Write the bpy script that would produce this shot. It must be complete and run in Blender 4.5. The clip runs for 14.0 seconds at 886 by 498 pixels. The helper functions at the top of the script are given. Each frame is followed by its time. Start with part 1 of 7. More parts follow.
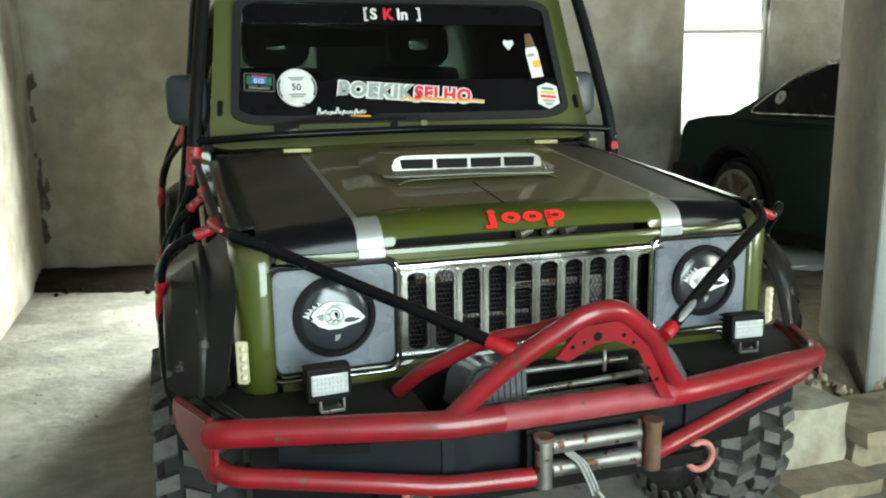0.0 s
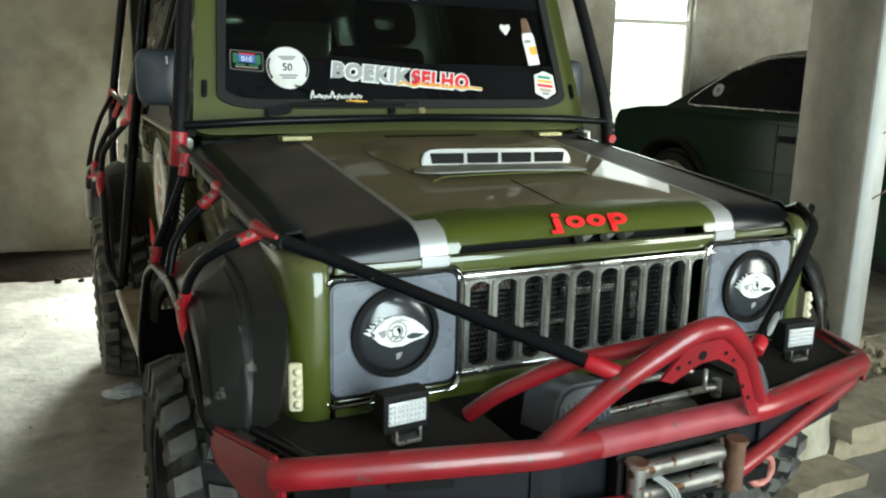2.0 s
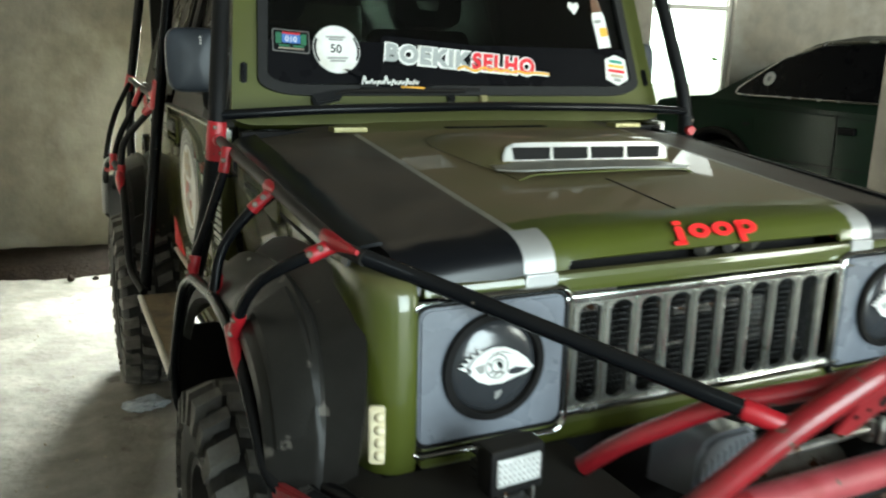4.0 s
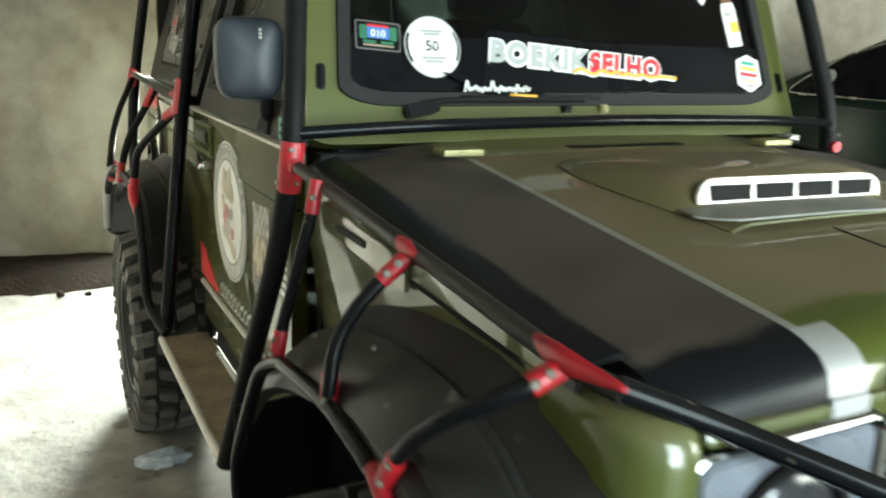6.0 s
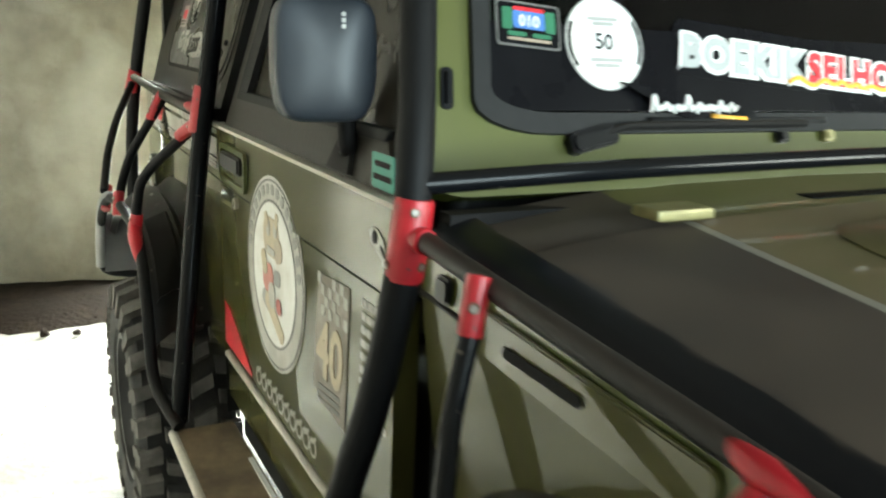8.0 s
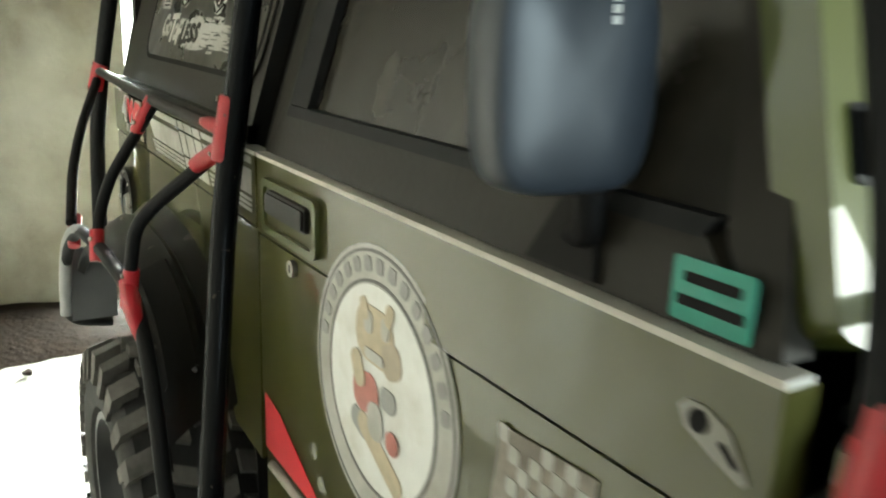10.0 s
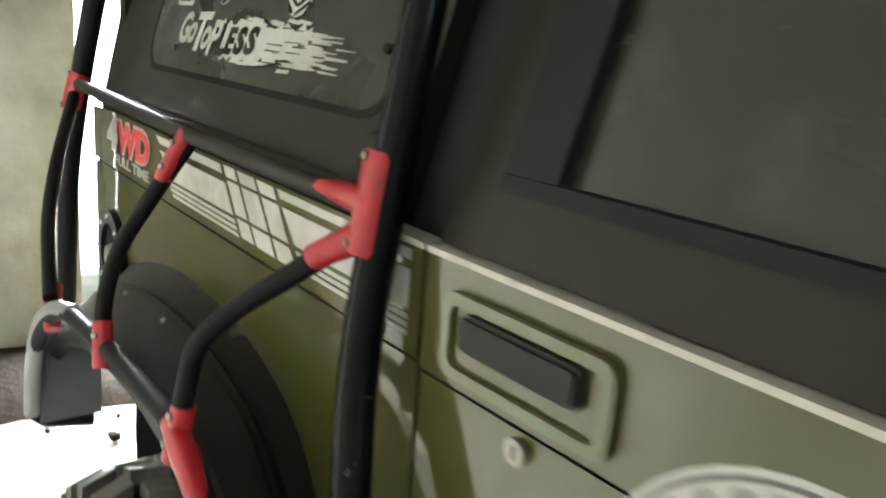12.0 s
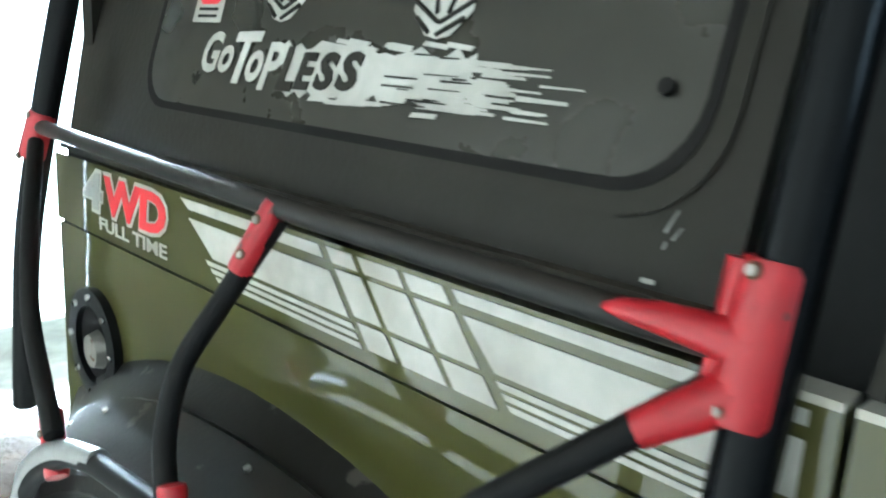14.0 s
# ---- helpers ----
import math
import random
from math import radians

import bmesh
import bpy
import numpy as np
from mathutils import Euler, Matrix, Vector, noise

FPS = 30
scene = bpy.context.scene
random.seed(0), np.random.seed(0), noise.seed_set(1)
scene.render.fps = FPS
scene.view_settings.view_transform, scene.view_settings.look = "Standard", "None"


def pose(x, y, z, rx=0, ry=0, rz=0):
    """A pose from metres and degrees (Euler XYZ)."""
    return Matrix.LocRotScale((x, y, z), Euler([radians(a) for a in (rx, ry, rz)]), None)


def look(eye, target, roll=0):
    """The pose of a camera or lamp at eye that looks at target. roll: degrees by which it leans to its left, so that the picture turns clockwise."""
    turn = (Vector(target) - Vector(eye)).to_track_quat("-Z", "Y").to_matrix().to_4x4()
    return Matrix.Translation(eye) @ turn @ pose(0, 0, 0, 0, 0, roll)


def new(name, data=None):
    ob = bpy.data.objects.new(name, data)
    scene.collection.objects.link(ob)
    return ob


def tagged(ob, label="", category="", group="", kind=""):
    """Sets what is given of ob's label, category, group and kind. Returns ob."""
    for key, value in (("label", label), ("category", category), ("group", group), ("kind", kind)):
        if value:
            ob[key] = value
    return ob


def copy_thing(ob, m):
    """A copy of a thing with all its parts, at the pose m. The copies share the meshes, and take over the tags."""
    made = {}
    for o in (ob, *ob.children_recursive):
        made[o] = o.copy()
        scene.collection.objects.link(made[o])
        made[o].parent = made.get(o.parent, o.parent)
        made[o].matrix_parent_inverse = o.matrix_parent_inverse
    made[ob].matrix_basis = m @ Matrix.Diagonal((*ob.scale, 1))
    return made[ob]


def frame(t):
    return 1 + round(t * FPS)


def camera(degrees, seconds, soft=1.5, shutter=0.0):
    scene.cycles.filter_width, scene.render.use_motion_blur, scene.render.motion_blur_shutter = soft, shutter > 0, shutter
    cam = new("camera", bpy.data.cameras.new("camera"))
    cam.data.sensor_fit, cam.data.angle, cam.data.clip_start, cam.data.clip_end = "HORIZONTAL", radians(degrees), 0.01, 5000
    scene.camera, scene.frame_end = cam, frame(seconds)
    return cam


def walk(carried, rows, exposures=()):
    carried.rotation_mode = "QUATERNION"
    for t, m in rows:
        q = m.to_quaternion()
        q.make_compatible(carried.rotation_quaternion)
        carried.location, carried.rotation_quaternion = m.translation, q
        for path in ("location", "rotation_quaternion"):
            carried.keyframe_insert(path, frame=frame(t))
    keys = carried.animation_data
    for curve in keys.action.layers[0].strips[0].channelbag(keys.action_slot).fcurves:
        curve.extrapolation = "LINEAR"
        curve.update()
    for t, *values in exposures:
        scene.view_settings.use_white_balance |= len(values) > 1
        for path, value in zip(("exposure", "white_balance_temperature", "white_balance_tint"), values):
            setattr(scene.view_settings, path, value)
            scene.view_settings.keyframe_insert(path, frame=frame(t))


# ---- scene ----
cam = camera(56.7, 14.0, soft=2.1, shutter=1.0)
PATH = [
    (0, (-0.796, -1.799, 1.41), (-0.201, 0.07, 1.022), -0.8),
    (0.5, (-0.851, -1.727, 1.409), (-0.201, 0.122, 1.014), -0.7),
    (1, (-0.957, -1.644, 1.42), (-0.218, 0.169, 1.011), 0.0),
    (1.5, (-1.041, -1.543, 1.428), (-0.225, 0.232, 1.001), 0.9),
    (2, (-1.102, -1.475, 1.431), (-0.242, 0.277, 0.995), 1.3),
    (2.5, (-1.124, -1.414, 1.427), (-0.251, 0.331, 0.988), 1.4),
    (2.7, (-1.135, -1.394, 1.429), (-0.261, 0.35, 0.985), 1.5),
    (4.8, (-1.123, -0.893, 1.393), (-0.29, 0.865, 0.929), 1.3),
    (5, (-1.161, -0.829, 1.402), (-0.292, 0.91, 0.933), 1.7),
    (5.5, (-1.196, -0.692, 1.416), (-0.303, 1.031, 0.933), 2.1),
    (6, (-1.209, -0.55, 1.421), (-0.311, 1.171, 0.936), 2.0),
    (6.5, (-1.189, -0.365, 1.413), (-0.301, 1.362, 0.935), 2.0),
    (7, (-1.158, -0.206, 1.41), (-0.285, 1.527, 0.929), 1.8),
    (7.5, (-1.141, -0.051, 1.398), (-0.263, 1.683, 0.927), 2.0),
    (8, (-1.15, 0.136, 1.399), (-0.236, 1.849, 0.922), 2.4),
    (8.5, (-1.158, 0.296, 1.399), (-0.205, 1.988, 0.92), 2.7),
    (9, (-1.163, 0.463, 1.399), (-0.175, 2.135, 0.921), 3.0),
    (9.2, (-1.159, 0.526, 1.41), (-0.173, 2.194, 0.915), 2.4),
    (11.3, (-1.207, 1.144, 1.411), (-0.071, 2.712, 0.911), 4.8),
    (11.5, (-1.21, 1.21, 1.403), (-0.054, 2.77, 0.921), 5.0),
    (12, (-1.203, 1.397, 1.401), (-0.006, 2.923, 0.912), 4.7),
    (12.5, (-1.172, 1.546, 1.394), (0.034, 3.065, 0.906), 3.6),
    (13, (-1.179, 1.667, 1.394), (0.071, 3.155, 0.923), 3.0),
    (13.5, (-1.21, 1.786, 1.399), (0.114, 3.21, 0.931), 2.8),
    (14, (-1.248, 1.884, 1.401), (0.156, 3.233, 0.944), 3.3),
]
walk(cam, [(t, look(eye, target, roll)) for t, eye, target, roll in PATH], [(0, 0.02, 6350, -8), (2.7, 0.12, 6300, -3), (5, 0.4, 6300, -5), (6, 0.76, 6250, -5), (7.5, 1.02, 6200, -4), (9.2, 0.84, 6150, -6), (11.5, 0.96, 6050, 1), (12.8, 1.28, 5500, -2), (14, 1.38, 5000, -5)])

# ---- daylight ----
world = bpy.data.worlds.new("sky")
scene.world = world
world.use_nodes = True
wn = world.node_tree.nodes
sky = wn.new("ShaderNodeTexSky")
sky.sky_type = "NISHITA"
sky.sun_disc = False
sky.sun_elevation = radians(58)
sky.sun_rotation = radians(180)
world.node_tree.links.new(sky.outputs[0], wn["Background"].inputs[0])
wn["Background"].inputs[1].default_value = 0.15

sun_data = bpy.data.lights.new("sun", "SUN")
sun_data.energy, sun_data.angle, sun_data.color = 4.5, radians(0.6), (1.0, 0.96, 0.9)
sun = new("sun", sun_data)
sun.matrix_world = look((0.4, -6.2, 9.9), (0.4, 0.0, 0.0))

WALL_TURN = radians(-11.4)
WALL_AT = Vector((-0.8, 5.0, 0.0))


def on_wall(u, v=0.0, z=0.0):
    """A place u metres along the back wall and v metres out behind it."""
    c, s = math.cos(WALL_TURN), math.sin(WALL_TURN)
    return WALL_AT + Vector((u * c - v * s, u * s + v * c, z))


def opening_light(name, centre, target, width, height, watts, colour, spread=180.0):
    data = bpy.data.lights.new(name, "AREA")
    data.shape, data.size, data.size_y = "RECTANGLE", width, height
    data.energy, data.color, data.spread = watts, colour, radians(spread)
    ob = new(name, data)
    ob.matrix_world = look(centre, target)
    return ob


opening_light("doorway_daylight", on_wall(0.775, 0.1, 1.11), on_wall(0.5, -2.4, 0.5), 0.62, 2.1, 330, (1.0, 0.99, 0.96), 125.0)
opening_light("window_daylight", on_wall(4.55, 0.12, 1.7), on_wall(4.55, -3.0, 0.7), 0.7, 1.7, 18, (1.0, 0.99, 0.97))
opening_light("entrance_daylight", (0.1, -3.62, 1.6), (0.1, 0.0, 1.0), 2.0, 2.5, 222, (0.86, 0.94, 1.0))

# added fill from an unseen opening, narrowed onto the right back wall
opening_light("back_wall_fill", (4.9, -3.62, 1.6), (1.7, 4.6, 1.9), 2.8, 2.2, 150, (1.0, 0.97, 0.91), 90.0)

# ---- materials ----


def material(name, colour, rough=0.6, metal=0.0, spots=None, grain=0.0, grain_scale=60.0, stain=None, stain_scale=3.0, stain_at=(0.5, 0.7),
             bump=0.0, bump_scale=80.0, dust=None, dust_much=0.0, coat=0.0, rough_var=0.0, chips=None, chip_at=0.72, chip_soft=0.03, chip_scale=40.0, emit=0.0, spec=0.5, gloss=0.07, bare_edge=None, coat_ior=1.5):
    """A principled material with grain, stains, dust on faces that look up, chips and fine relief."""
    m = bpy.data.materials.new(name)
    m.use_nodes = True
    nt = m.node_tree
    nodes, link = nt.nodes, nt.links.new
    b = nodes["Principled BSDF"]
    b.inputs["Metallic"].default_value = metal
    b.inputs["Roughness"].default_value = rough
    b.inputs["Coat Weight"].default_value = coat
    b.inputs["Coat Roughness"].default_value = gloss
    b.inputs["Coat IOR"].default_value = coat_ior
    b.inputs["Specular IOR Level"].default_value = spec
    where = nodes.new("ShaderNodeTexCoord").outputs["Object"]

    def noise_at(scale, detail=5.0, lo=0.35, hi=0.65):
        n = nodes.new("ShaderNodeTexNoise")
        n.inputs["Scale"].default_value, n.inputs["Detail"].default_value = scale, detail
        link(where, n.inputs["Vector"])
        r = nodes.new("ShaderNodeMapRange")
        r.inputs[1].default_value, r.inputs[2].default_value = lo, hi
        link(n.outputs["Fac"], r.inputs[0])
        return r.outputs[0]

    def mixed(fac, a, c):
        x = nodes.new("ShaderNodeMix")
        x.data_type = "RGBA"
        for socket, value in ((x.inputs[0], fac), (x.inputs[6], a), (x.inputs[7], c)):
            if isinstance(value, (tuple, float, int)):
                socket.default_value = (*value, 1) if isinstance(value, tuple) else value
            else:
                link(value, socket)
        return x.outputs[2]

    def times(a, k):
        x = nodes.new("ShaderNodeMath")
        x.operation = "MULTIPLY"
        for socket, value in ((x.inputs[0], a), (x.inputs[1], k)):
            if isinstance(value, (float, int)):
                socket.default_value = value
            else:
                link(value, socket)
        return x.outputs[0]

    tone = colour
    if stain:
        tone = mixed(noise_at(stain_scale, 7.0, *stain_at), tone, stain)
    if grain:
        tone = mixed(times(noise_at(grain_scale, 3.0, 0.3, 0.7), grain), tone, tuple(c * 0.45 for c in colour))
    if spots:
        tone = mixed(noise_at(170.0, 2.0, 0.66, 0.72), tone, spots)
    if chips:
        tone = mixed(noise_at(chip_scale, 6.0, chip_at, chip_at + chip_soft), tone, chips)
    if dust:
        g = nodes.new("ShaderNodeNewGeometry")
        xyz = nodes.new("ShaderNodeSeparateXYZ")
        link(g.outputs["Normal"], xyz.inputs[0])
        up = nodes.new("ShaderNodeMapRange")
        up.inputs[1].default_value, up.inputs[2].default_value = 0.1, 1.0
        link(xyz.outputs[2], up.inputs[0])
        lies = times(times(up.outputs[0], noise_at(5.0, 8.0, -0.1, 0.62)), dust_much)
        if bare_edge:
            # the dust tint stops outside x and in front of y, with a ragged border
            at = nodes.new("ShaderNodeSeparateXYZ")
            link(where, at.inputs[0])
            ragged = nodes.new("ShaderNodeMath")
            ragged.operation = "MULTIPLY_ADD"
            ragged.inputs[1].default_value, ragged.inputs[2].default_value = 0.024, -0.012
            link(noise_at(14.0, 6.0, 0.3, 0.7), ragged.inputs[0])
            for axis, edge, way in ((0, bare_edge[0], -1.0), (1, bare_edge[1], 1.0)):
                far = nodes.new("ShaderNodeMath")
                far.operation = "ABSOLUTE"
                link(at.outputs[axis], far.inputs[0])
                moved = nodes.new("ShaderNodeMath")
                moved.operation = "ADD"
                link(far.outputs[0], moved.inputs[0])
                link(ragged.outputs[0], moved.inputs[1])
                r = nodes.new("ShaderNodeMapRange")
                r.inputs[1].default_value, r.inputs[2].default_value = (edge, edge + 0.02) if way > 0 else (edge + 0.02, edge)
                link(moved.outputs[0], r.inputs[0])
                lies = times(lies, r.outputs[0])
        tone = mixed(lies, tone, dust)
        if coat:
            thin = nodes.new("ShaderNodeMapRange")
            thin.inputs[2].default_value, thin.inputs[3].default_value, thin.inputs[4].default_value = 0.4, coat, coat * 0.28
            link(lies, thin.inputs[0])
            link(thin.outputs[0], b.inputs["Coat Weight"])
        r = nodes.new("ShaderNodeMapRange")
        r.inputs[3].default_value, r.inputs[4].default_value = rough, min(1.0, rough + 0.45)
        link(lies, r.inputs[0])
        link(r.outputs[0], b.inputs["Roughness"])
    elif rough_var:
        r = nodes.new("ShaderNodeMapRange")
        r.inputs[3].default_value, r.inputs[4].default_value = rough - rough_var, rough + rough_var
        link(noise_at(9.0, 6.0), r.inputs[0])
        link(r.outputs[0], b.inputs["Roughness"])
    if isinstance(tone, tuple):
        b.inputs["Base Color"].default_value = (*tone, 1)
    else:
        link(tone, b.inputs["Base Color"])
    if bump:
        n = nodes.new("ShaderNodeTexNoise")
        n.inputs["Scale"].default_value, n.inputs["Detail"].default_value = bump_scale, 6.0
        link(where, n.inputs["Vector"])
        k = nodes.new("ShaderNodeBump")
        k.inputs["Strength"].default_value, k.inputs["Distance"].default_value = bump, 0.01
        link(n.outputs["Fac"], k.inputs["Height"])
        link(k.outputs["Normal"], b.inputs["Normal"])
    if emit:
        b.inputs["Emission Color"].default_value = (*colour, 1)
        b.inputs["Emission Strength"].default_value = emit
    return m


def glass(name, tint, ior=1.5, rough=0.0):
    """A thin tinted pane: light goes straight through, and the surface mirrors."""
    m = bpy.data.materials.new(name)
    m.use_nodes = True
    nt = m.node_tree
    nt.nodes.remove(nt.nodes["Principled BSDF"])
    clear, gloss, mix, fres = (nt.nodes.new("ShaderNode" + k) for k in ("BsdfTransparent", "BsdfGlossy", "MixShader", "Fresnel"))
    clear.inputs[0].default_value = (*tint, 1)
    gloss.inputs["Roughness"].default_value = rough
    fres.inputs[0].default_value = ior
    nt.links.new(fres.outputs[0], mix.inputs[0])
    nt.links.new(clear.outputs[0], mix.inputs[1])
    nt.links.new(gloss.outputs[0], mix.inputs[2])
    nt.links.new(mix.outputs[0], nt.nodes["Material Output"].inputs[0])
    return m


DUST = (0.165, 0.138, 0.1)
# browner tone holds side dust and the painted reflection of wall and floor
olive_side = material("dust_reflection_side_paint", (0.057, 0.056, 0.0125), 0.4, spec=0.1, stain=(0.068, 0.064, 0.021), stain_scale=2.5, stain_at=(0.4, 0.7), coat=1.0, gloss=0.025, coat_ior=1.52, grain=0.2, grain_scale=6, bump=0.015, bump_scale=14)
# brown tint holds both bonnet dust and the painted reflection of the wall
olive_bonnet = material("dust_reflection_bonnet_paint", (0.066, 0.078, 0.0095), 0.36, spec=0.3, stain=(0.062, 0.068, 0.016), stain_scale=3.5, stain_at=(0.4, 0.75), coat=1.0, gloss=0.03, grain=0.2, grain_scale=6, dust=(0.158, 0.116, 0.068), dust_much=0.92, bare_edge=(9.0, 0.1))
olive = material("olive_paint", (0.062, 0.074, 0.0095), 0.38, spec=0.3, stain=(0.06, 0.068, 0.016), stain_scale=3.5, stain_at=(0.4, 0.75), coat=1.0, gloss=0.03, coat_ior=1.5, grain=0.2, grain_scale=6, dust=(0.19, 0.142, 0.09), dust_much=0.4, rough_var=0.05, bump=0.02, bump_scale=30)
black_hood = material("satin_black_paint", (0.005, 0.0055, 0.007), 0.3, spec=0.36, rough_var=0.08, dust=(0.074, 0.057, 0.042), dust_much=0.85, grain=0.2, grain_scale=8, bare_edge=(0.632, 0.075))
silver_stripe = material("silver_stripe_vinyl", (0.42, 0.42, 0.42), 0.35, 0.35, dust=DUST, dust_much=0.7, rough_var=0.1)
mirror_black = material("glossy_mirror_plastic", (0.026, 0.032, 0.042), 0.42, spec=0.5, grain=0.2, grain_scale=30)
scoop_silver = material("bright_silver_paint", (0.37, 0.37, 0.35), 0.3, 0.4, coat=0.2, dust=DUST, dust_much=0.25, rough_var=0.05)
lip_silver = material("dust_covered_silver", (0.4, 0.39, 0.33), 0.22, 0.5, dust=(0.2, 0.175, 0.125), dust_much=0.5, grain=0.3, grain_scale=16)
dusty_stripe = material("dusty_silver_stripe", (0.24, 0.225, 0.19), 0.5, 0.2, grain=0.3, grain_scale=20)
grille_silver = material("grille_silver_paint", (0.58, 0.58, 0.54), 0.2, 0.88, rough_var=0.06, grain=0.2, grain_scale=30, chips=(0.2, 0.17, 0.12), chip_at=0.7, chip_scale=30)
chrome = material("worn_chrome", (0.62, 0.62, 0.60), 0.2, 1.0, rough_var=0.12, grain=0.35, grain_scale=30)
bezel_silver = material("satin_silver_bezel", (0.66, 0.67, 0.63), 0.14, 1.0, rough_var=0.06, grain=0.2, grain_scale=18)
steel = material("dirty_steel", (0.38, 0.36, 0.33), 0.42, 0.9, grain=0.6, grain_scale=25, rough_var=0.15, chips=(0.12, 0.06, 0.03), chip_at=0.6)
rust = material("rusty_steel", (0.16, 0.085, 0.05), 0.75, 0.4, grain=0.6, grain_scale=30, stain=(0.3, 0.27, 0.24), stain_scale=14, bump=0.25)
red = material("chipped_red_paint", (0.25, 0.004, 0.011), 0.36, coat=0.35, gloss=0.06, stain=(0.17, 0.008, 0.012), stain_scale=5, stain_at=(0.46, 0.66), dust=(0.34, 0.14, 0.12), dust_much=0.12, grain=0.45, grain_scale=14, chips=(0.09, 0.045, 0.035), chip_at=0.67, chip_soft=0.02, chip_scale=24, bump=0.03, bump_scale=40)
faded_red_paint = material("faded_red_paint", (0.3, 0.045, 0.055), 0.5, grain=0.4, grain_scale=18, stain=(0.24, 0.012, 0.018), stain_scale=9, chips=(0.1, 0.05, 0.04), chip_at=0.68, chip_scale=30)
red_clamp = material("red_clamp_paint", (0.36, 0.008, 0.016), 0.4, grain=0.3, grain_scale=40, chips=(0.12, 0.03, 0.03), chip_at=0.68)
tube_black = material("black_tube_paint", (0.004, 0.0045, 0.0055), 0.2, spec=0.1, rough_var=0.06, dust=DUST, dust_much=0.05, grain=0.2, grain_scale=20, chips=(0.11, 0.092, 0.072), chip_at=0.7, chip_scale=55)
tube_worn = material("worn_black_tube", (0.006, 0.006, 0.0065), 0.55, spec=0.12, dust=DUST, dust_much=0.05, grain=0.3, grain_scale=25)
tube_dusty = material("dusty_black_tube", (0.012, 0.011, 0.01), 0.48, spec=0.25, dust=(0.13, 0.1, 0.075), dust_much=0.2, grain=0.3, grain_scale=30)
flare_plastic = material("scuffed_flare_plastic", (0.014, 0.0134, 0.0122), 0.32, spec=0.17, rough_var=0.08, dust=(0.09, 0.075, 0.056), dust_much=0.08, grain=0.4, grain_scale=26, chips=(0.075, 0.068, 0.058), chip_at=0.66, chip_scale=16, bump=0.05, bump_scale=150)
plastic = material("black_plastic", (0.003, 0.0033, 0.004), 0.3, spec=0.24, rough_var=0.06, dust=(0.05, 0.038, 0.028), dust_much=0.05, grain=0.3, grain_scale=40, bump=0.05, bump_scale=200)
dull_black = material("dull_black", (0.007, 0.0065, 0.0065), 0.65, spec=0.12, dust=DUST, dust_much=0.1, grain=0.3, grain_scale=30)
flap_grey = material("dusty_grey_flap", (0.11, 0.112, 0.115), 0.6, grain=0.2, grain_scale=20, dust=DUST, dust_much=0.3)
plate_grey = material("satin_grey_plate", (0.16, 0.172, 0.2), 0.28, grain=0.15, grain_scale=50, rough_var=0.06)
blue_black = material("blue_black_plate", (0.007, 0.008, 0.011), 0.38, spec=0.3, grain=0.4, grain_scale=18, chips=(0.16, 0.17, 0.18), chip_at=0.7, chip_scale=12)
top_black = material("black_hardtop_fibre", (0.0155, 0.0142, 0.0112), 0.42, spec=0.16, grain=0.25, grain_scale=12, dust=DUST, dust_much=0.25, bump=0.06, bump_scale=90, rough_var=0.08)
rubber = material("rubber", (0.012, 0.012, 0.012), 0.7, spec=0.25, grain=0.4, grain_scale=40)
tyre_rubber = material("muddy_tyre_rubber", (0.012, 0.0115, 0.011), 0.8, stain=(0.07, 0.062, 0.05), stain_scale=9, stain_at=(0.5, 0.75), grain=0.4, grain_scale=60, bump=0.2, bump_scale=60)
lug_rubber = material("dusty_tread_rubber", (0.115, 0.108, 0.098), 0.8, stain=(0.05, 0.047, 0.042), stain_scale=14, stain_at=(0.45, 0.65), grain=0.35, grain_scale=80)
rim_black = material("black_rim", (0.015, 0.015, 0.015), 0.35)
white_vinyl = material("white_vinyl", (0.74, 0.74, 0.72), 0.4, grain=0.1, grain_scale=30, stain=(0.6, 0.58, 0.53), stain_scale=12)
worn_white = material("worn_white_vinyl", (0.47, 0.46, 0.43), 0.45, grain=0.25, grain_scale=45, stain=(0.33, 0.31, 0.27), stain_scale=9, stain_at=(0.45, 0.7))
dark_print = material("dark_grey_print", (0.11, 0.106, 0.1), 0.45, grain=0.3, grain_scale=50, stain=(0.16, 0.15, 0.14), stain_scale=14)
sticker_brown = material("worn_brown_print", (0.15, 0.125, 0.095), 0.45, grain=0.45, grain_scale=30, stain=(0.3, 0.27, 0.22), stain_scale=16, stain_at=(0.45, 0.62))
decal_grey = material("faded_grey_print", (0.28, 0.275, 0.26), 0.5, grain=0.4, grain_scale=60)
grey_vinyl = material("grey_vinyl", (0.3, 0.3, 0.29), 0.45, grain=0.2)
black_vinyl = material("black_vinyl", (0.004, 0.004, 0.005), 0.3, spec=0.1, rough_var=0.06, grain=0.2)
red_vinyl = material("red_vinyl", (0.62, 0.018, 0.03), 0.4, grain=0.1)
letter_grey = material("grey_letter_vinyl", (0.33, 0.345, 0.34), 0.4, grain=0.15, grain_scale=60)
mould = material("black_mould_stain", (0.09, 0.075, 0.055), 0.95, stain=(0.2, 0.17, 0.13), stain_scale=9, grain=0.5, grain_scale=40)
letter_red = material("red_letter_vinyl", (0.8, 0.02, 0.022), 0.42, grain=0.1)
yellow_vinyl = material("yellow_vinyl", (0.75, 0.4, 0.05), 0.4, grain=0.1)
faded_red = material("faded_red_print", (0.45, 0.16, 0.13), 0.5, grain=0.3, grain_scale=60)
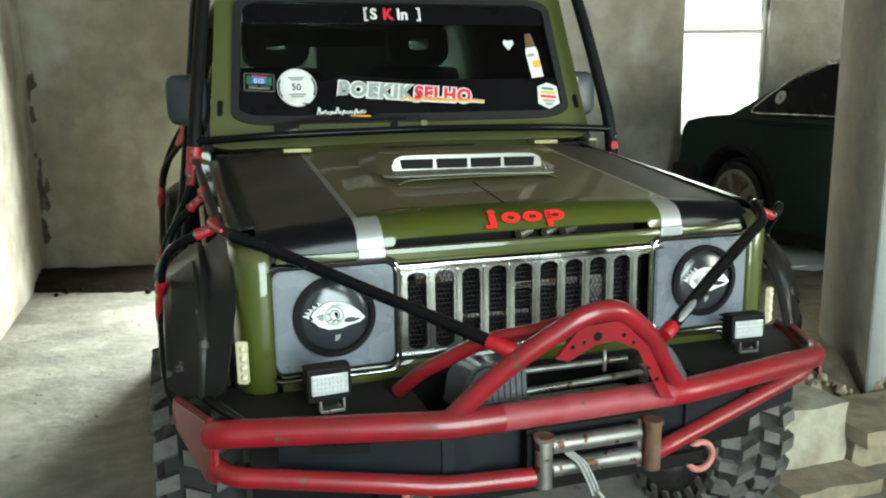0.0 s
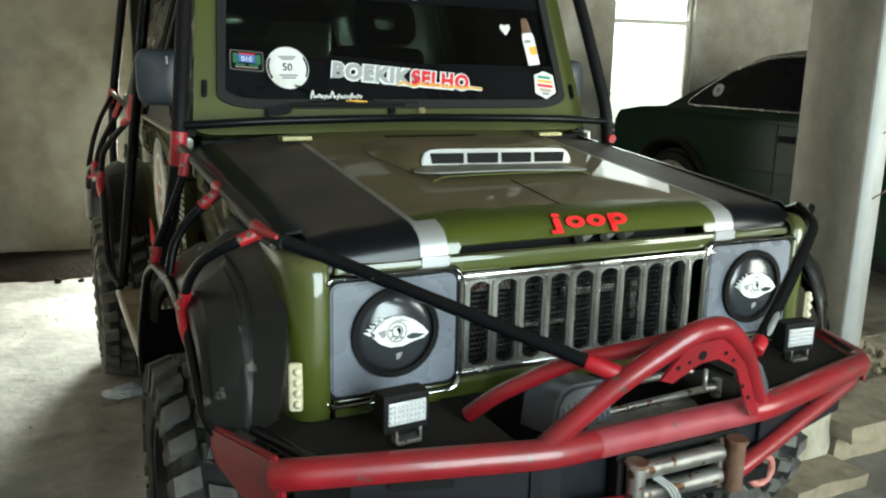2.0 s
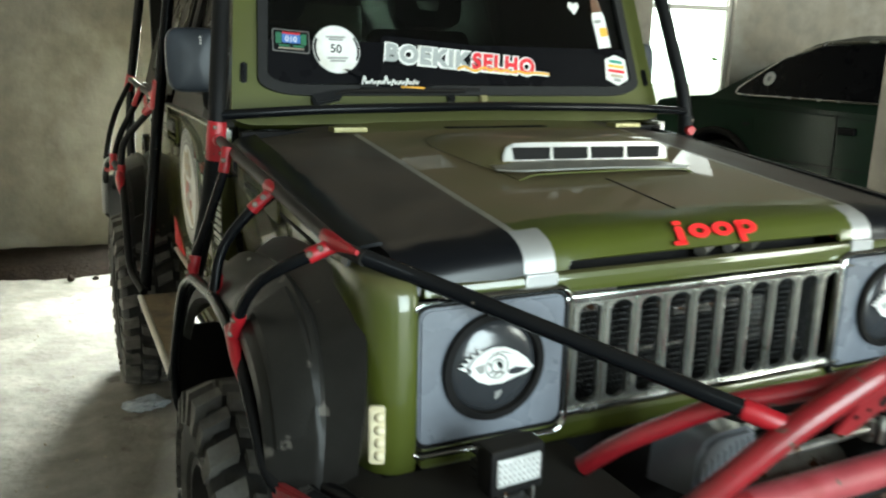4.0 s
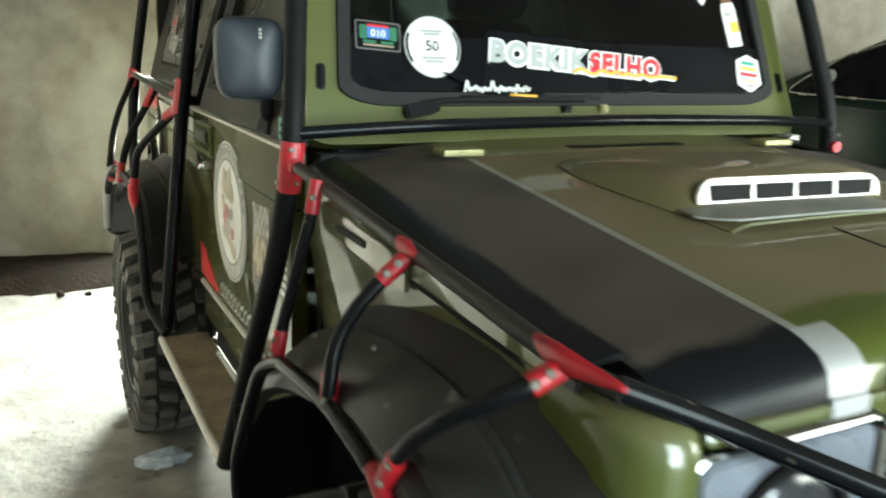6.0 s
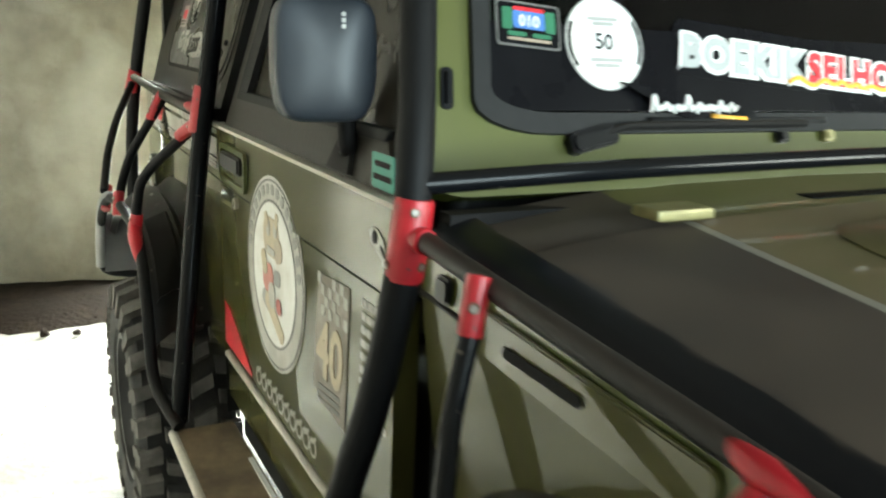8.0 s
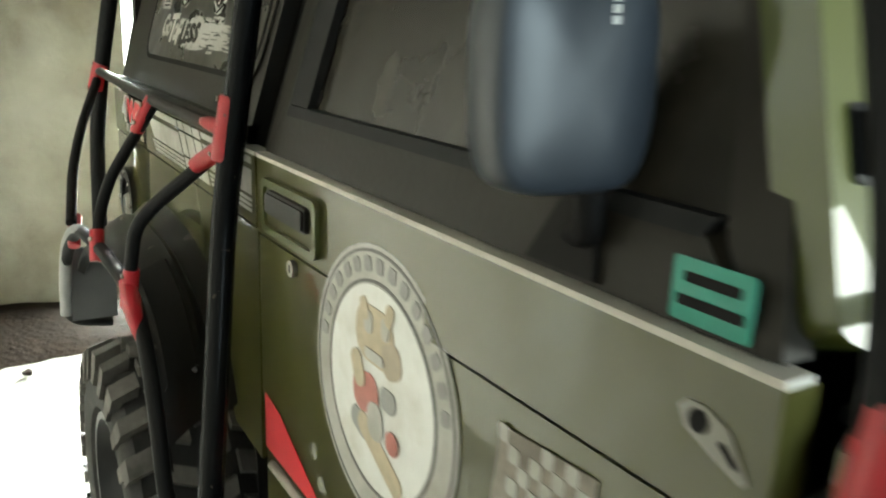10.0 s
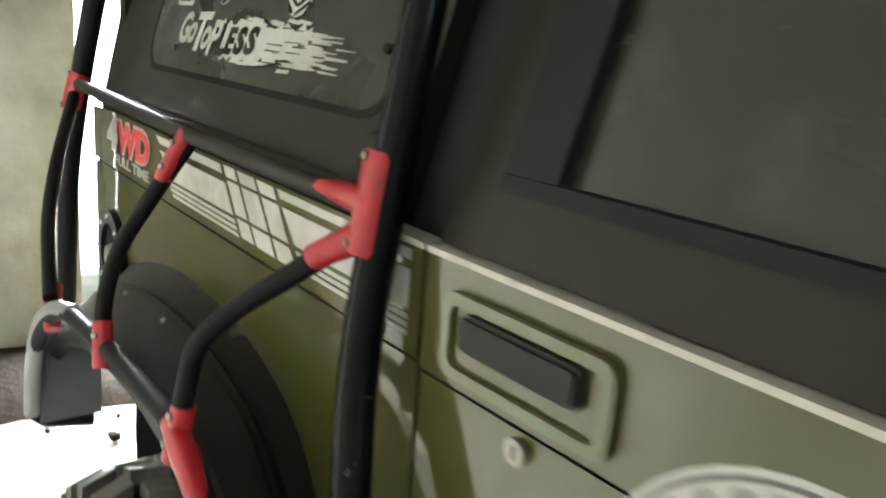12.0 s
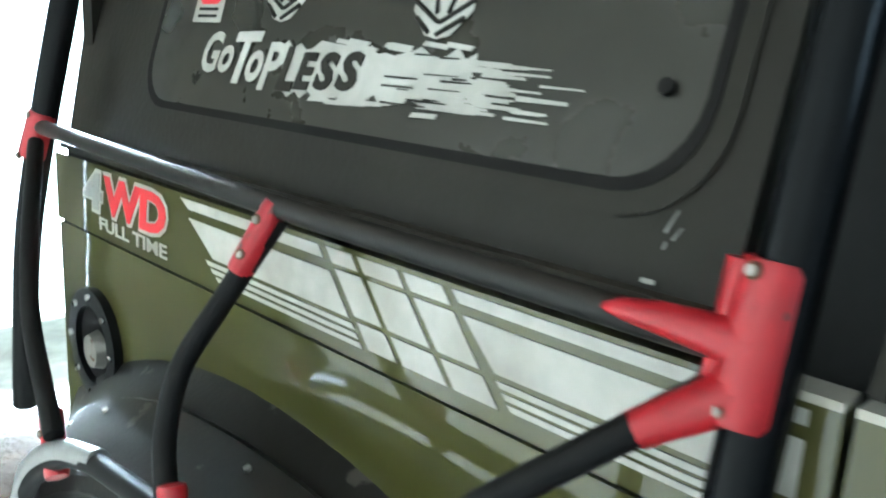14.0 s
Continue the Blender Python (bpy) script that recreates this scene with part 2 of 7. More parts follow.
faded_tan = material("faded_tan_print", (0.5, 0.42, 0.29), 0.5, grain=0.35, grain_scale=60)
brown_vinyl = material("tan_vinyl", (0.42, 0.35, 0.26), 0.45, grain=0.3, grain_scale=50)
dark_green_vinyl = material("dark_green_print", (0.02, 0.13, 0.06), 0.45, grain=0.4, grain_scale=90)
green_vinyl = material("green_vinyl", (0.03, 0.25, 0.18), 0.45, grain=0.2)
blue_vinyl = material("blue_vinyl", (0.05, 0.14, 0.4), 0.45)
cream = material("cream_plastic", (0.7, 0.62, 0.42), 0.4, grain=0.2)
lamp_face = material("led_lens", (0.5, 0.5, 0.49), 0.15, grain=0.25, grain_scale=120, coat=0.6)
lens_dark = material("smoked_lamp_lens", (0.03, 0.032, 0.036), 0.2, coat=0.45, gloss=0.16, rough_var=0.04)
motor_grey = material("scratched_grey_plastic", (0.07, 0.075, 0.085), 0.3, grain=0.3, grain_scale=20, chips=(0.4, 0.4, 0.42), chip_at=0.7, chip_scale=14)
step_tread = material("dusty_brown_step", (0.2, 0.15, 0.09), 0.75, grain=0.5, grain_scale=50, stain=(0.1, 0.075, 0.05), stain_scale=9, chips=(0.5, 0.46, 0.4), chip_at=0.75)
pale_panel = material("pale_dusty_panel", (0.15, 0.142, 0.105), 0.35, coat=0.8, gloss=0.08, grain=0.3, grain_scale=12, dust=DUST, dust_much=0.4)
bare_steel = material("scraped_bare_steel", (0.3, 0.3, 0.3), 0.45, 0.4, grain=0.35, grain_scale=30, rough_var=0.1)
mould_grey = material("pale_waist_moulding", (0.5, 0.47, 0.41), 0.5, grain=0.3, grain_scale=50)
panel_film = material("grey_window_film", (0.03, 0.0275, 0.0205), 0.3, spec=0.3, grain=0.25, grain_scale=9, rough_var=0.08, stain=(0.038, 0.035, 0.026), stain_scale=4)
# brown blotches imitate the broken reflections on the door window
film = material("dark_window_film", (0.027, 0.0245, 0.019), 0.24, 0.0, spec=0.28, rough_var=0.06, grain=0.3, grain_scale=8, stain=(0.055, 0.05, 0.039), stain_scale=6)
screen_glass = glass("windscreen_glass", (0.25, 0.285, 0.262))
clear_glass = glass("window_glass", (0.86, 0.9, 0.88))
dark_glass = glass("tinted_glass", (0.5, 0.53, 0.5))
seat_cloth = material("dark_seat_cloth", (0.016, 0.017, 0.016), 0.85, grain=0.4, grain_scale=80)
hinge_paint = material("olive_gold_hinge", (0.3, 0.27, 0.12), 0.4, 0.3, grain=0.4, grain_scale=60)
plaster = material("stained_cement_plaster", (0.355, 0.322, 0.27), 0.92, stain=(0.265, 0.232, 0.182), stain_scale=1.1, stain_at=(0.44, 0.6), grain=0.6, grain_scale=7.0, bump=0.7, bump_scale=20, chips=(0.44, 0.42, 0.375), chip_at=0.5, chip_soft=0.22, chip_scale=1.7, spots=(0.19, 0.168, 0.132))
dark_roof = material("dark_roof_boards", (0.055, 0.045, 0.035), 0.85, stain=(0.03, 0.026, 0.022), stain_scale=1.5, grain=0.4, grain_scale=8)
pillar_cement = material("brown_cement", (0.15, 0.127, 0.094), 0.93, stain=(0.105, 0.087, 0.063), stain_scale=2.2, stain_at=(0.42, 0.62), grain=0.4, grain_scale=9, bump=0.3, bump_scale=18, spots=(0.28, 0.25, 0.2))
pale_plaster = material("pale_face_plaster", (0.41, 0.42, 0.41), 0.85, stain=(0.36, 0.355, 0.33), stain_scale=2.5, grain=0.2, grain_scale=12, bump=0.2, bump_scale=30)
concrete = material("dusty_concrete_floor", (0.24, 0.225, 0.193), 0.95, stain=(0.12, 0.108, 0.086), stain_scale=2.2, stain_at=(0.44, 0.6), grain=0.6, grain_scale=11, bump=0.8, bump_scale=20, chips=(0.1, 0.088, 0.07), chip_at=0.64, chip_soft=0.05, chip_scale=7.0, spots=(0.15, 0.135, 0.11))
ledge_stone = material("broken_ledge_concrete", (0.27, 0.225, 0.155), 0.95, stain=(0.13, 0.1, 0.065), stain_scale=6, grain=0.5, grain_scale=25, bump=0.7, bump_scale=22)
block_stone = material("pale_cement_block", (0.37, 0.34, 0.265), 0.95, stain=(0.22, 0.185, 0.13), stain_scale=7, grain=0.4, grain_scale=22, bump=0.5, bump_scale=30)
# real soil, its brown darkened further for the shade along the wall
soil = material("soil_with_shade", (0.012, 0.0075, 0.0045), 1.0, spec=0.1, grain=0.5, grain_scale=30, stain=(0.026, 0.017, 0.0115), stain_scale=7, bump=0.9, bump_scale=40)
sedan_paint = material("dark_green_car_paint", (0.009, 0.024, 0.013), 0.16, spec=0.13, coat=0.0, grain=0.15, grain_scale=5, dust=DUST, dust_much=0.16)
alloy = material("brushed_alloy", (0.34, 0.32, 0.29), 0.28, 1.0, grain=0.4, grain_scale=20)
plastic_bag = material("crumpled_clear_plastic", (0.42, 0.46, 0.5), 0.25, grain=0.4, grain_scale=40, coat=0.4)
pale_scrap = material("white_scrap", (0.7, 0.7, 0.68), 0.7, grain=0.3)
leafy = material("leaves", (0.07, 0.15, 0.03), 0.6, grain=0.5, grain_scale=9, stain=(0.16, 0.26, 0.07), stain_scale=5)
outdoor_ground = material("bright_gravel", (0.8, 0.74, 0.62), 0.95, grain=0.25, grain_scale=20, stain=(0.7, 0.64, 0.52), stain_scale=1.0)

# ---- mesh helpers ----


def finish(bm, angle=38.0):
    flat = bm.faces.layers.int.get("flat")
    for f in bm.faces:
        f.smooth = len(f.verts) <= 4 and not (flat and f[flat])
    for e in bm.edges:
        e.smooth = not (len(e.link_faces) == 2 and e.calc_face_angle(0.0) > radians(angle))


def part(name, bm, mat, parent=None, label="", angle=38.0):
    """Links a bmesh as one mesh object, under a thing or a part."""
    bmesh.ops.recalc_face_normals(bm, faces=bm.faces)
    finish(bm, angle)
    me = bpy.data.meshes.new(name)
    bm.to_mesh(me)
    bm.free()
    for one in mat if isinstance(mat, (list, tuple)) else [mat]:
        me.materials.append(one)
    ob = new(name, me)
    if parent:
        ob.parent = parent
    if label:
        ob["label"] = label
    return ob


def thing(name, label, category, group="", at=(0, 0, 0)):
    ob = new(name)
    ob.empty_display_size = 0.1
    ob.location = at
    return tagged(ob, label, category, group)


def boxed(size, bevel=0.0, m=None, segments=2):
    bm = bmesh.new()
    bmesh.ops.create_cube(bm, size=1.0, matrix=Matrix.Diagonal((*size, 1)))
    if bevel:
        bmesh.ops.bevel(bm, geom=bm.edges, offset=bevel, segments=segments, affect="EDGES", profile=0.6)
        bm.normal_update()
        flat = bm.faces.layers.int.new("flat")
        for f in bm.faces:
            f[flat] = int(max(abs(c) for c in f.normal) > 0.9999)
    if m:
        bmesh.ops.transform(bm, matrix=m, verts=bm.verts)
    return bm


def block(lo, hi, bevel=0.0, segments=2):
    lo, hi = Vector(lo), Vector(hi)
    return boxed([abs(v) for v in hi - lo], bevel, Matrix.Translation((lo + hi) / 2), segments)


def prism(outline, depth, m=None, bevel=0.0, segments=2):
    """A flat outline in x and y, raised by depth along z, then posed by m."""
    bm = bmesh.new()
    low = [bm.verts.new((x, y, 0)) for x, y in outline]
    f = bm.faces.new(low)
    out = bmesh.ops.extrude_face_region(bm, geom=[f])
    top = [v for v in out["geom"] if isinstance(v, bmesh.types.BMVert)]
    bmesh.ops.translate(bm, verts=top, vec=(0, 0, depth))
    bmesh.ops.recalc_face_normals(bm, faces=bm.faces)
    if bevel:
        rim = [e for e in bm.edges if all(v in top for v in e.verts)]
        bmesh.ops.bevel(bm, geom=rim, offset=bevel, segments=segments, affect="EDGES")
    if m:
        bmesh.ops.transform(bm, matrix=m, verts=bm.verts)
    return bm


def rod(a, b, r, n=12, r2=None):
    a, b = Vector(a), Vector(b)
    bm = bmesh.new()
    m = Matrix.Translation((a + b) / 2) @ (b - a).to_track_quat("Z", "Y").to_matrix().to_4x4()
    bmesh.ops.create_cone(bm, cap_ends=True, segments=n, radius1=r, radius2=r if r2 is None else r2, depth=(b - a).length, matrix=m)
    return bm


def ring_shape(r, w, depth, m, n=32):
    """A flat ring with a hole: outer radius r, width w."""
    bm = bmesh.new()
    rows = []
    for z in (0.0, depth):
        for q in (r, r - w):
            rows.append([bm.verts.new((q * math.cos(2 * math.pi * i / n), q * math.sin(2 * math.pi * i / n), z)) for i in range(n)])
    for a, b in ((0, 1), (1, 3), (3, 2), (2, 0)):
        for i in range(n):
            j = (i + 1) % n
            bm.faces.new((rows[a][i], rows[a][j], rows[b][j], rows[b][i]))
    bmesh.ops.transform(bm, matrix=m, verts=bm.verts)
    return bm


def bent(points, radius=0.06, steps=6):
    """Rounds the corners of a line of points."""
    pts = [Vector(p) for p in points]
    out = [pts[0]]
    for a, b, c in zip(pts, pts[1:], pts[2:]):
        d = min(radius, (b - a).length * 0.45, (c - b).length * 0.45)
        p, q = b + (a - b).normalized() * d, b + (c - b).normalized() * d
        for i in range(steps + 1):
            t = i / steps
            out.append(p * (1 - t) ** 2 + b * 2 * t * (1 - t) + q * t * t)
    return out + [pts[-1]]


def tube(points, r, n=14, radius=0.06, cap=True):
    """A round tube along points with bent corners."""
    pts = bent(points, radius) if radius else [Vector(p) for p in points]
    bm = bmesh.new()
    way = (pts[1] - pts[0]).normalized()
    side = way.orthogonal().normalized()
    rows = []
    for i, p in enumerate(pts):
        nxt = (pts[min(i + 1, len(pts) - 1)] - pts[max(i - 1, 0)]).normalized()
        side = (way.rotation_difference(nxt) @ side).normalized()
        way = nxt
        up = way.cross(side)
        rr = r[i] if isinstance(r, list) else r
        rows.append([bm.verts.new(p + (side * math.cos(2 * math.pi * k / n) + up * math.sin(2 * math.pi * k / n)) * rr) for k in range(n)])
    for a, b in zip(rows, rows[1:]):
        for k in range(n):
            bm.faces.new((a[k], a[(k + 1) % n], b[(k + 1) % n], b[k]))
    if cap:
        bm.faces.new(rows[0][::-1])
        bm.faces.new(rows[-1])
    return bm


def skin(rows, thick=0.0, closed=False):
    """A sheet through rows of points, with a thickness."""
    bm = bmesh.new()
    vs = [[bm.verts.new(p) for p in row] for row in rows]
    for a, b in zip(vs, vs[1:]):
        for i in range(len(a) - (0 if closed else 1)):
            j = (i + 1) % len(a)
            bm.faces.new((a[i], a[j], b[j], b[i]))
    if thick:
        bmesh.ops.recalc_face_normals(bm, faces=bm.faces)
        bmesh.ops.solidify(bm, geom=bm.faces[:], thickness=thick)
    return bm


def rounded(w, h, r, n=5):
    """A rectangle with round corners, about its middle."""
    out = []
    for cx, cy, a in ((w / 2 - r, h / 2 - r, 0), (-w / 2 + r, h / 2 - r, 90), (-w / 2 + r, -h / 2 + r, 180), (w / 2 - r, -h / 2 + r, 270)):
        for i in range(n + 1):
            q = radians(a + 90 * i / n)
            out.append((cx + r * math.cos(q), cy + r * math.sin(q)))
    return out


def disc_shape(r, n=28):
    return [(r * math.cos(2 * math.pi * i / n), r * math.sin(2 * math.pi * i / n)) for i in range(n)]


def axes(at, x, y):
    """A pose whose x and y run along the given ways."""
    x, y = Vector(x).normalized(), Vector(y).normalized()
    z = x.cross(y)
    m = Matrix((x, y, z)).transposed().to_4x4()
    return Matrix.Translation(at) @ m


def lettering(name, words, height, mat, parent, m, bold=0.0, shear=0.0, width=None, depth=0.0012, label="", space=1.0):
    """Raised letters in the built-in font, with the given cap height."""
    data = bpy.data.curves.new(name, "FONT")
    data.body, data.size, data.extrude, data.offset, data.shear = words, 1.0, 0.0, bold, shear
    data.resolution_u, data.space_character = 3, space
    ob = bpy.data.objects.new(name, data)
    me = bpy.data.meshes.new_from_object(ob)
    bpy.data.objects.remove(ob)
    bm = bmesh.new()
    bm.from_mesh(me)
    bpy.data.meshes.remove(me)
    xs, ys = [v.co.x for v in bm.verts], [v.co.y for v in bm.verts]
    k = height / (max(ys) - min(ys))
    kx = width / (max(xs) - min(xs)) if width else k
    for v in bm.verts:
        v.co = Vector(((v.co.x - min(xs)) * kx, (v.co.y - min(ys)) * k, 0))
    out = bmesh.ops.extrude_face_region(bm, geom=bm.faces[:])
    bmesh.ops.translate(bm, verts=[v for v in out["geom"] if isinstance(v, bmesh.types.BMVert)], vec=(0, 0, depth))
    bmesh.ops.transform(bm, matrix=m, verts=bm.verts)
    return part(name, bm, mat, parent, label)
# ---- the room ----


def wall_with_openings(name, a, b, z0, z1, holes, thick, mat, label):
    """A straight wall from a to b in the plan; holes are (u0, u1, z0, z1); its thickness lies to the left of a to b."""
    a, b = Vector((*a, 0)), Vector((*b, 0))
    along = (b - a).normalized()
    side = Vector((-along.y, along.x, 0))
    us = sorted({0.0, (b - a).length, *(h[i] for h in holes for i in (0, 1))})
    zs = sorted({z0, z1, *(h[i] for h in holes for i in (2, 3))})
    solid = {(i, j): not any(h[0] - 1e-6 <= us[i] and us[i + 1] <= h[1] + 1e-6 and h[2] - 1e-6 <= zs[j] and zs[j + 1] <= h[3] + 1e-6 for h in holes)
             for i in range(len(us) - 1) for j in range(len(zs) - 1)}
    bm = bmesh.new()
    seen = {}

    def v(i, j, k):
        if (i, j, k) not in seen:
            seen[i, j, k] = bm.verts.new(a + along * us[i] + side * (thick * k) + Vector((0, 0, zs[j])))
        return seen[i, j, k]

    for (i, j), full in solid.items():
        if not full:
            continue
        for k in (0, 1):
            bm.faces.new((v(i, j, k), v(i + 1, j, k), v(i + 1, j + 1, k), v(i, j + 1, k)))
        for other, p, q in (((i - 1, j), (i, j), (i, j + 1)), ((i + 1, j), (i + 1, j), (i + 1, j + 1)), ((i, j - 1), (i, j), (i + 1, j)), ((i, j + 1), (i, j + 1), (i + 1, j + 1))):
            if not solid.get(other, False):
                bm.faces.new((v(*p, 0), v(*q, 0), v(*q, 1), v(*p, 1)))
    return tagged(part(name, bm, mat), label, kind="structure")


def rough_sheet(x0, x1, y0, y1, z, step, high, seed, edge=0.0):
    """An uneven sheet of ground."""
    nx, ny = max(2, int((x1 - x0) / step)), max(2, int((y1 - y0) / step))
    rows = []
    for j in range(ny + 1):
        row = []
        for i in range(nx + 1):
            x, y = x0 + (x1 - x0) * i / nx, y0 + (y1 - y0) * j / ny
            row.append((x, y, z + high * noise.noise((x * 1.7 + seed, y * 1.7, seed))))
        rows.append(row)
    return skin(rows)


ground = tagged(part("ground", block((-300, -300, -0.5), (300, 300, -0.06)), outdoor_ground), "pale gravel ground outside the garage", kind="structure")
floor = tagged(part("floor", rough_sheet(-2.3, 1.2, -3.7, 6.0, 0.0, 0.12, 0.006, 3.0), concrete), "dusty rough concrete garage floor", kind="structure")
tagged(part("raised_floor", block((1.2, 0.98, -0.05), (8.2, 6.0, 0.22), 0.012), ledge_stone), "raised rough concrete floor with a broken edge", kind="structure")
tagged(part("raised_floor_front", block((2.5, 0.12, -0.05), (8.2, 0.98, 0.22)), ledge_stone), "raised rough concrete floor under the parked car", kind="structure")
tagged(part("ledge_ground", skin([[(1.2 + 0.0866 * i, y, z + 0.02 * noise.noise((i * 0.7, y * 9, 1.0))) for i in range(16)] for y, z in ((0.5, -0.02), (0.505, 0.1), (0.56, 0.125), (0.62, 0.13), (0.7, 0.14), (0.78, 0.155), (0.86, 0.18), (0.93, 0.205), (0.99, 0.215))]), ledge_stone), "crumbled soil and cement sloping up to the pillar", kind="structure")
tagged(part("floor_under_ledge", block((1.2, 0.12, -0.05), (2.5, 0.98, 0.0)), concrete), "dusty concrete floor below the ledge", kind="structure")
tagged(part("floor_east", block((1.2, -3.7, -0.05), (8.2, 0.12, 0.0)), concrete), "dusty concrete floor below the ledge", kind="structure")

wa, wb = on_wall(-1.7), on_wall(9.2)
wall_north = wall_with_openings("wall_north", wa.xy, wb.xy, 0.0, 3.3, [(2.15, 2.8, 0.0, 2.2), (5.78, 6.52, 0.95, 2.75)], 0.15, plaster,
                                "stained bare cement wall with a doorway and a window")
wall_west = wall_with_openings("wall_west", (-1.86, -3.7), (-1.86, 5.6), 0.0, 3.3, [], 0.15, plaster, "pale stained cement side wall")
wall_east = wall_with_openings("wall_east", (8.2, 3.6), (8.2, -3.7), 0.0, 3.3, [], 0.15, plaster, "bare cement side wall")
# the first opening is unseen, cut for the added fill lamp
wall_south = wall_with_openings("wall_south", (8.2, -3.7), (-2.05, -3.7), 0.0, 3.3, [(1.9, 4.7, 0.22, 2.8), (7.0, 9.2, 0.0, 2.8)], 0.15, plaster, "cement wall with the wide garage entrance")
ceiling = tagged(part("ceiling", block((-2.3, -3.9, 3.3), (8.5, 6.2, 3.45)), dark_roof), "dark timber roof underside", kind="structure")


# a strip of soil heaped along the foot of the back wall
def soil_strip():
    rows = []
    for i in range(61):
        u = -1.1 + 3.3 * i / 60
        row = []
        for j in range(9):
            v = -0.02 - (0.6 + 0.17 * math.exp(-((u + 0.35) / 0.45) ** 2) + 0.05 * noise.noise((u * 4, 7.0, 0.0)) + 0.03 * noise.noise((u * 13, 3.0, 0.0))) * j / 8
            hump = max(0.0, math.sin(math.pi * min(1.0, (j + 0.6) / 8.0))) * 0.05
            p = on_wall(u, v)
            wob = noise.noise((u * 5, v * 6, 2.0))
            row.append((p.x, p.y, hump + 0.016 * wob + (0.03 if j < 8 else -0.006)))
        rows.append(row)
    return skin(rows)


tagged(part("soil", soil_strip(), soil), "loose soil heaped along the back wall, darkened for the shade there", "soil", kind="stuff")


def crumbs(name, places, mat, label, lo, hi, seed):
    rng = random.Random(seed)
    bm = bmesh.new()
    for x, y, z in places(rng):
        r = rng.uniform(lo, hi)
        got = bmesh.ops.create_icosphere(bm, subdivisions=1, radius=r, matrix=Matrix.Translation((x, y, z + r * 0.3)) @ pose(0, 0, 0, rng.uniform(0, 90), rng.uniform(0, 90), 0))
        for v in got["verts"]:
            v.co += Vector([rng.uniform(-1, 1) * r * 0.3 for _ in range(3)])
            v.co.z = max(v.co.z, z - 0.004)
    return tagged(part(name, bm, mat, angle=20), label, "debris", kind="stuff")


def near_wall(rng):
    for _ in range(150):
        p = on_wall(rng.uniform(-1.1, 1.5), -abs(rng.gauss(0.2, 0.28)) - 0.03)
        yield p.x, p.y, 0.01


def on_floor(rng):
    for _ in range(70):
        yield rng.uniform(-1.8, -0.95), rng.uniform(0.2, 4.6), 0.0


def on_ledge(rng):
    for _ in range(130):
        y = rng.uniform(0.55, 0.96)
        yield rng.uniform(1.22, 2.4), y, 0.125 + 0.09 * max(0.0, y - 0.62) / 0.36


crumbs("soil_crumbs", near_wall, soil, "clods of dark soil at the wall", 0.008, 0.03, 1)
crumbs("floor_grit", on_floor, ledge_stone, "small grit on the floor", 0.002, 0.006, 2)
crumbs("ledge_rubble", on_ledge, ledge_stone, "crumbled concrete on the ledge", 0.008, 0.03, 3)


def lumpy(lo, hi, cuts, rough, seed, bevel=0.02):
    bm = block(lo, hi)
    bmesh.ops.subdivide_edges(bm, edges=bm.edges[:], cuts=cuts, use_grid_fill=True)
    for v in bm.verts:
        n = noise.noise_vector((v.co.x * 9 + seed, v.co.y * 9, v.co.z * 9)) + noise.noise_vector((v.co.x * 24 + seed, v.co.y * 24, v.co.z * 24)) * 0.4
        v.co += n * rough
    return bm


tagged(part("cement_block", lumpy((1.13, 0.42, 0.05), (1.435, 0.68, 0.27), 6, 0.012, 4.0), block_stone, angle=50), "pale broken cement block on the ledge edge", "cement block")
tagged(part("foundation_block", lumpy((1.1, 0.26, -0.01), (1.45, 0.66, 0.052), 5, 0.01, 9.0), ledge_stone, angle=50), "yellowish worn block under the ledge", "stone block")
tagged(part("foundation_stone", lumpy((1.48, 0.43, -0.01), (2.45, 0.68, 0.12), 7, 0.016, 14.0), ledge_stone, angle=50), "rough broken concrete edge of the raised floor", "stone block")

tagged(part("stone_slab", lumpy((1.46, 0.35, 0.118), (2.5, 0.66, 0.18), 7, 0.012, 21.0), ledge_stone, angle=50), "broken yellowish slab lying on the ledge edge", "stone slab")


def pillar():
    c = [(1.79, 0.69), (2.15, 0.86), (2.42, 1.43), (2.06, 1.26)]
    bm = prism(c, 3.2, Matrix.Translation((0, 0, 0.1)))
    bmesh.ops.recalc_face_normals(bm, faces=bm.faces)
    bmesh.ops.bevel(bm, geom=[e for e in bm.edges if abs(e.verts[0].co.z - e.verts[1].co.z) > 1], offset=0.008, segments=2, affect="EDGES")
    # faces turned to -y take the pale tone, all others the darker brown
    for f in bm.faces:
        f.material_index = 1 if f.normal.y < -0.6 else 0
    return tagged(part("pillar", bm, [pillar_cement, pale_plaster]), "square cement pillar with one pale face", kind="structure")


pillar_ob = pillar()
wire = part("pillar_wire", tube([(1.985, 0.778, 0.93), (1.97, 0.745, 0.95), (2.03, 0.72, 0.99), (2.06, 0.76, 1.0)], 0.003, 6, 0.02), rust)
wire.parent = pillar_ob
wire = part("pillar_wire", tube([(2.02, 0.795, 1.2), (2.03, 0.75, 1.215), (2.07, 0.77, 1.25)], 0.003, 6, 0.02), rust)
wire.parent = pillar_ob


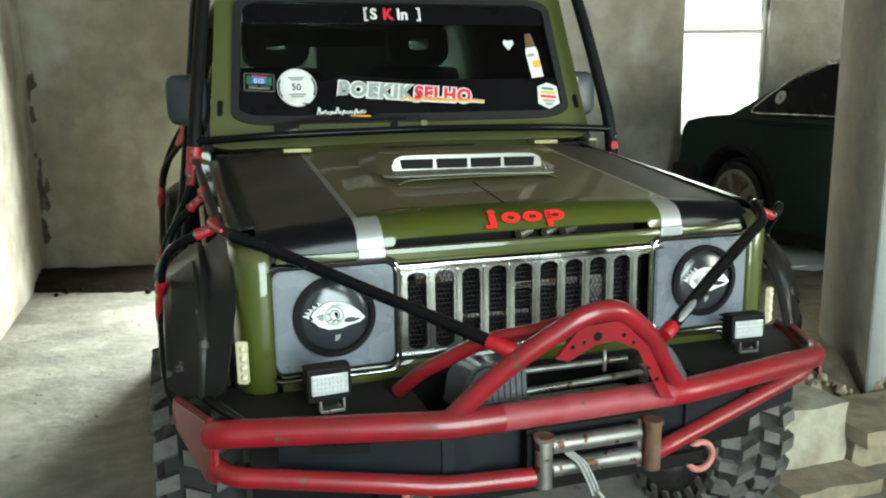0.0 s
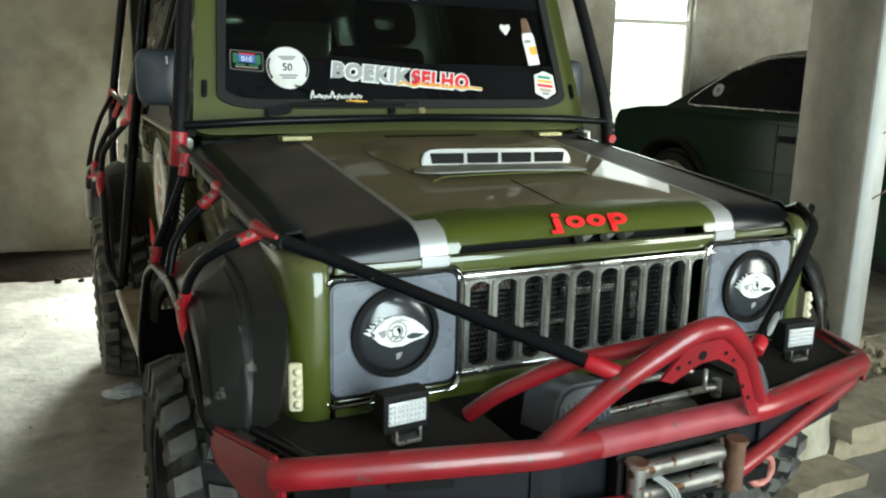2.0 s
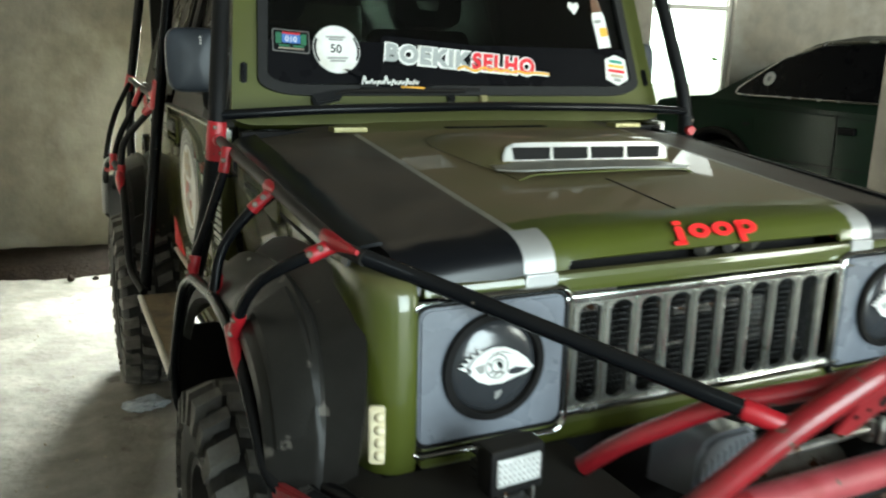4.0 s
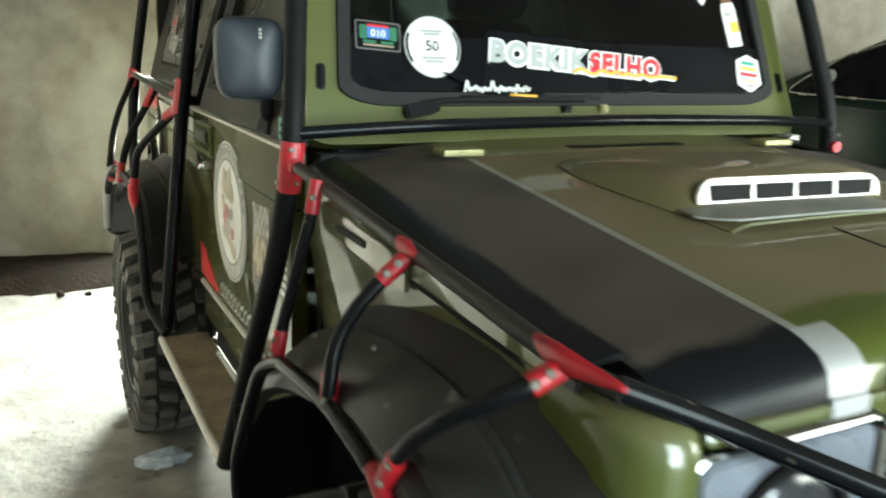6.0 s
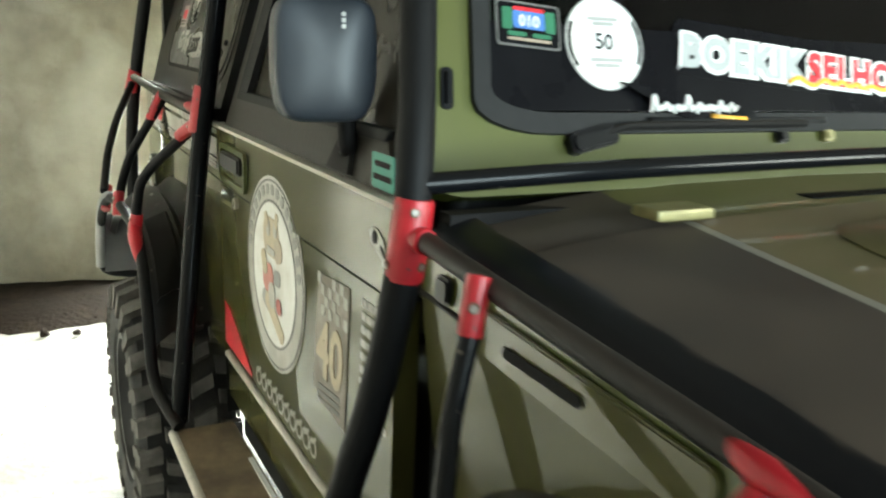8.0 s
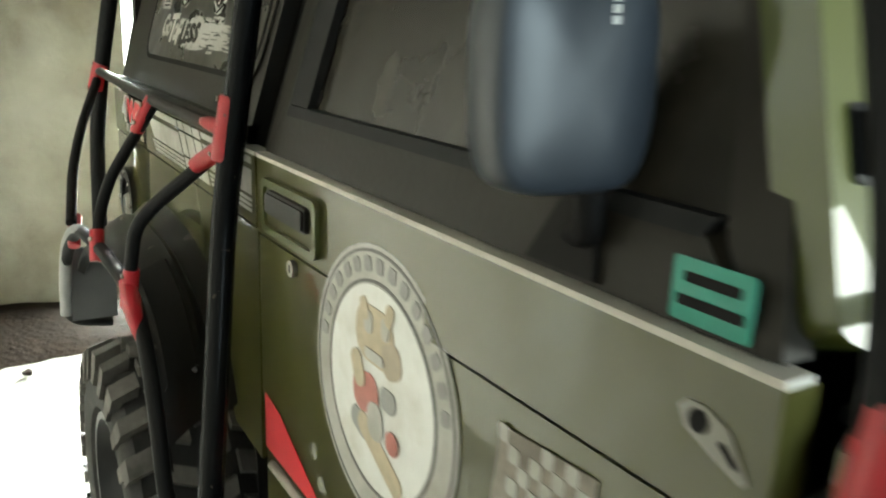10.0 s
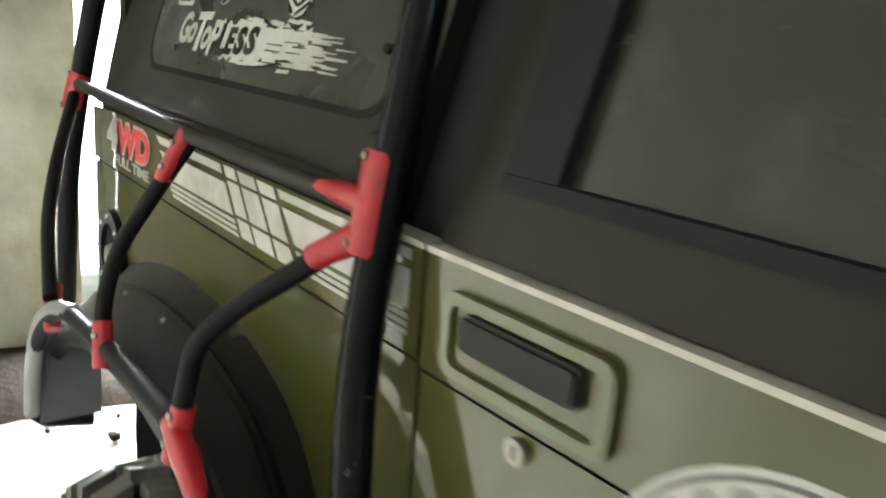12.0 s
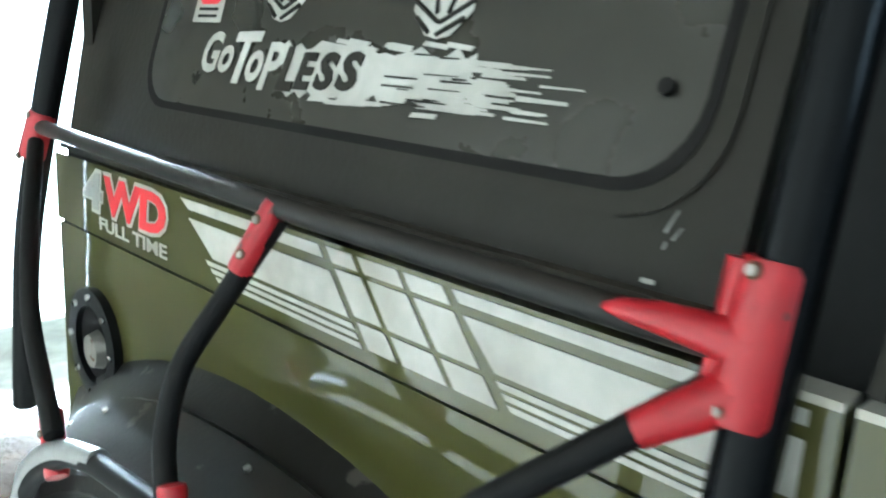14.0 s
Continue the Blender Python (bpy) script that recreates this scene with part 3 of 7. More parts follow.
# the window and the doorway in the back wall
def back_window():
    w = tagged(new("window_1"), "tall bright window with a thin metal bar", kind="structure")
    m = Matrix.Translation(on_wall(0)) @ Matrix.Rotation(WALL_TURN, 4, "Z")
    u0, u1, z0, z1 = 4.08, 4.82, 0.95, 2.75

    def bar(lo, hi, name="window_frame", mat=mould_grey):
        bm = block(lo, hi, 0.004)
        bmesh.ops.transform(bm, matrix=m, verts=bm.verts)
        return part(name, bm, mat, w)

    bar((u0, 0.05, z0), (u0 + 0.035, 0.1, z1))
    bar((u1 - 0.035, 0.05, z0), (u1, 0.1, z1))
    bar((u0 + 0.035, 0.05, z0), (u1 - 0.035, 0.1, z0 + 0.04))
    bar((u0 + 0.035, 0.05, 1.81), (u1 - 0.035, 0.1, 1.845))
    for z in (1.92, 2.0, 2.08, 2.16, 2.24, 2.32):
        bar((u0 + 0.036, 0.072, z), (u1 - 0.036, 0.074, z + 0.074), "louvre", clear_glass).visible_shadow = False
        bar((u0 + 0.036, 0.071, z + 0.0745), (u1 - 0.036, 0.076, z + 0.0795), "louvre_edge", white_vinyl)
    pane = bar((u0 + 0.036, 0.072, z0 + 0.041), (u1 - 0.036, 0.077, 1.809), "pane", clear_glass)
    pane.visible_shadow = False


back_window()


# glowing cards behind the house; the near one hides the shaded ground
glow_card = material("glowing_card", (0.95, 1.0, 0.94), 1.0, emit=3.0)
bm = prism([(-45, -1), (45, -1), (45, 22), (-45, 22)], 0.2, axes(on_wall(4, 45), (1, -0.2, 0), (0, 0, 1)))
tagged(part("backdrop", bm, glow_card), "glowing card for the bright distance beyond the house", kind="structure")
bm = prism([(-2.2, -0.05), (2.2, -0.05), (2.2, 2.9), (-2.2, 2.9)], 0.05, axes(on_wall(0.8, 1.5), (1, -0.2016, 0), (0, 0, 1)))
tagged(part("backdrop_near", bm, glow_card), "glowing card that whitens the view behind the doorway", kind="structure")


# greenery and bright ground outside
def bush(x, y, w, h, seed):
    rng = random.Random(seed)
    root = thing("bush", "leafy green bush outside the window", "bush", "bushes outside", (x, y, -0.06))
    part("trunk", rod((0, 0, 0), (0.03, 0.02, h * 0.7), 0.05, 8, 0.02), rust, root)
    bm = bmesh.new()
    for _ in range(1500):
        a, b = rng.uniform(0, 2 * math.pi), rng.uniform(-0.8, 1.0)
        r = (0.5 + 0.5 * rng.random()) * (1 + 0.3 * noise.noise((math.cos(a) * 2, math.sin(a) * 2, b * 2 + seed)))
        c = Vector((math.cos(a) * w * r * math.sqrt(1 - b * b * 0.8), math.sin(a) * w * r * math.sqrt(1 - b * b * 0.8), h * (0.55 + 0.45 * b * r)))
        s = rng.uniform(0.05, 0.11)
        m = Matrix.Translation(c) @ Euler([rng.uniform(0, 6) for _ in range(3)]).to_matrix().to_4x4()
        bm.faces.new([bm.verts.new(m @ Vector(p)) for p in ((-s, 0, 0), (0, -s * 0.4, s * 0.1), (s, 0, 0), (0, s * 0.4, s * 0.1))])
    part("crown", bm, leafy, root)


for n, (u, v, w, h) in enumerate(((12.2, 9.0, 1.6, 3.6), (14.2, 10.5, 1.8, 4.2))):
    p = on_wall(u, v)
    bush(p.x, p.y, w, h, n + 5)



# mould along the corner of the back wall
def wall_patch(name, u, z, w, h, mat, label, seed):
    m = Matrix.Translation(on_wall(u, -0.0015, z)) @ Matrix.Rotation(WALL_TURN, 4, "Z") @ pose(0, 0, 0, 90, 0, 0)
    out = []
    for k in range(36):
        a = 2 * math.pi * k / 36
        r = 1 + 0.45 * noise.noise((math.cos(a) * 1.6 + seed, math.sin(a) * 1.6, seed)) + 0.3 * noise.noise((math.cos(a) * 5, math.sin(a) * 5 + seed, 0.0))
        out.append((0.5 * w * r * math.cos(a), 0.5 * h * r * math.sin(a)))
    return tagged(part(name, prism(out, 0.001, m), mat), label, "stain", kind="structure")


rng = random.Random(11)
for k in range(26):
    z = 0.25 + 1.25 * rng.random() ** 1.3
    wall_patch("wall_stain", -1.072 + abs(rng.gauss(0, 0.03)), z, rng.uniform(0.02, 0.06), rng.uniform(0.03, 0.16), mould, "black mould in the wall's corner", k * 1.7)
# litter on the floor
def scrap(name, at, size, mat, label, seed):
    bm = bmesh.new()
    bmesh.ops.create_icosphere(bm, subdivisions=3, radius=1.0)
    for v in bm.verts:
        v.co *= 1 + 0.5 * noise.noise(v.co * 2.2 + Vector((seed, 0, 0))) + 0.25 * noise.noise(v.co * 6 + Vector((0, seed, 0)))
        v.co = Vector((v.co.x * size[0], v.co.y * size[1], max(v.co.z, -0.5) * size[2] + size[2] * 0.5))
    bmesh.ops.translate(bm, verts=bm.verts, vec=at)
    return tagged(part(name, bm, mat, angle=15), label, "litter")


scrap("plastic_bag", (-0.86, 2.13, 0.0), (0.085, 0.05, 0.028), plastic_bag, "crumpled clear plastic bag on the floor", 1.0)
scrap("paper_scrap", (-1.41, 4.49, 0.0), (0.055, 0.02, 0.016), pale_scrap, "crumpled white paper scrap on the soil", 2.0)
scrap("paper_scrap", (-0.9, 4.57, 0.02), (0.06, 0.03, 0.012), pale_scrap, "flat pale scrap beside the wall", 3.0)
# added white shape, stands for the sunlit floor patch under the car
scrap("floor_light_patch", (3.12, 2.75, 0.22), (0.42, 0.42, 0.03), pale_scrap, "white crumpled shape for the bright floor under the parked car", 5.0)

# ---- the off-road vehicle ----
jeep = thing("off_road_vehicle", "olive green off-road vehicle with a red bumper and black roll cage", "off-road car")


def hood_z(x, y):
    """The height of the bonnet."""
    base = 1.118 + 0.094 * min(1.0, max(0.0, (y - 0.05) / 0.83))
    return base - 0.03 * (abs(x) / 0.645) ** 3


def side_x(y):
    """How far out the body's side stands at waist height."""
    return 0.73 - 0.04 * max(0.0, (y - 1.95) / 1.3)


# bonnet
def bonnet():
    xs = [-0.645, -0.60, -0.52, -0.425, -0.41, -0.365, -0.342, -0.334, -0.25, -0.12, 0, 0.12, 0.25, 0.322, 0.33, 0.365, 0.41, 0.425, 0.52, 0.60, 0.645]
    ys = [-0.004, -0.002, 0.004, 0.018, 0.04, 0.07, 0.12, 0.2, 0.32, 0.46, 0.6, 0.74, 0.87]
    lows = [0.062, 0.045, 0.03, 0.015, 0.005, 0.001]
    bm = bmesh.new()
    rows = []
    for k, y in enumerate(ys):
        row = []
        for x in xs:
            z = hood_z(x, y) - (lows[k] if k < len(lows) else 0.0) + (0.0155 if k == 0 and -0.34 < x < 0.325 else 0.001 if k == 1 and -0.34 < x < 0.325 else 0.0)
            pull = 0.02 * (abs(x) / 0.645) ** 2 if k < 5 else 0.0
            row.append(bm.verts.new((x, y + pull, z)))
        rows.append(row)
    for k, (a, b) in enumerate(zip(rows, rows[1:])):
        for i in range(len(xs) - 1):
            f = bm.faces.new((a[i], a[i + 1], b[i + 1], b[i]))
            mid = abs((xs[i] + xs[i + 1]) / 2)
            f.material_index = 2 if mid > 0.425 else 1 if mid > 0.365 and k < 5 else 3 if mid > 0.405 else 0
    # turned-down rims along the sides
    for i, s in ((0, -1), (len(xs) - 1, 1)):
        down = [bm.verts.new(r[i].co + Vector((s * 0.006, 0, -0.028))) for r in rows]
        for k in range(len(rows) - 1):
            bm.faces.new((rows[k][i], rows[k + 1][i], down[k + 1], down[k])).material_index = 2
    bmesh.ops.recalc_face_normals(bm, faces=bm.faces)
    bmesh.ops.solidify(bm, geom=bm.faces[:], thickness=0.006)
    return part("bonnet", bm, [olive_bonnet, silver_stripe, black_hood, dusty_stripe], jeep, "dusty olive bonnet with silver stripes and black sides")


hood = bonnet()


def scoop():
    """The raised air scoop with a silver mouth of four slots."""
    ys = [0.349, 0.43, 0.449, 0.456, 0.47, 0.52, 0.62, 0.7, 0.76, 0.795]
    half = [0.236, 0.246, 0.25, 0.253, 0.258, 0.27, 0.285, 0.288, 0.275, 0.24]
    up = [0.011, 0.008, 0.044, 0.05, 0.053, 0.052, 0.042, 0.028, 0.013, 0.002]
    rows = []
    for y, h, u in zip(ys, half, up):
        row = []
        for t in (-1, -0.96, -0.9, -0.82, -0.55, -0.2, 0.2, 0.55, 0.82, 0.9, 0.96, 1):
            k = 0.0 if abs(t) == 1 else 0.3 if abs(t) > 0.95 else 0.72 if abs(t) > 0.85 else 0.95 if abs(t) > 0.8 else 1.0
            row.append((h * t, y, hood_z(h * t, y) + 0.002 + u * k))
        rows.append(row)
    body = part("scoop", skin(rows, 0.004), olive_bonnet, hood, "dusty olive air scoop")
    face = axes((-0.004, 0.4395, 1.1955), (1, 0, -0.014), (0, 0.14, 1))
    outline = [(-0.226, -0.019), (0.226, -0.019), (0.228, -0.006), (0.219, 0.012), (0.2, 0.0205), (0.16, 0.0225), (-0.16, 0.0225), (-0.2, 0.0205), (-0.219, 0.012), (-0.228, -0.006)]
    part("scoop_mouth", prism(outline, 0.008, face, 0.0025), scoop_silver, hood, "silver scoop mouth")
    for i in range(4):
        slant = 0.004 if i in (0, 3) else 0.0
        m = face @ Matrix.Translation((-0.1545 + 0.103 * i, -0.002, 0.0068))
        part("scoop_slot", prism([(-0.047 - slant * (i == 0), 0.0135), (0.047 + slant * (i == 3), 0.0135), (0.046, -0.0135), (-0.046, -0.0135)], 0.003, m), dull_black, hood)
    # a shallow silver tray runs forward from the mouth to a bright rolled edge
    rows = []
    for y, lift, w in ((0.441, 1.1795, 0.232), (0.42, 1.1765, 0.238), (0.38, 1.174, 0.247), (0.355, 1.1735, 0.254), (0.345, 1.172, 0.257), (0.3445, 1.169, 0.257), (0.35, 1.167, 0.254)):
        rows.append([(-0.006 + w * t, y + 0.6 * max(0.0, abs(t) - 0.9), lift - 0.008 * abs(t) ** 6 - 0.004 * t) for t in (-1, -0.94, -0.85, -0.5, 0, 0.5, 0.85, 0.94, 1)])
    part("scoop_lip", skin(rows, 0.003), lip_silver, hood, "dusty silver scoop lip")
    part("lip_edge", tube([(-0.006 + 0.256 * t, 0.3435 + 0.6 * max(0.0, abs(t) - 0.9), 1.1715 - 0.008 * abs(t) ** 6 - 0.004 * t) for t in (-1, -0.94, -0.85, 0, 0.85, 0.94, 1)], 0.0022, 8, 0.01), scoop_silver, hood)
    return body


scoop()
# brand mark in plain red rings and bars on the nose
mark_m = axes((0, 0.0066, 1.0985), (1, 0, 0), (0, 0.85, 1))
for x0, w, h, dy, ring in ((-0.098, 0.017, 0.036, -0.006, 0), (-0.104, 0.03, 0.009, -0.022, 0), (-0.097, 0.019, 0.008, 0.019, 0), (-0.05, 0.05, 0.03, 0, 1), (0.006, 0.05, 0.03, 0, 1), (0.066, 0.05, 0.03, 0, 1), (0.048, 0.015, 0.046, -0.008, 0)):
    m = mark_m @ Matrix.Translation((x0, dy, 0.0012))
    bm = ring_shape(0.5, 0.3, 0.0014 / 0.03, m @ Matrix.Diagonal((w, h, 0.03, 1)), 28) if ring else prism(rounded(w, h, min(w, h) * 0.3), 0.0014, m)
    part("brand_mark", bm, letter_red, hood, "plain red brand mark")
for x in (-0.435, 0.435):
    part("bonnet_hinge", block((x - 0.045, 0.855, 1.208), (x + 0.045, 0.905, 1.222), 0.004), hinge_paint, hood, "olive gold bonnet hinge")
# thin black line along the bonnet
part("bonnet_line", prism([(-0.03, 0.33), (-0.026, 0.33), (-0.03, 0.1), (-0.033, 0.1)], 0.002, Matrix.Translation((0, 0.0, 1.112)) @ pose(0, 0, 0, 6.45, 0, 0)), dull_black, hood)

# cowl and windscreen
SCREEN = axes((0, 1.03, 1.215), (1, 0, 0), (0, 0.33, 1))


def on_screen(x, h, out=0.0):
    return SCREEN @ Vector((x, h, out))


def cowl_panel():
    xs = (-0.68, -0.62, -0.5, -0.425, -0.3, 0, 0.3, 0.425, 0.5, 0.62, 0.68)
    bm = skin([[(x, y, z - 0.034 * (abs(x) / 0.645) ** 3) for x in xs] for y, z in ((0.876, 1.192), (0.9, 1.206), (0.96, 1.213), (1.0, 1.216), (1.035, 1.222))], 0.012)
    for f in bm.faces:
        f.material_index = int(abs(f.calc_center_median().x) > 0.425)
    return part("cowl", bm, [olive, black_hood], jeep, "olive cowl panel with black ends")


cowl = cowl_panel()
for i in range(26):
    part("cowl_vent_slot", block((-0.13 + i * 0.0125, 0.918, 1.2085), (-0.124 + i * 0.0125, 0.95, 1.2115)), dull_black, cowl)


def opened(outer, inner, depth, m):
    """A flat frame between two outlines with the same number of points."""
    bm = bmesh.new()
    n = len(outer)
    rows = [[bm.verts.new((x, y, z)) for x, y in o] for o, z in ((outer, 0), (outer, depth), (inner, depth), (inner, 0))]
    for a, b in ((0, 1), (1, 2), (2, 3), (3, 0)):
        for i in range(n):
            j = (i + 1) % n
            bm.faces.new((rows[a][i], rows[a][j], rows[b][j], rows[b][i]))
    bmesh.ops.transform(bm, matrix=m, verts=bm.verts)
    return bm


def tapered(w0, w1, h0, h1, r, n=5):
    """A rounded outline, w0 wide at the height h0 and w1 at h1."""
    pts = rounded(1.0, 1.0, r / 0.6, n)
    out = []
    for x, y in pts:
        t = y + 0.5
        out.append((x * (w0 + (w1 - w0) * t), h0 + (h1 - h0) * t))
    return out


frame_out = tapered(1.40, 1.27, 0.0, 0.60, 0.03)
frame_in = tapered(1.235, 1.15, 0.085, 0.535, 0.055)
seal_in = tapered(1.195, 1.11, 0.107, 0.515, 0.05)
screen_frame = part("windscreen_frame", opened(frame_out, frame_in, 0.045, SCREEN @ Matrix.Translation((0, 0, -0.045))), olive, jeep, "olive windscreen frame")
part("windscreen_seal", opened(tapered(1.25, 1.165, 0.078, 0.542, 0.06), seal_in, 0.014, SCREEN @ Matrix.Translation((0, 0, -0.004))), rubber, screen_frame, "black rubber seal")
glass_ob = part("windscreen", prism(tapered(1.22, 1.135, 0.095, 0.525, 0.05), 0.004, SCREEN @ Matrix.Translation((0, 0, -0.006))), screen_glass, screen_frame, "dark windscreen covered in stickers")
glass_ob.visible_shadow = False
part("sun_strip", prism([(-0.592, 0.112), (0.592, 0.112), (0.585, 0.232), (-0.582, 0.232)], 0.0012, SCREEN), black_vinyl, screen_frame, "black lower windscreen band")
part("sun_strip", prism([(-0.556, 0.44), (0.556, 0.44), (0.55, 0.51), (-0.55, 0.51)], 0.0012, SCREEN), black_vinyl, screen_frame, "black upper windscreen band")


def screen_pose(x, h, turn=0.0, out=0.002):
    return SCREEN @ Matrix.Translation((x, h, out)) @ pose(0, 0, 0, 0, 0, turn)


# stickers on the glass
part("name_sticker", prism(rounded(0.53, 0.088, 0.02), 0.0006, screen_pose(0.0, 0.19, -4.4, 0.0014)), black_vinyl, screen_frame)
for words, x, w, mat in (("BOEKIK", -0.254, 0.272, letter_grey), ("SELHO", 0.02, 0.215, red_vinyl)):
    dz = -0.075 * (x + 0.254)
    lettering("sticker_letters", words, 0.054, mat, screen_frame, screen_pose(x, 0.178 + dz, -4.4, 0.0026), 0.045 if mat is red_vinyl else 0.05, 0.1, w, label="bold outlined sticker lettering", space=1.14)
    lettering("letter_outline", words, 0.064, white_vinyl, screen_frame, screen_pose(x - 0.006, 0.1725 + dz, -4.4, 0.0021), 0.13, 0.1, w + 0.01, 0.0004, space=1.14)


def swash(pts, r, mat, name="script_swash"):
    part(name, tube([screen_pose(0, 0, 0, 0.016 if name == "script_stroke" else 0.004) @ Vector((*q, 0)[:3]) for q in pts], r, 6, 0.02), mat, screen_frame)


for mat, fat in ((white_vinyl, 0.0075), (yellow_vinyl, 0.0042)):
    low = 0.0 if mat is yellow_vinyl else -0.0052
    swash([(x, y, low) for x, y in ((-0.03, 0.158), (-0.005, 0.168), (0.012, 0.158), (0.03, 0.152), (0.06, 0.166), (0.078, 0.153), (0.1, 0.163), (0.115, 0.151), (0.135, 0.159), (0.15, 0.149), (0.175, 0.156), (0.2, 0.147), (0.235, 0.151), (0.285, 0.146))], fat, mat)
# round sticker with the number
part("round_sticker", prism(disc_shape(0.068, 40), 0.0008, screen_pose(-0.394, 0.208)), grey_vinyl, screen_frame)
part("round_sticker", prism(disc_shape(0.066, 40), 0.0009, screen_pose(-0.394, 0.208, 0, 0.0022)), white_vinyl, screen_frame, "round white number sticker")
lettering("sticker_letters", "50", 0.024, black_vinyl, screen_frame, screen_pose(-0.412, 0.199, -3, 0.0034), 0.01)
for dy, w in ((0.035, 0.055), (0.028, 0.04), (-0.024, 0.06), (-0.032, 0.045)):
    part("sticker_bar", prism(rounded(w, 0.006, 0.002), 0.0006, screen_pose(-0.394, 0.208 + dy, 0, 0.0032)), grey_vinyl, screen_frame)
for a in (70, 85, 100, 115, 250, 265, 280, 295):
    part("sticker_bar", prism(rounded(0.018, 0.006, 0.001), 0.0005, screen_pose(-0.394, 0.208) @ pose(0, 0, 0, 0, 0, a) @ Matrix.Translation((0, 0.0615, 0.0012))), black_vinyl, screen_frame)
# small coloured sticker
part("square_sticker", prism(rounded(0.102, 0.062, 0.006), 0.0008, screen_pose(-0.52, 0.228, -4)), dark_print, screen_frame, "small coloured square sticker")
part("square_sticker", prism(rounded(0.096, 0.056, 0.005), 0.0008, screen_pose(-0.52, 0.228, -4, 0.0025)), black_vinyl, screen_frame)
for x, y, w, h, mat in ((0, 0.006, 0.05, 0.024, blue_vinyl), (-0.034, 0.006, 0.016, 0.03, dark_green_vinyl), (0.034, 0.006, 0.016, 0.03, dark_green_vinyl), (0, 0.021, 0.05, 0.005, red_vinyl), (-0.02, -0.014, 0.03, 0.006, dark_green_vinyl), (0.02, -0.014, 0.03, 0.006, dark_green_vinyl), (0, -0.021, 0.07, 0.004, brown_vinyl)):
    part("sticker_bar", prism(rounded(w, h, 0.003), 0.0008, screen_pose(-0.52, 0.228, -4, 0.0034) @ Matrix.Translation((x, y, 0))), mat, screen_frame)
lettering("sticker_letters", "010", 0.016, white_vinyl, screen_frame, screen_pose(-0.537, 0.226, -4, 0.0044), 0.01)
# shield badge
part("shield_badge", prism([(-0.04, 0.035), (0, 0.05), (0.04, 0.035), (0.044, -0.03), (0, -0.052), (-0.044, -0.03)], 0.0008, screen_pose(0.545, 0.164)), white_vinyl, screen_frame, "white shield badge sticker")
for dy, w, mat in ((0.027, 0.05, green_vinyl), (0.012, 0.06, yellow_vinyl), (-0.004, 0.064, red_vinyl), (-0.02, 0.05, brown_vinyl), (-0.033, 0.03, grey_vinyl)):
    part("sticker_bar", prism(rounded(w, 0.01, 0.003), 0.0007, screen_pose(0.545, 0.164 + dy, -6, 0.003)), mat, screen_frame)
# script brand sticker as plain strokes on its black backing
part("script_backing", prism([(-0.385, 0.15), (-0.14, 0.124), (-0.12, 0.095), (-0.25, 0.088)], 0.0008, screen_pose(0, 0, 0, 0.0142)), black_vinyl, screen_frame)
for k in range(8):
    x = -0.335 + 0.0215 * k
    swash([(x, 0.106 + 0.004 * (k % 2) - 0.0006 * k), (x + 0.009, (0.137 if k in (0, 3) else 0.127) - 0.004 * (k % 3)), (x + 0.012, 0.107), (x + 0.02, 0.116)], 0.0028, white_vinyl, "script_stroke")
swash([(-0.22, 0.1), (-0.15, 0.096)], 0.004, yellow_vinyl, "script_stroke")
# top sticker
lettering("sticker_letters", "[", 0.05, white_vinyl, screen_frame, screen_pose(-0.133, 0.45), 0.02)
lettering("sticker_letters", "S", 0.042, white_vinyl, screen_frame, screen_pose(-0.11, 0.456), 0.03)
lettering("sticker_letters", "K", 0.042, red_vinyl, screen_frame, screen_pose(-0.062, 0.456), 0.04)
lettering("sticker_letters", "In", 0.042, white_vinyl, screen_frame, screen_pose(-0.01, 0.456), 0.03)
lettering("sticker_letters", "]", 0.05, white_vinyl, screen_frame, screen_pose(0.062, 0.452), 0.02)
part("heart_sticker", prism([(0, -0.022), (0.022, 0.004), (0.016, 0.02), (0, 0.014), (-0.016, 0.02), (-0.022, 0.004)], 0.0008, screen_pose(0.408, 0.363)), white_vinyl, screen_frame)

# bottle-shaped sticker
bottle_m = screen_pose(0.512, 0.236, 7.5)
part("bottle_sticker", prism([(-0.024, 0.0), (0.024, 0.0), (0.025, 0.1), (0.02, 0.118), (-0.02, 0.118), (-0.025, 0.1)], 0.0008, bottle_m), white_vinyl, screen_frame, "white and brown bottle-shaped sticker")
part("sticker_bar", prism(rounded(0.03, 0.03, 0.006), 0.0007, bottle_m @ Matrix.Translation((0.008, 0.052, 0.0008))), yellow_vinyl, screen_frame)
part("sticker_bar", prism(rounded(0.026, 0.012, 0.002), 0.0006, bottle_m @ Matrix.Translation((-0.006, 0.088, 0.0008))), decal_grey, screen_frame)
part("sticker_bar", prism([(-0.019, 0.119), (0.019, 0.119), (0.016, 0.15), (0.011, 0.172), (-0.011, 0.172), (-0.016, 0.15)], 0.0008, bottle_m), rust, screen_frame)

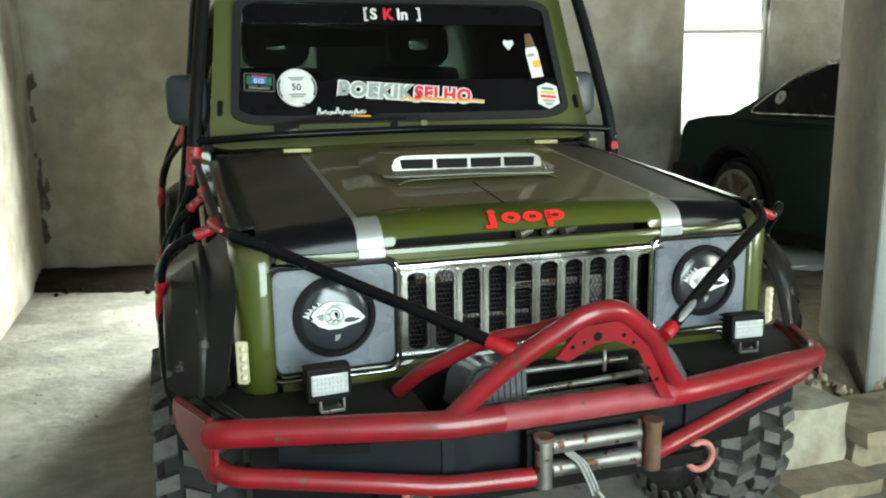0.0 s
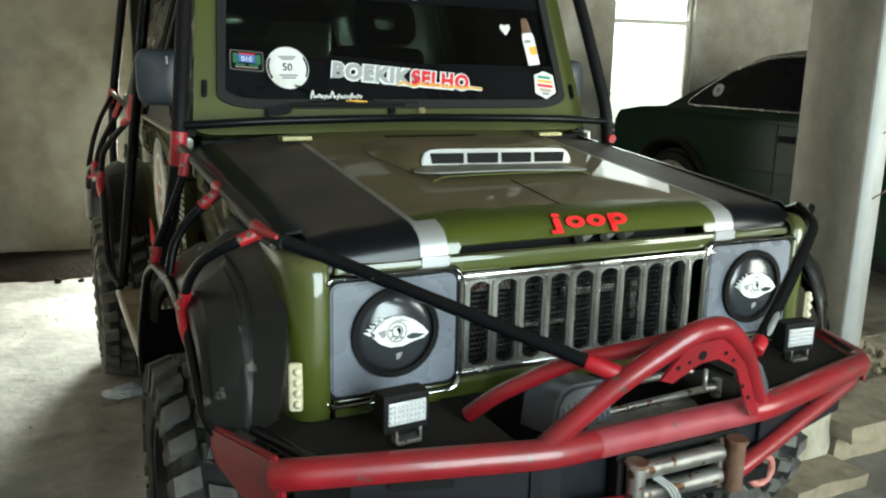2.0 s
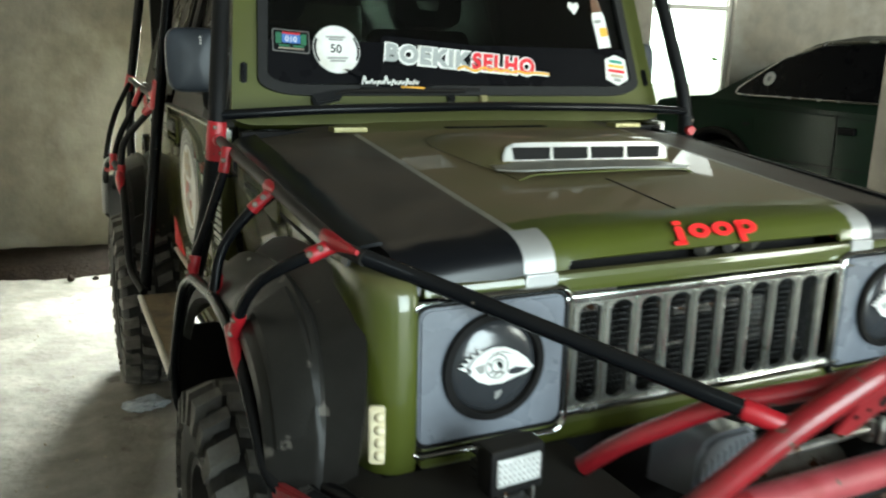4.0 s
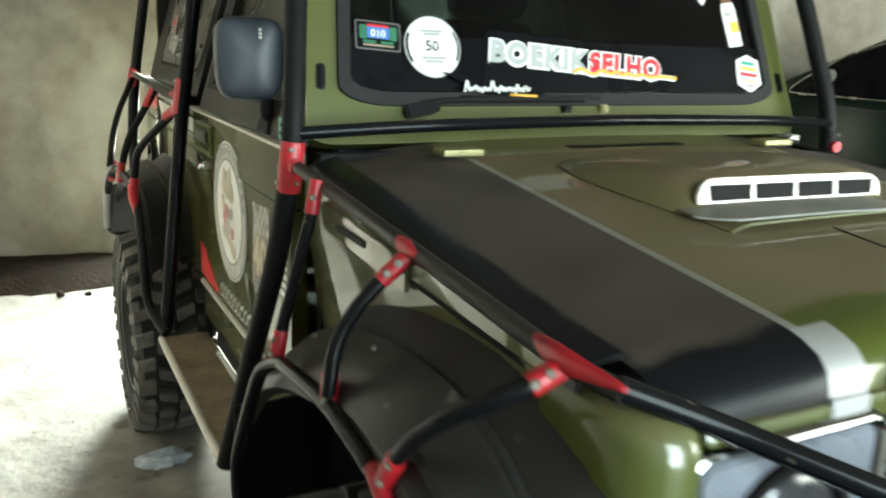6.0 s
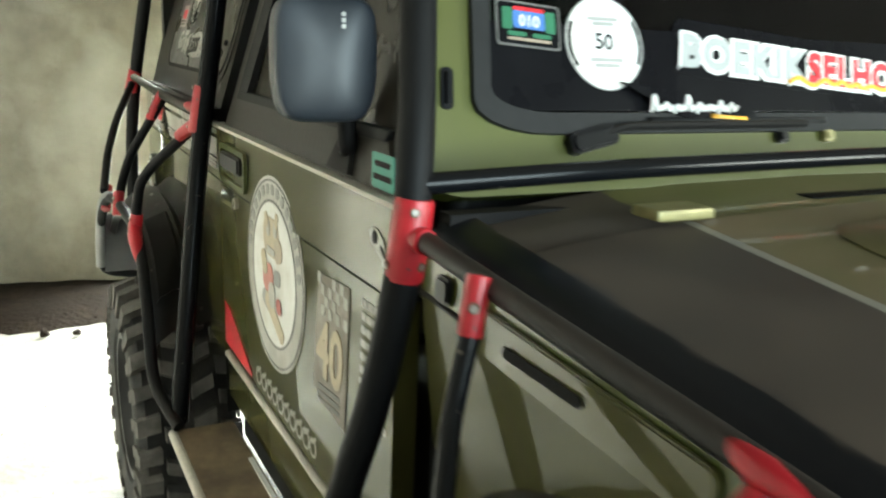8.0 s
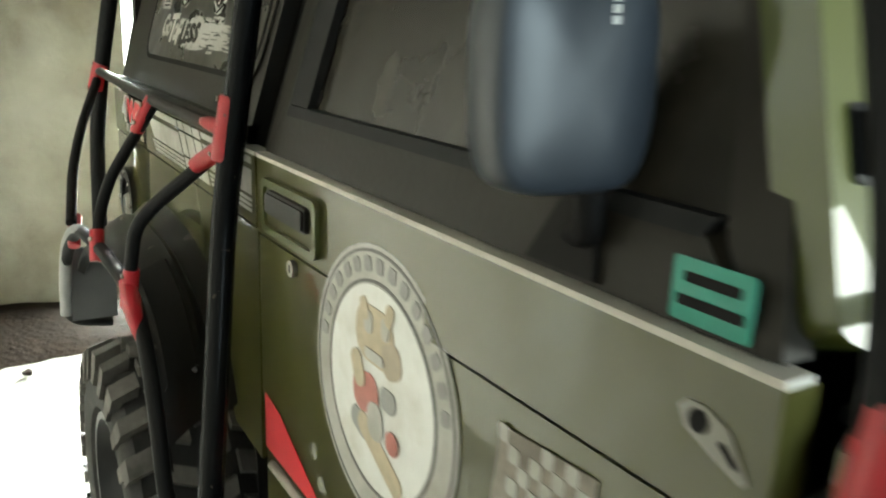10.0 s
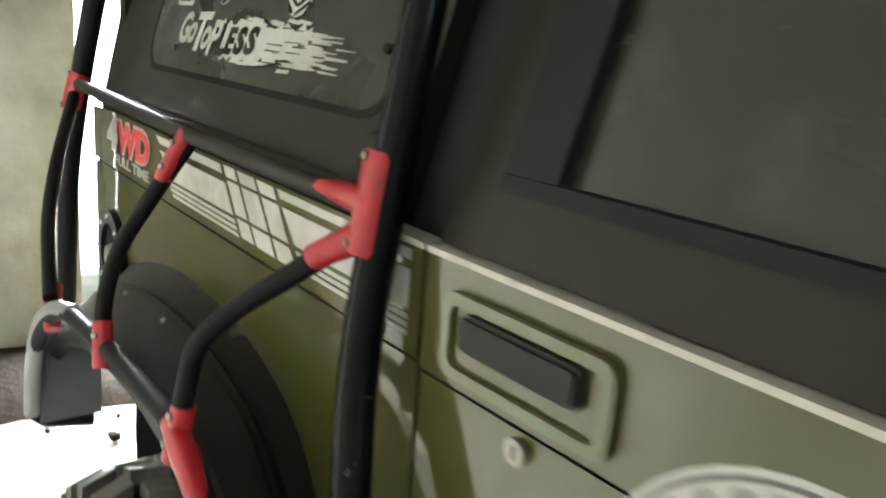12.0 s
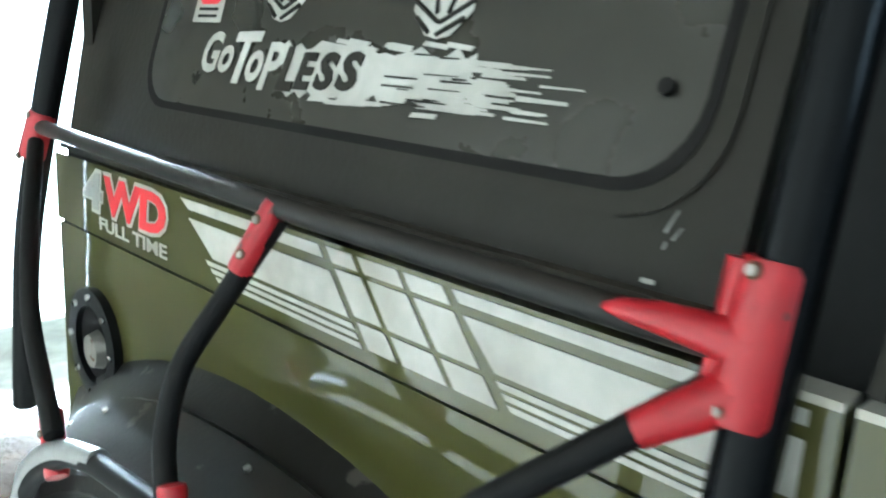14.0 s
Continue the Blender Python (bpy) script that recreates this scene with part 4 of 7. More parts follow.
# wipers and washers
for x, end in ((-0.44, -0.02),):
    wiper = part("wiper", tube([on_screen(x, 0.07, 0.012), on_screen(x + 0.05, 0.086, 0.02), on_screen(end, 0.088, 0.018)], 0.006, 8, 0.02), dull_black, jeep)
    part("wiper_pivot", prism(rounded(0.085, 0.03, 0.012), 0.02, screen_pose(x, 0.07, 12, 0.001), 0.005), plastic, wiper)
    part("wiper_blade", rod(on_screen(x + 0.1, 0.094, 0.014), on_screen(end + 0.05, 0.094, 0.014), 0.005, 8), rubber, wiper)
for x, mat in ((-0.063, plastic), (0.045, hinge_paint)):
    part("washer_nozzle", prism(rounded(0.024, 0.02, 0.006), 0.014, screen_pose(x, 0.07, 0, 0.0), 0.004), mat, jeep)
for s in (-1, 1):
    part("hinge_cap", prism(rounded(0.018, 0.055, 0.008), 0.014, screen_pose(s * 0.655, 0.14, s * 6, -0.004), 0.006), plastic, screen_frame)


# front panel with grille and headlamps
def front_panel():
    mat = olive
    base = part("front_panel", block((-0.612, 0.0, 1.008), (0.612, 0.03, 1.046), 0.012), mat, jeep, "olive front panel")
    part("front_panel_lower", block((-0.612, 0.0, 0.728), (0.612, 0.03, 0.776), 0.012), mat, base)
    for s in (-1, 1):
        rows = []
        prof = ((0.622, -0.003), (0.626, -0.010), (0.634, -0.0125), (0.656, -0.012), (0.672, -0.006), (0.688, 0.008), (0.698, 0.028), (0.705, 0.06), (0.708, 0.16))
        for z, back in ((0.735, 0.006), (0.75, 0.0), (0.87, 0.0), (1.015, 0.0), (1.036, 0.003), (1.05, 0.01), (1.06, 0.022), (1.066, 0.045)):
            rows.append([(s * x, y + back, z) for x, y in prof])
        rows.append([(s * (0.6 + (x - 0.6) * 0.7), 0.07 + 0.6 * y, 1.074) for x, y in prof])
        part("front_corner", skin(rows, 0.005), mat, base, angle=70)
        part("front_divider", block((-0.347, 0.0, 0.776) if s < 0 else (0.362, 0.0, 0.776), (-0.33, 0.03, 1.008) if s < 0 else (0.376, 0.03, 1.008)), mat, base)
    # silver mouldings
    part("grille_moulding", block((-0.345, -0.008, 0.992), (0.372, 0.004, 1.006), 0.004), chrome, base, "worn chrome moulding")
    part("grille_moulding", block((-0.345, -0.008, 0.782), (0.372, 0.004, 0.794), 0.004), chrome, base, "worn chrome moulding")
    for s in (-1, 1):
        part("nose_stripe", block((s * 0.362, -0.003, 1.010), (s * 0.425, 0.006, 1.05), 0.003), silver_stripe, base)
    # ten dark slots between silver bars, with mesh behind
    for i in range(11):
        x = -0.322 + 0.0676 * i
        part("grille_bar", prism(rounded(0.0205, 0.2, 0.008), 0.018, axes((x, 0.012, 0.893), (1, 0, 0), (0, 0, 1)), 0.006), grille_silver, base, "silver grille bar")
    for i in range(10):
        x = -0.2882 + 0.0676 * i
        for z, k in ((0.982, 1), (0.804, -1)):
            part("slot_end", prism([(-0.027, 0.012 * k), (0.027, 0.012 * k)] + [(0.0265 * math.cos(radians(a)), (-0.016 + 0.021 * math.sin(radians(a))) * k) for a in range(0, 181, 15)], 0.012, axes((x, 0.01, z), (1, 0, 0), (0, 0, 1))), grille_silver, base)
    bm = bmesh.new()
    for j in range(17):
        for i in range(65):
            x, z = -0.34 + 0.0112 * i + (0.0056 if j % 2 else 0), 0.79 + 0.0122 * j
            a = [bm.verts.new((x + 0.0066 * math.cos(math.pi * (k / 3 + 1 / 6)), 0.05, z + 0.0066 * math.sin(math.pi * (k / 3 + 1 / 6)))) for k in range(6)]
            b = [bm.verts.new((x + 0.0046 * math.cos(math.pi * (k / 3 + 1 / 6)), 0.049, z + 0.0046 * math.sin(math.pi * (k / 3 + 1 / 6)))) for k in range(6)]
            for k in range(6):
                bm.faces.new((a[k], a[(k + 1) % 6], b[(k + 1) % 6], b[k]))
    part("grille_mesh", bm, plastic, base, "black hexagonal grille mesh")
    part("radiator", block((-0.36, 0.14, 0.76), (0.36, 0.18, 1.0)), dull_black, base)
    for x, z, w, h in ((-0.2, 0.95, 0.12, 0.05), (0.1, 0.9, 0.18, 0.02), (0.24, 0.86, 0.05, 0.1), (-0.05, 0.83, 0.2, 0.012)):
        part("radiator_fitting", block((x - w / 2, 0.12, z - h / 2), (x + w / 2, 0.139, z + h / 2), 0.004), steel, base)
    return base


front = front_panel()


def bead(outer, inner, high, m, steps=6):
    """A rounded moulding between two outlines with the same number of points."""
    bm = bmesh.new()
    rows = []
    for k in range(steps + 1):
        t = k / steps
        rows.append([bm.verts.new(m @ Vector((a[0] + (b[0] - a[0]) * t, a[1] + (b[1] - a[1]) * t, high * math.sin(math.pi * t) ** 0.8))) for a, b in zip(outer, inner)])
    for a, b in zip(rows, rows[1:]):
        for i in range(len(outer)):
            j = (i + 1) % len(outer)
            bm.faces.new((a[i], a[j], b[j], b[i]))
    bmesh.ops.recalc_face_normals(bm, faces=bm.faces)
    return bm


def headlamp(s):
    cx, cz = s * 0.487, 0.903
    plate = part("headlamp_plate", prism(rounded(0.275, 0.235, 0.02), 0.012, axes((s * 0.484, 0.004, 0.895), (1, 0, 0), (0, 0, 1)), 0.004), plate_grey, jeep, "satin grey square headlamp plate")
    # black rim puts the shade of the gap round the plate into colour
    part("plate_gap_shade", opened(rounded(0.289, 0.249, 0.026), rounded(0.277, 0.237, 0.021), 0.009, axes((s * 0.484, 0.004, 0.895), (1, 0, 0), (0, 0, 1))), dull_black, plate, "thin black rim for the shaded gap round the plate")
    part("lamp_bezel", bead(rounded(0.316, 0.278, 0.03), rounded(0.292, 0.252, 0.027), 0.009, axes((s * 0.4865, -0.003, 0.8905), (1, 0, 0), (0, 0, 1))), bezel_silver, plate, "worn silver headlamp bezel")
    m = axes((cx, -0.0085, cz), (1, 0, 0), (0, 0, 1))
    part("headlamp_ring", ring_shape(0.094, 0.012, 0.012, m, 40), dull_black, plate)
    part("headlamp_bowl", prism(disc_shape(0.083, 36), 0.002, m), dull_black, plate)
    bm = bmesh.new()
    bmesh.ops.create_uvsphere(bm, u_segments=32, v_segments=12, radius=0.082, matrix=m @ Matrix.Diagonal((1, 1, 0.22, 1)))
    part("headlamp_lens", bm, lens_dark, plate, "smoked glossy headlamp lens")
    # white almond-shaped decal with a dark iris and a fringe at one end
    mm = m @ Matrix.Translation((-0.002, 0.004, 0.0205)) @ pose(0, 0, 0, 0, 0, -3)
    upper = [(-0.06, 0.002), (-0.05, 0.016), (-0.034, 0.027), (-0.012, 0.035), (0.012, 0.034), (0.035, 0.025), (0.054, 0.012), (0.069, -0.004)]
    lower = [(0.058, -0.014), (0.036, -0.02), (0.012, -0.029), (-0.014, -0.03), (-0.036, -0.022), (-0.05, -0.01)]
    part("lamp_decal", prism(upper + lower, 0.0008, mm), white_vinyl, plate, "white almond-shaped lamp decal")
    for k, (x, y) in enumerate(((-0.058, 0.0), (-0.055, 0.006), (-0.05, 0.012), (-0.043, 0.018), (-0.034, 0.024), (-0.052, -0.007))):
        part("decal_stroke", prism([(x, y - 0.004), (x + 0.004, y + 0.005), (x - 0.016 + 0.002 * k, y + 0.004 + 0.0015 * k)], 0.0008, mm), white_vinyl, plate)
    for pts in ([(0.022, -0.006), (0.034, -0.002), (0.06, -0.006), (0.046, -0.013), (0.03, -0.015), (0.02, -0.012)], [(-0.044, 0.003), (-0.026, 0.008), (-0.025, -0.008), (-0.034, -0.009)], [(-0.02, 0.024), (0.006, 0.028), (0.03, 0.02), (0.006, 0.025)]):
        part("decal_shade", prism(pts, 0.0006, mm @ Matrix.Translation((0, 0, 0.0006))), lens_dark if pts[0][0] > 0 else decal_grey, plate)
    part("decal_iris", ring_shape(0.022, 0.003, 0.0006, mm @ Matrix.Translation((-0.002, 0.002, 0.0006)), 26), decal_grey, plate)
    part("decal_iris", ring_shape(0.0125, 0.0025, 0.0006, mm @ Matrix.Translation((-0.001, 0.003, 0.0006)), 20), dark_print, plate)
    part("decal_pupil", prism([(0.0, 0.012), (0.006, 0.008), (0.008, 0.001), (0.003, -0.004), (0.001, 0.001), (-0.003, 0.006)], 0.0006, mm @ Matrix.Translation((0, 0, 0.001))), black_vinyl, plate)
    for x, y, w in ((-0.012, -0.008, 0.008), (-0.003, -0.012, 0.01), (0.008, -0.01, 0.007), (-0.016, 0.006, 0.006)):
        part("decal_stroke", prism(rounded(w, 0.0035, 0.0012), 0.0005, mm @ Matrix.Translation((x, y, 0.0009)) @ pose(0, 0, 0, 0, 0, 25)), dark_print, plate)
    # grey wedge painted in for the reflection low on the lens
    part("painted_glint", prism([(-0.002, -0.034), (0.014, -0.031), (0.008, -0.05), (-0.001, -0.056)], 0.0006, mm @ Matrix.Translation((0.004, -0.004, -0.0055))), decal_grey, plate)


for s in (-1, 1):
    headlamp(s)
    bar = part("side_marker", prism(rounded(0.026, 0.098, 0.006), 0.01, axes((s * 0.694, -0.012, 0.818), (1, s * 0.5, 0), (0, 0, 1)), 0.003), cream, jeep, "cream marker lamp strip")
    for k in range(4):
        bm = bmesh.new()
        bmesh.ops.create_uvsphere(bm, u_segments=10, v_segments=6, radius=0.009, matrix=Matrix.Translation((s * 0.6935, -0.022, 0.785 + 0.022 * k)))
        part("marker_bulb", bm, cream, bar)
# black block stands for the shade in the bonnet gap; fittings are engine bits
part("bonnet_gap_shade", block((-0.335, 0.06, 1.03), (0.32, 0.3, 1.07)), dull_black, jeep)
for x, r in ((-0.02, 0.012), (0.05, 0.01), (0.1, 0.012)):
    part("latch_fitting", rod((x, 0.03, 1.052), (x + 0.04, 0.05, 1.06), r, 10), steel, jeep)


# wings, wheel arches and flares
def wing(s):
    wing_ob = part("wing", prism([(0.13, 0.9), (0.13, 1.064), (1.02, 1.107), (1.02, 0.70), (0.95, 0.78), (0.78, 0.92), (0.58, 0.985), (0.30, 0.985), (0.16, 0.93)], 0.02,
                             axes((s * 0.556, 0, 0), (0, 1, 0), (s * 0.118, 0, 1)) @ Matrix.Translation((0, 0, 0.0 if s > 0 else -0.02)), 0.0), olive_side, jeep, "dusty olive front wing")
    part("wing_apron", prism([(0.13, 1.056), (0.13, 1.082), (0.30, 1.10), (1.02, 1.165), (1.02, 1.098)], 0.02, axes((s * 0.686, 0, 0), (0, 1, 0), (0, 0, 1)) @ Matrix.Translation((0, 0, 0.0 if s > 0 else -0.02)), 0.0), olive, wing_ob)
    rows = []
    for y in (0.1, 0.2, 0.3, 0.5, 0.7, 0.87, 1.02):
        d = 0.09 * y / 0.87
        rows.append([(s * 0.706, y, 1.055 + d * 0.9), (s * 0.704, y, 1.07 + d * 0.9), (s * 0.695, y, 1.083 + d * 0.9), (s * 0.675, y, 1.09 + d * 0.95), (s * 0.645, y, 1.092 + d)])
    part("wing_top", skin(rows, 0.006), black_hood, wing_ob)
    if s < 0:
        plate = part("vent_panel", prism(rounded(0.39, 0.052, 0.012), 0.006, axes((-0.708, 0.71, 1.092), (0, -1, -0.06), (0, 0, 1)), 0.002), olive_side, wing_ob, "olive vent panel")
        part("vent_slot", prism(rounded(0.135, 0.012, 0.006), 0.002, axes((-0.715, 0.742, 1.0955), (0, -1, -0.02), (0, 0, 1))), dull_black, wing_ob)
        part("wing_latch", prism(rounded(0.034, 0.034, 0.008), 0.008, axes((-0.707, 0.955, 1.12), (0, -1, 0), (0, 0, 1)), 0.004), plastic, wing_ob)
    part("wing_seam", rod((s * 0.706, 0.2, 1.062), (s * 0.706, 1.02, 1.10), 0.004, 6), dull_black, wing_ob)
    part("inner_arch", skin([[(s * x, 0.47 + 0.45 * math.cos(a), 0.5 + 0.45 * math.sin(a)) for x in (0.69, 0.4)] for a in [radians(-10 + 10 * k) for k in range(21)]], 0.006), dull_black, wing_ob)


for s in (-1, 1):
    wing(s)


def flare(s, inner, outer, xi, xo, name="wheel_flare", lead=0.0):
    rows, inside = [], xi
    for n, ((yi, zi), (yo, zo)) in enumerate(zip(inner, outer)):
        xi = inside + lead * max(0.0, 1 - n / 7)
        def at(k, lift, dx=0.0):
            return (s * (xi + (xo - xi) * k + dx), yi + (yo - yi) * k, zi + (zo - zi) * k + lift)
        rows.append([at(0, 0.02), at(0.05, 0.018), at(0.3, 0.004), at(0.4, 0.002), at(0.43, 0.016, 0.003), at(0.48, 0.024, 0.004), at(0.75, 0.02), at(0.95, 0.006), at(1, -0.002), at(1, -0.024, 0.004), at(1, -0.038, -0.012)])
    fl = part(name, skin(rows, 0.005), flare_plastic, jeep, "bolted black plastic wheel flare", 20)
    rows = []
    for (yi, zi), (yo, zo) in list(zip(inner, outer))[2:9]:
        rows.append([(s * (inside + (xo - inside) * k + 0.006), yi + (yo - yi) * k - 0.004, zi + (zo - zi) * k + lift) for k, lift in ((0.52, 0.026), (0.56, 0.032), (0.86, 0.024), (0.9, 0.016))])
    part("flare_panel", skin(rows, 0.004), flare_plastic, fl, "", 20)
    for k in range(2, len(inner) - 1, 3):
        (yi, zi), (yo, zo) = inner[k], outer[k]
        p = Vector((s * (xi + (xo - xi) * 0.6), yi * 0.4 + yo * 0.6, zi * 0.4 + zo * 0.6 + 0.02))
        part("flare_bolt", rod(p, p + Vector((s * 0.0025, 0, 0.007)), 0.0045, 8), steel, fl)
    return fl


def dense(pts, n=4):
    out = []
    q = [Vector((*p, 0)) for p in pts]
    q = [q[0] * 2 - q[1]] + q + [q[-1] * 2 - q[-2]]
    for i in range(1, len(q) - 2):
        for k in range(n):
            t = k / n
            a, b, c, d = q[i - 1], q[i], q[i + 1], q[i + 2]
            v = 0.5 * ((2 * b) + (c - a) * t + (2 * a - 5 * b + 4 * c - d) * t * t + (-a + 3 * b - 3 * c + d) * t ** 3)
            out.append((v.x, v.y))
    return out + [(q[-2].x, q[-2].y)]


FRONT_IN = dense([(-0.035, 0.745), (-0.012, 0.87), (0.07, 0.985), (0.27, 1.045), (0.55, 1.015), (0.8, 0.92), (0.98, 0.78)], 3)
FRONT_OUT = dense([(0.035, 0.70), (0.055, 0.81), (0.12, 0.90), (0.28, 0.95), (0.55, 0.925), (0.78, 0.845), (0.93, 0.72)], 3)
REAR_IN = dense([(2.19, 0.70), (2.26, 0.82), (2.34, 0.893), (2.48, 0.946), (2.68, 0.965), (2.87, 0.95), (3.06, 0.9), (3.2, 0.835), (3.34, 0.75)], 3)
REAR_OUT = dense([(2.12, 0.66), (2.17, 0.78), (2.26, 0.86), (2.44, 0.902), (2.64, 0.902), (2.82, 0.873), (2.96, 0.81), (3.06, 0.73), (3.1, 0.63)], 3)
for s in (-1, 1):
    flare(s, FRONT_IN, FRONT_OUT, 0.682, 0.855, lead=0.055)
    flare(s, REAR_IN, REAR_OUT, 0.684, 0.875)


# body sides, doors and hard top
def side_pose(s, y, z, x=None, lean=0.0):
    """A pose on the body's side: x runs forward, y up, z out."""
    x = side_x(y) if x is None else x
    if s < 0:
        return axes((-x, y, z), (-0.031 if y > 1.97 else 0.0, -1, 0), (lean, 0, 1))
    return axes((x, y, z), (0, 1, 0), (-lean, 0, 1))


def side_sheet(s, outline, thick, name, mat, parent, label="", out=0.0):
    """A sheet that follows the body's side; the outline is in y and z."""
    bm = prism(outline, thick, axes((0, 0, 0), (0, 1, 0), (0, 0, 1)))
    for v in bm.verts:
        v.co.x = s * (side_x(v.co.y) - thick + v.co.x + out)
    return part(name, bm, mat, parent, label)


def upper_x(z, y):
    """How far out the cabin's side stands above the waist."""
    return side_x(y) - 0.012 - 0.3 * max(0.0, z - 1.215)


def upper_sheet(s, outline, thick, name, mat, parent, label="", out=0.0):
    bm = prism(outline, thick, axes((0, 0, 0), (0, 1, 0), (0, 0, 1)))
    for v in bm.verts:
        v.co.x = s * (upper_x(v.co.z, v.co.y) - thick + v.co.x + out)
    return part(name, bm, mat, parent, label)


def door(s):
    d = side_sheet(s, [(1.045, 0.68), (1.045, 1.078), (2.022, 1.072), (2.022, 0.80), (1.96, 0.68)], 0.035, "door", olive_side, jeep, "dusty olive door with round and square stickers")
    side_sheet(s, [(1.045, 1.084), (1.045, 1.2), (2.022, 1.2), (2.022, 1.078)], 0.035, "door_upper", olive_side, d, out=0.003)
    side_sheet(s, [(1.045, 1.078), (1.045, 1.084), (2.022, 1.078), (2.022, 1.072)], 0.02, "door_groove", dull_black, d, out=-0.004)
    side_sheet(s, [(1.045, 1.2), (1.045, 1.2065), (2.022, 1.2065), (2.022, 1.2)], 0.03, "waist_moulding", mould_grey, d, "pale waist moulding", out=0.004)
    # window surround and glass
    upper_sheet(s, [(1.08, 1.209), (1.15, 1.275), (1.98, 1.275), (1.98, 1.209)], 0.03, "door_top", top_black, d, "black upper door panel")
    upper_sheet(s, [(1.955, 1.275), (1.945, 1.74), (2.015, 1.74), (2.022, 1.209), (1.98, 1.209), (1.98, 1.275)], 0.03, "door_pillar", top_black, d)
    upper_sheet(s, [(1.15, 1.272), (1.14, 1.288), (1.956, 1.288), (1.956, 1.272)], 0.014, "window_seal", rubber, d, out=0.004)
    upper_sheet(s, [(1.888, 1.289), (1.878, 1.735), (1.946, 1.735), (1.956, 1.289)], 0.014, "window_seal", rubber, d, out=0.004)
    upper_sheet(s, [(1.12, 1.285), (1.27, 1.73), (1.935, 1.73), (1.945, 1.285)], 0.004, "door_glass", film if s < 0 else dark_glass, d, "dark reflecting door window", out=-0.012)
    upper_sheet(s, [(1.06, 1.209), (1.22, 1.74), (1.27, 1.74), (1.13, 1.275), (1.08, 1.209)], 0.03, "door_pillar", top_black, d)
    upper_sheet(s, [(1.22, 1.74), (1.22, 1.78), (2.02, 1.78), (2.015, 1.74)], 0.03, "door_rail", top_black, d)
    # recessed handle
    m = side_pose(s, 1.872, 1.134, side_x(1.87) + 0.003)
    part("handle_recess", opened(rounded(0.215, 0.085, 0.016), rounded(0.19, 0.062, 0.012), 0.008, m), olive, d)
    part("handle_cup", prism(rounded(0.192, 0.064, 0.012), 0.002, m), olive_side, d)
    part("handle", prism(rounded(0.152, 0.037, 0.008), 0.011, m @ Matrix.Translation((0.0, 0.009, 0.003)), 0.004), tube_dusty, d, "dusty black lift handle")
    part("keyhole", rod(m @ Vector((0.004, -0.078, -0.004)), m @ Vector((0.004, -0.078, 0.004)), 0.0125, 16), steel, d, "round chrome lock")
    part("lock_slot", prism(rounded(0.004, 0.012, 0.001), 0.001, m @ Matrix.Translation((0.004, -0.078, 0.0042))), dull_black, d)
    if s < 0:
        m = side_pose(s, 1.59, 0.972, side_x(1.6) + 0.0018)
        part("round_decal", prism(disc_shape(0.186, 40), 0.0012, m @ Matrix.Translation((0, 0, -0.001))), worn_white, d, "worn round white door decal")
        part("decal_ring", ring_shape(0.18, 0.004, 0.0006, m @ Matrix.Translation((0, 0, 0.0004)), 48), dark_print, d)
        part("decal_ring", ring_shape(0.142, 0.004, 0.0006, m @ Matrix.Translation((0, 0, 0.0004)), 48), dark_print, d)
        part("decal_disc", prism(disc_shape(0.136, 40), 0.0006, m @ Matrix.Translation((0, 0, 0.0002))), white_vinyl, d)
        for k in range(15):
            q = m @ pose(0, 0, 0, 0, 0, 90 - 78 + 156 * k / 14 - 90) @ Matrix.Translation((0, 0.155, 0.0004))
            part("decal_bar", prism(rounded(0.019, 0.02, 0.006), 0.0008, q @ Matrix.Translation((0, 0.006, 0.0002))), decal_grey, d)
        for n, (x, y, w, h, a, mat) in enumerate(((-0.01, 0.07, 0.1, 0.075, 0, faded_tan), (0.035, 0.052, 0.05, 0.045, 20, brown_vinyl), (-0.03, -0.012, 0.07, 0.055, 10, faded_red), (-0.045, -0.06, 0.05, 0.03, -20, grey_vinyl),
                                   (0.01, -0.08, 0.13, 0.032, -28, faded_tan), (0.03, 0.0, 0.04, 0.03, 0, grey_vinyl), (-0.025, 0.085, 0.022, 0.03, 0, worn_white), (0.02, 0.088, 0.02, 0.028, 0, worn_white), (-0.035, 0.1, 0.02, 0.03, 20, faded_tan), (0.03, 0.108, 0.02, 0.03, -20, faded_tan), (-0.05, 0.015, 0.03, 0.05, 25, faded_tan), (0.0, -0.04, 0.04, 0.05, 10, worn_white), (-0.005, 0.045, 0.05, 0.014, 0, worn_white), (0.045, -0.05, 0.03, 0.03, 0, faded_red))):
            part("decal_patch", prism(rounded(w, h, min(w, h) * 0.42), 0.0008, m @ Matrix.Translation((x, y, 0.0008 + 0.0002 * n)) @ pose(0, 0, 0, 0, 0, a)), mat, d)
        # a row of worn curls along the foot of the door
        for k in range(10):
            q = side_pose(s, 1.36 + 0.038 * k, 0.727, side_x(1.5) + 0.0018)
            part("curl_decal", ring_shape(0.018 + 0.002 * (k % 2), 0.005, 0.0006, q, 16), worn_white, d)
            part("curl_decal", prism(rounded(0.03, 0.006, 0.002), 0.0006, q @ pose(0, 0, 0, 0, 0, 35) @ Matrix.Translation((0.012, 0.01, 0))), worn_white, d)
        # square racing sticker with the number
        m = side_pose(s, 1.275, 0.935, side_x(1.2) + 0.0018)
        part("number_decal", prism([(-0.06, 0.11), (0.075, 0.12), (0.06, -0.115), (-0.085, -0.09)], 0.001, m @ Matrix.Translation((0, 0, -0.001))), sticker_brown, d, "worn chequered number decal")
        rng = random.Random(4)
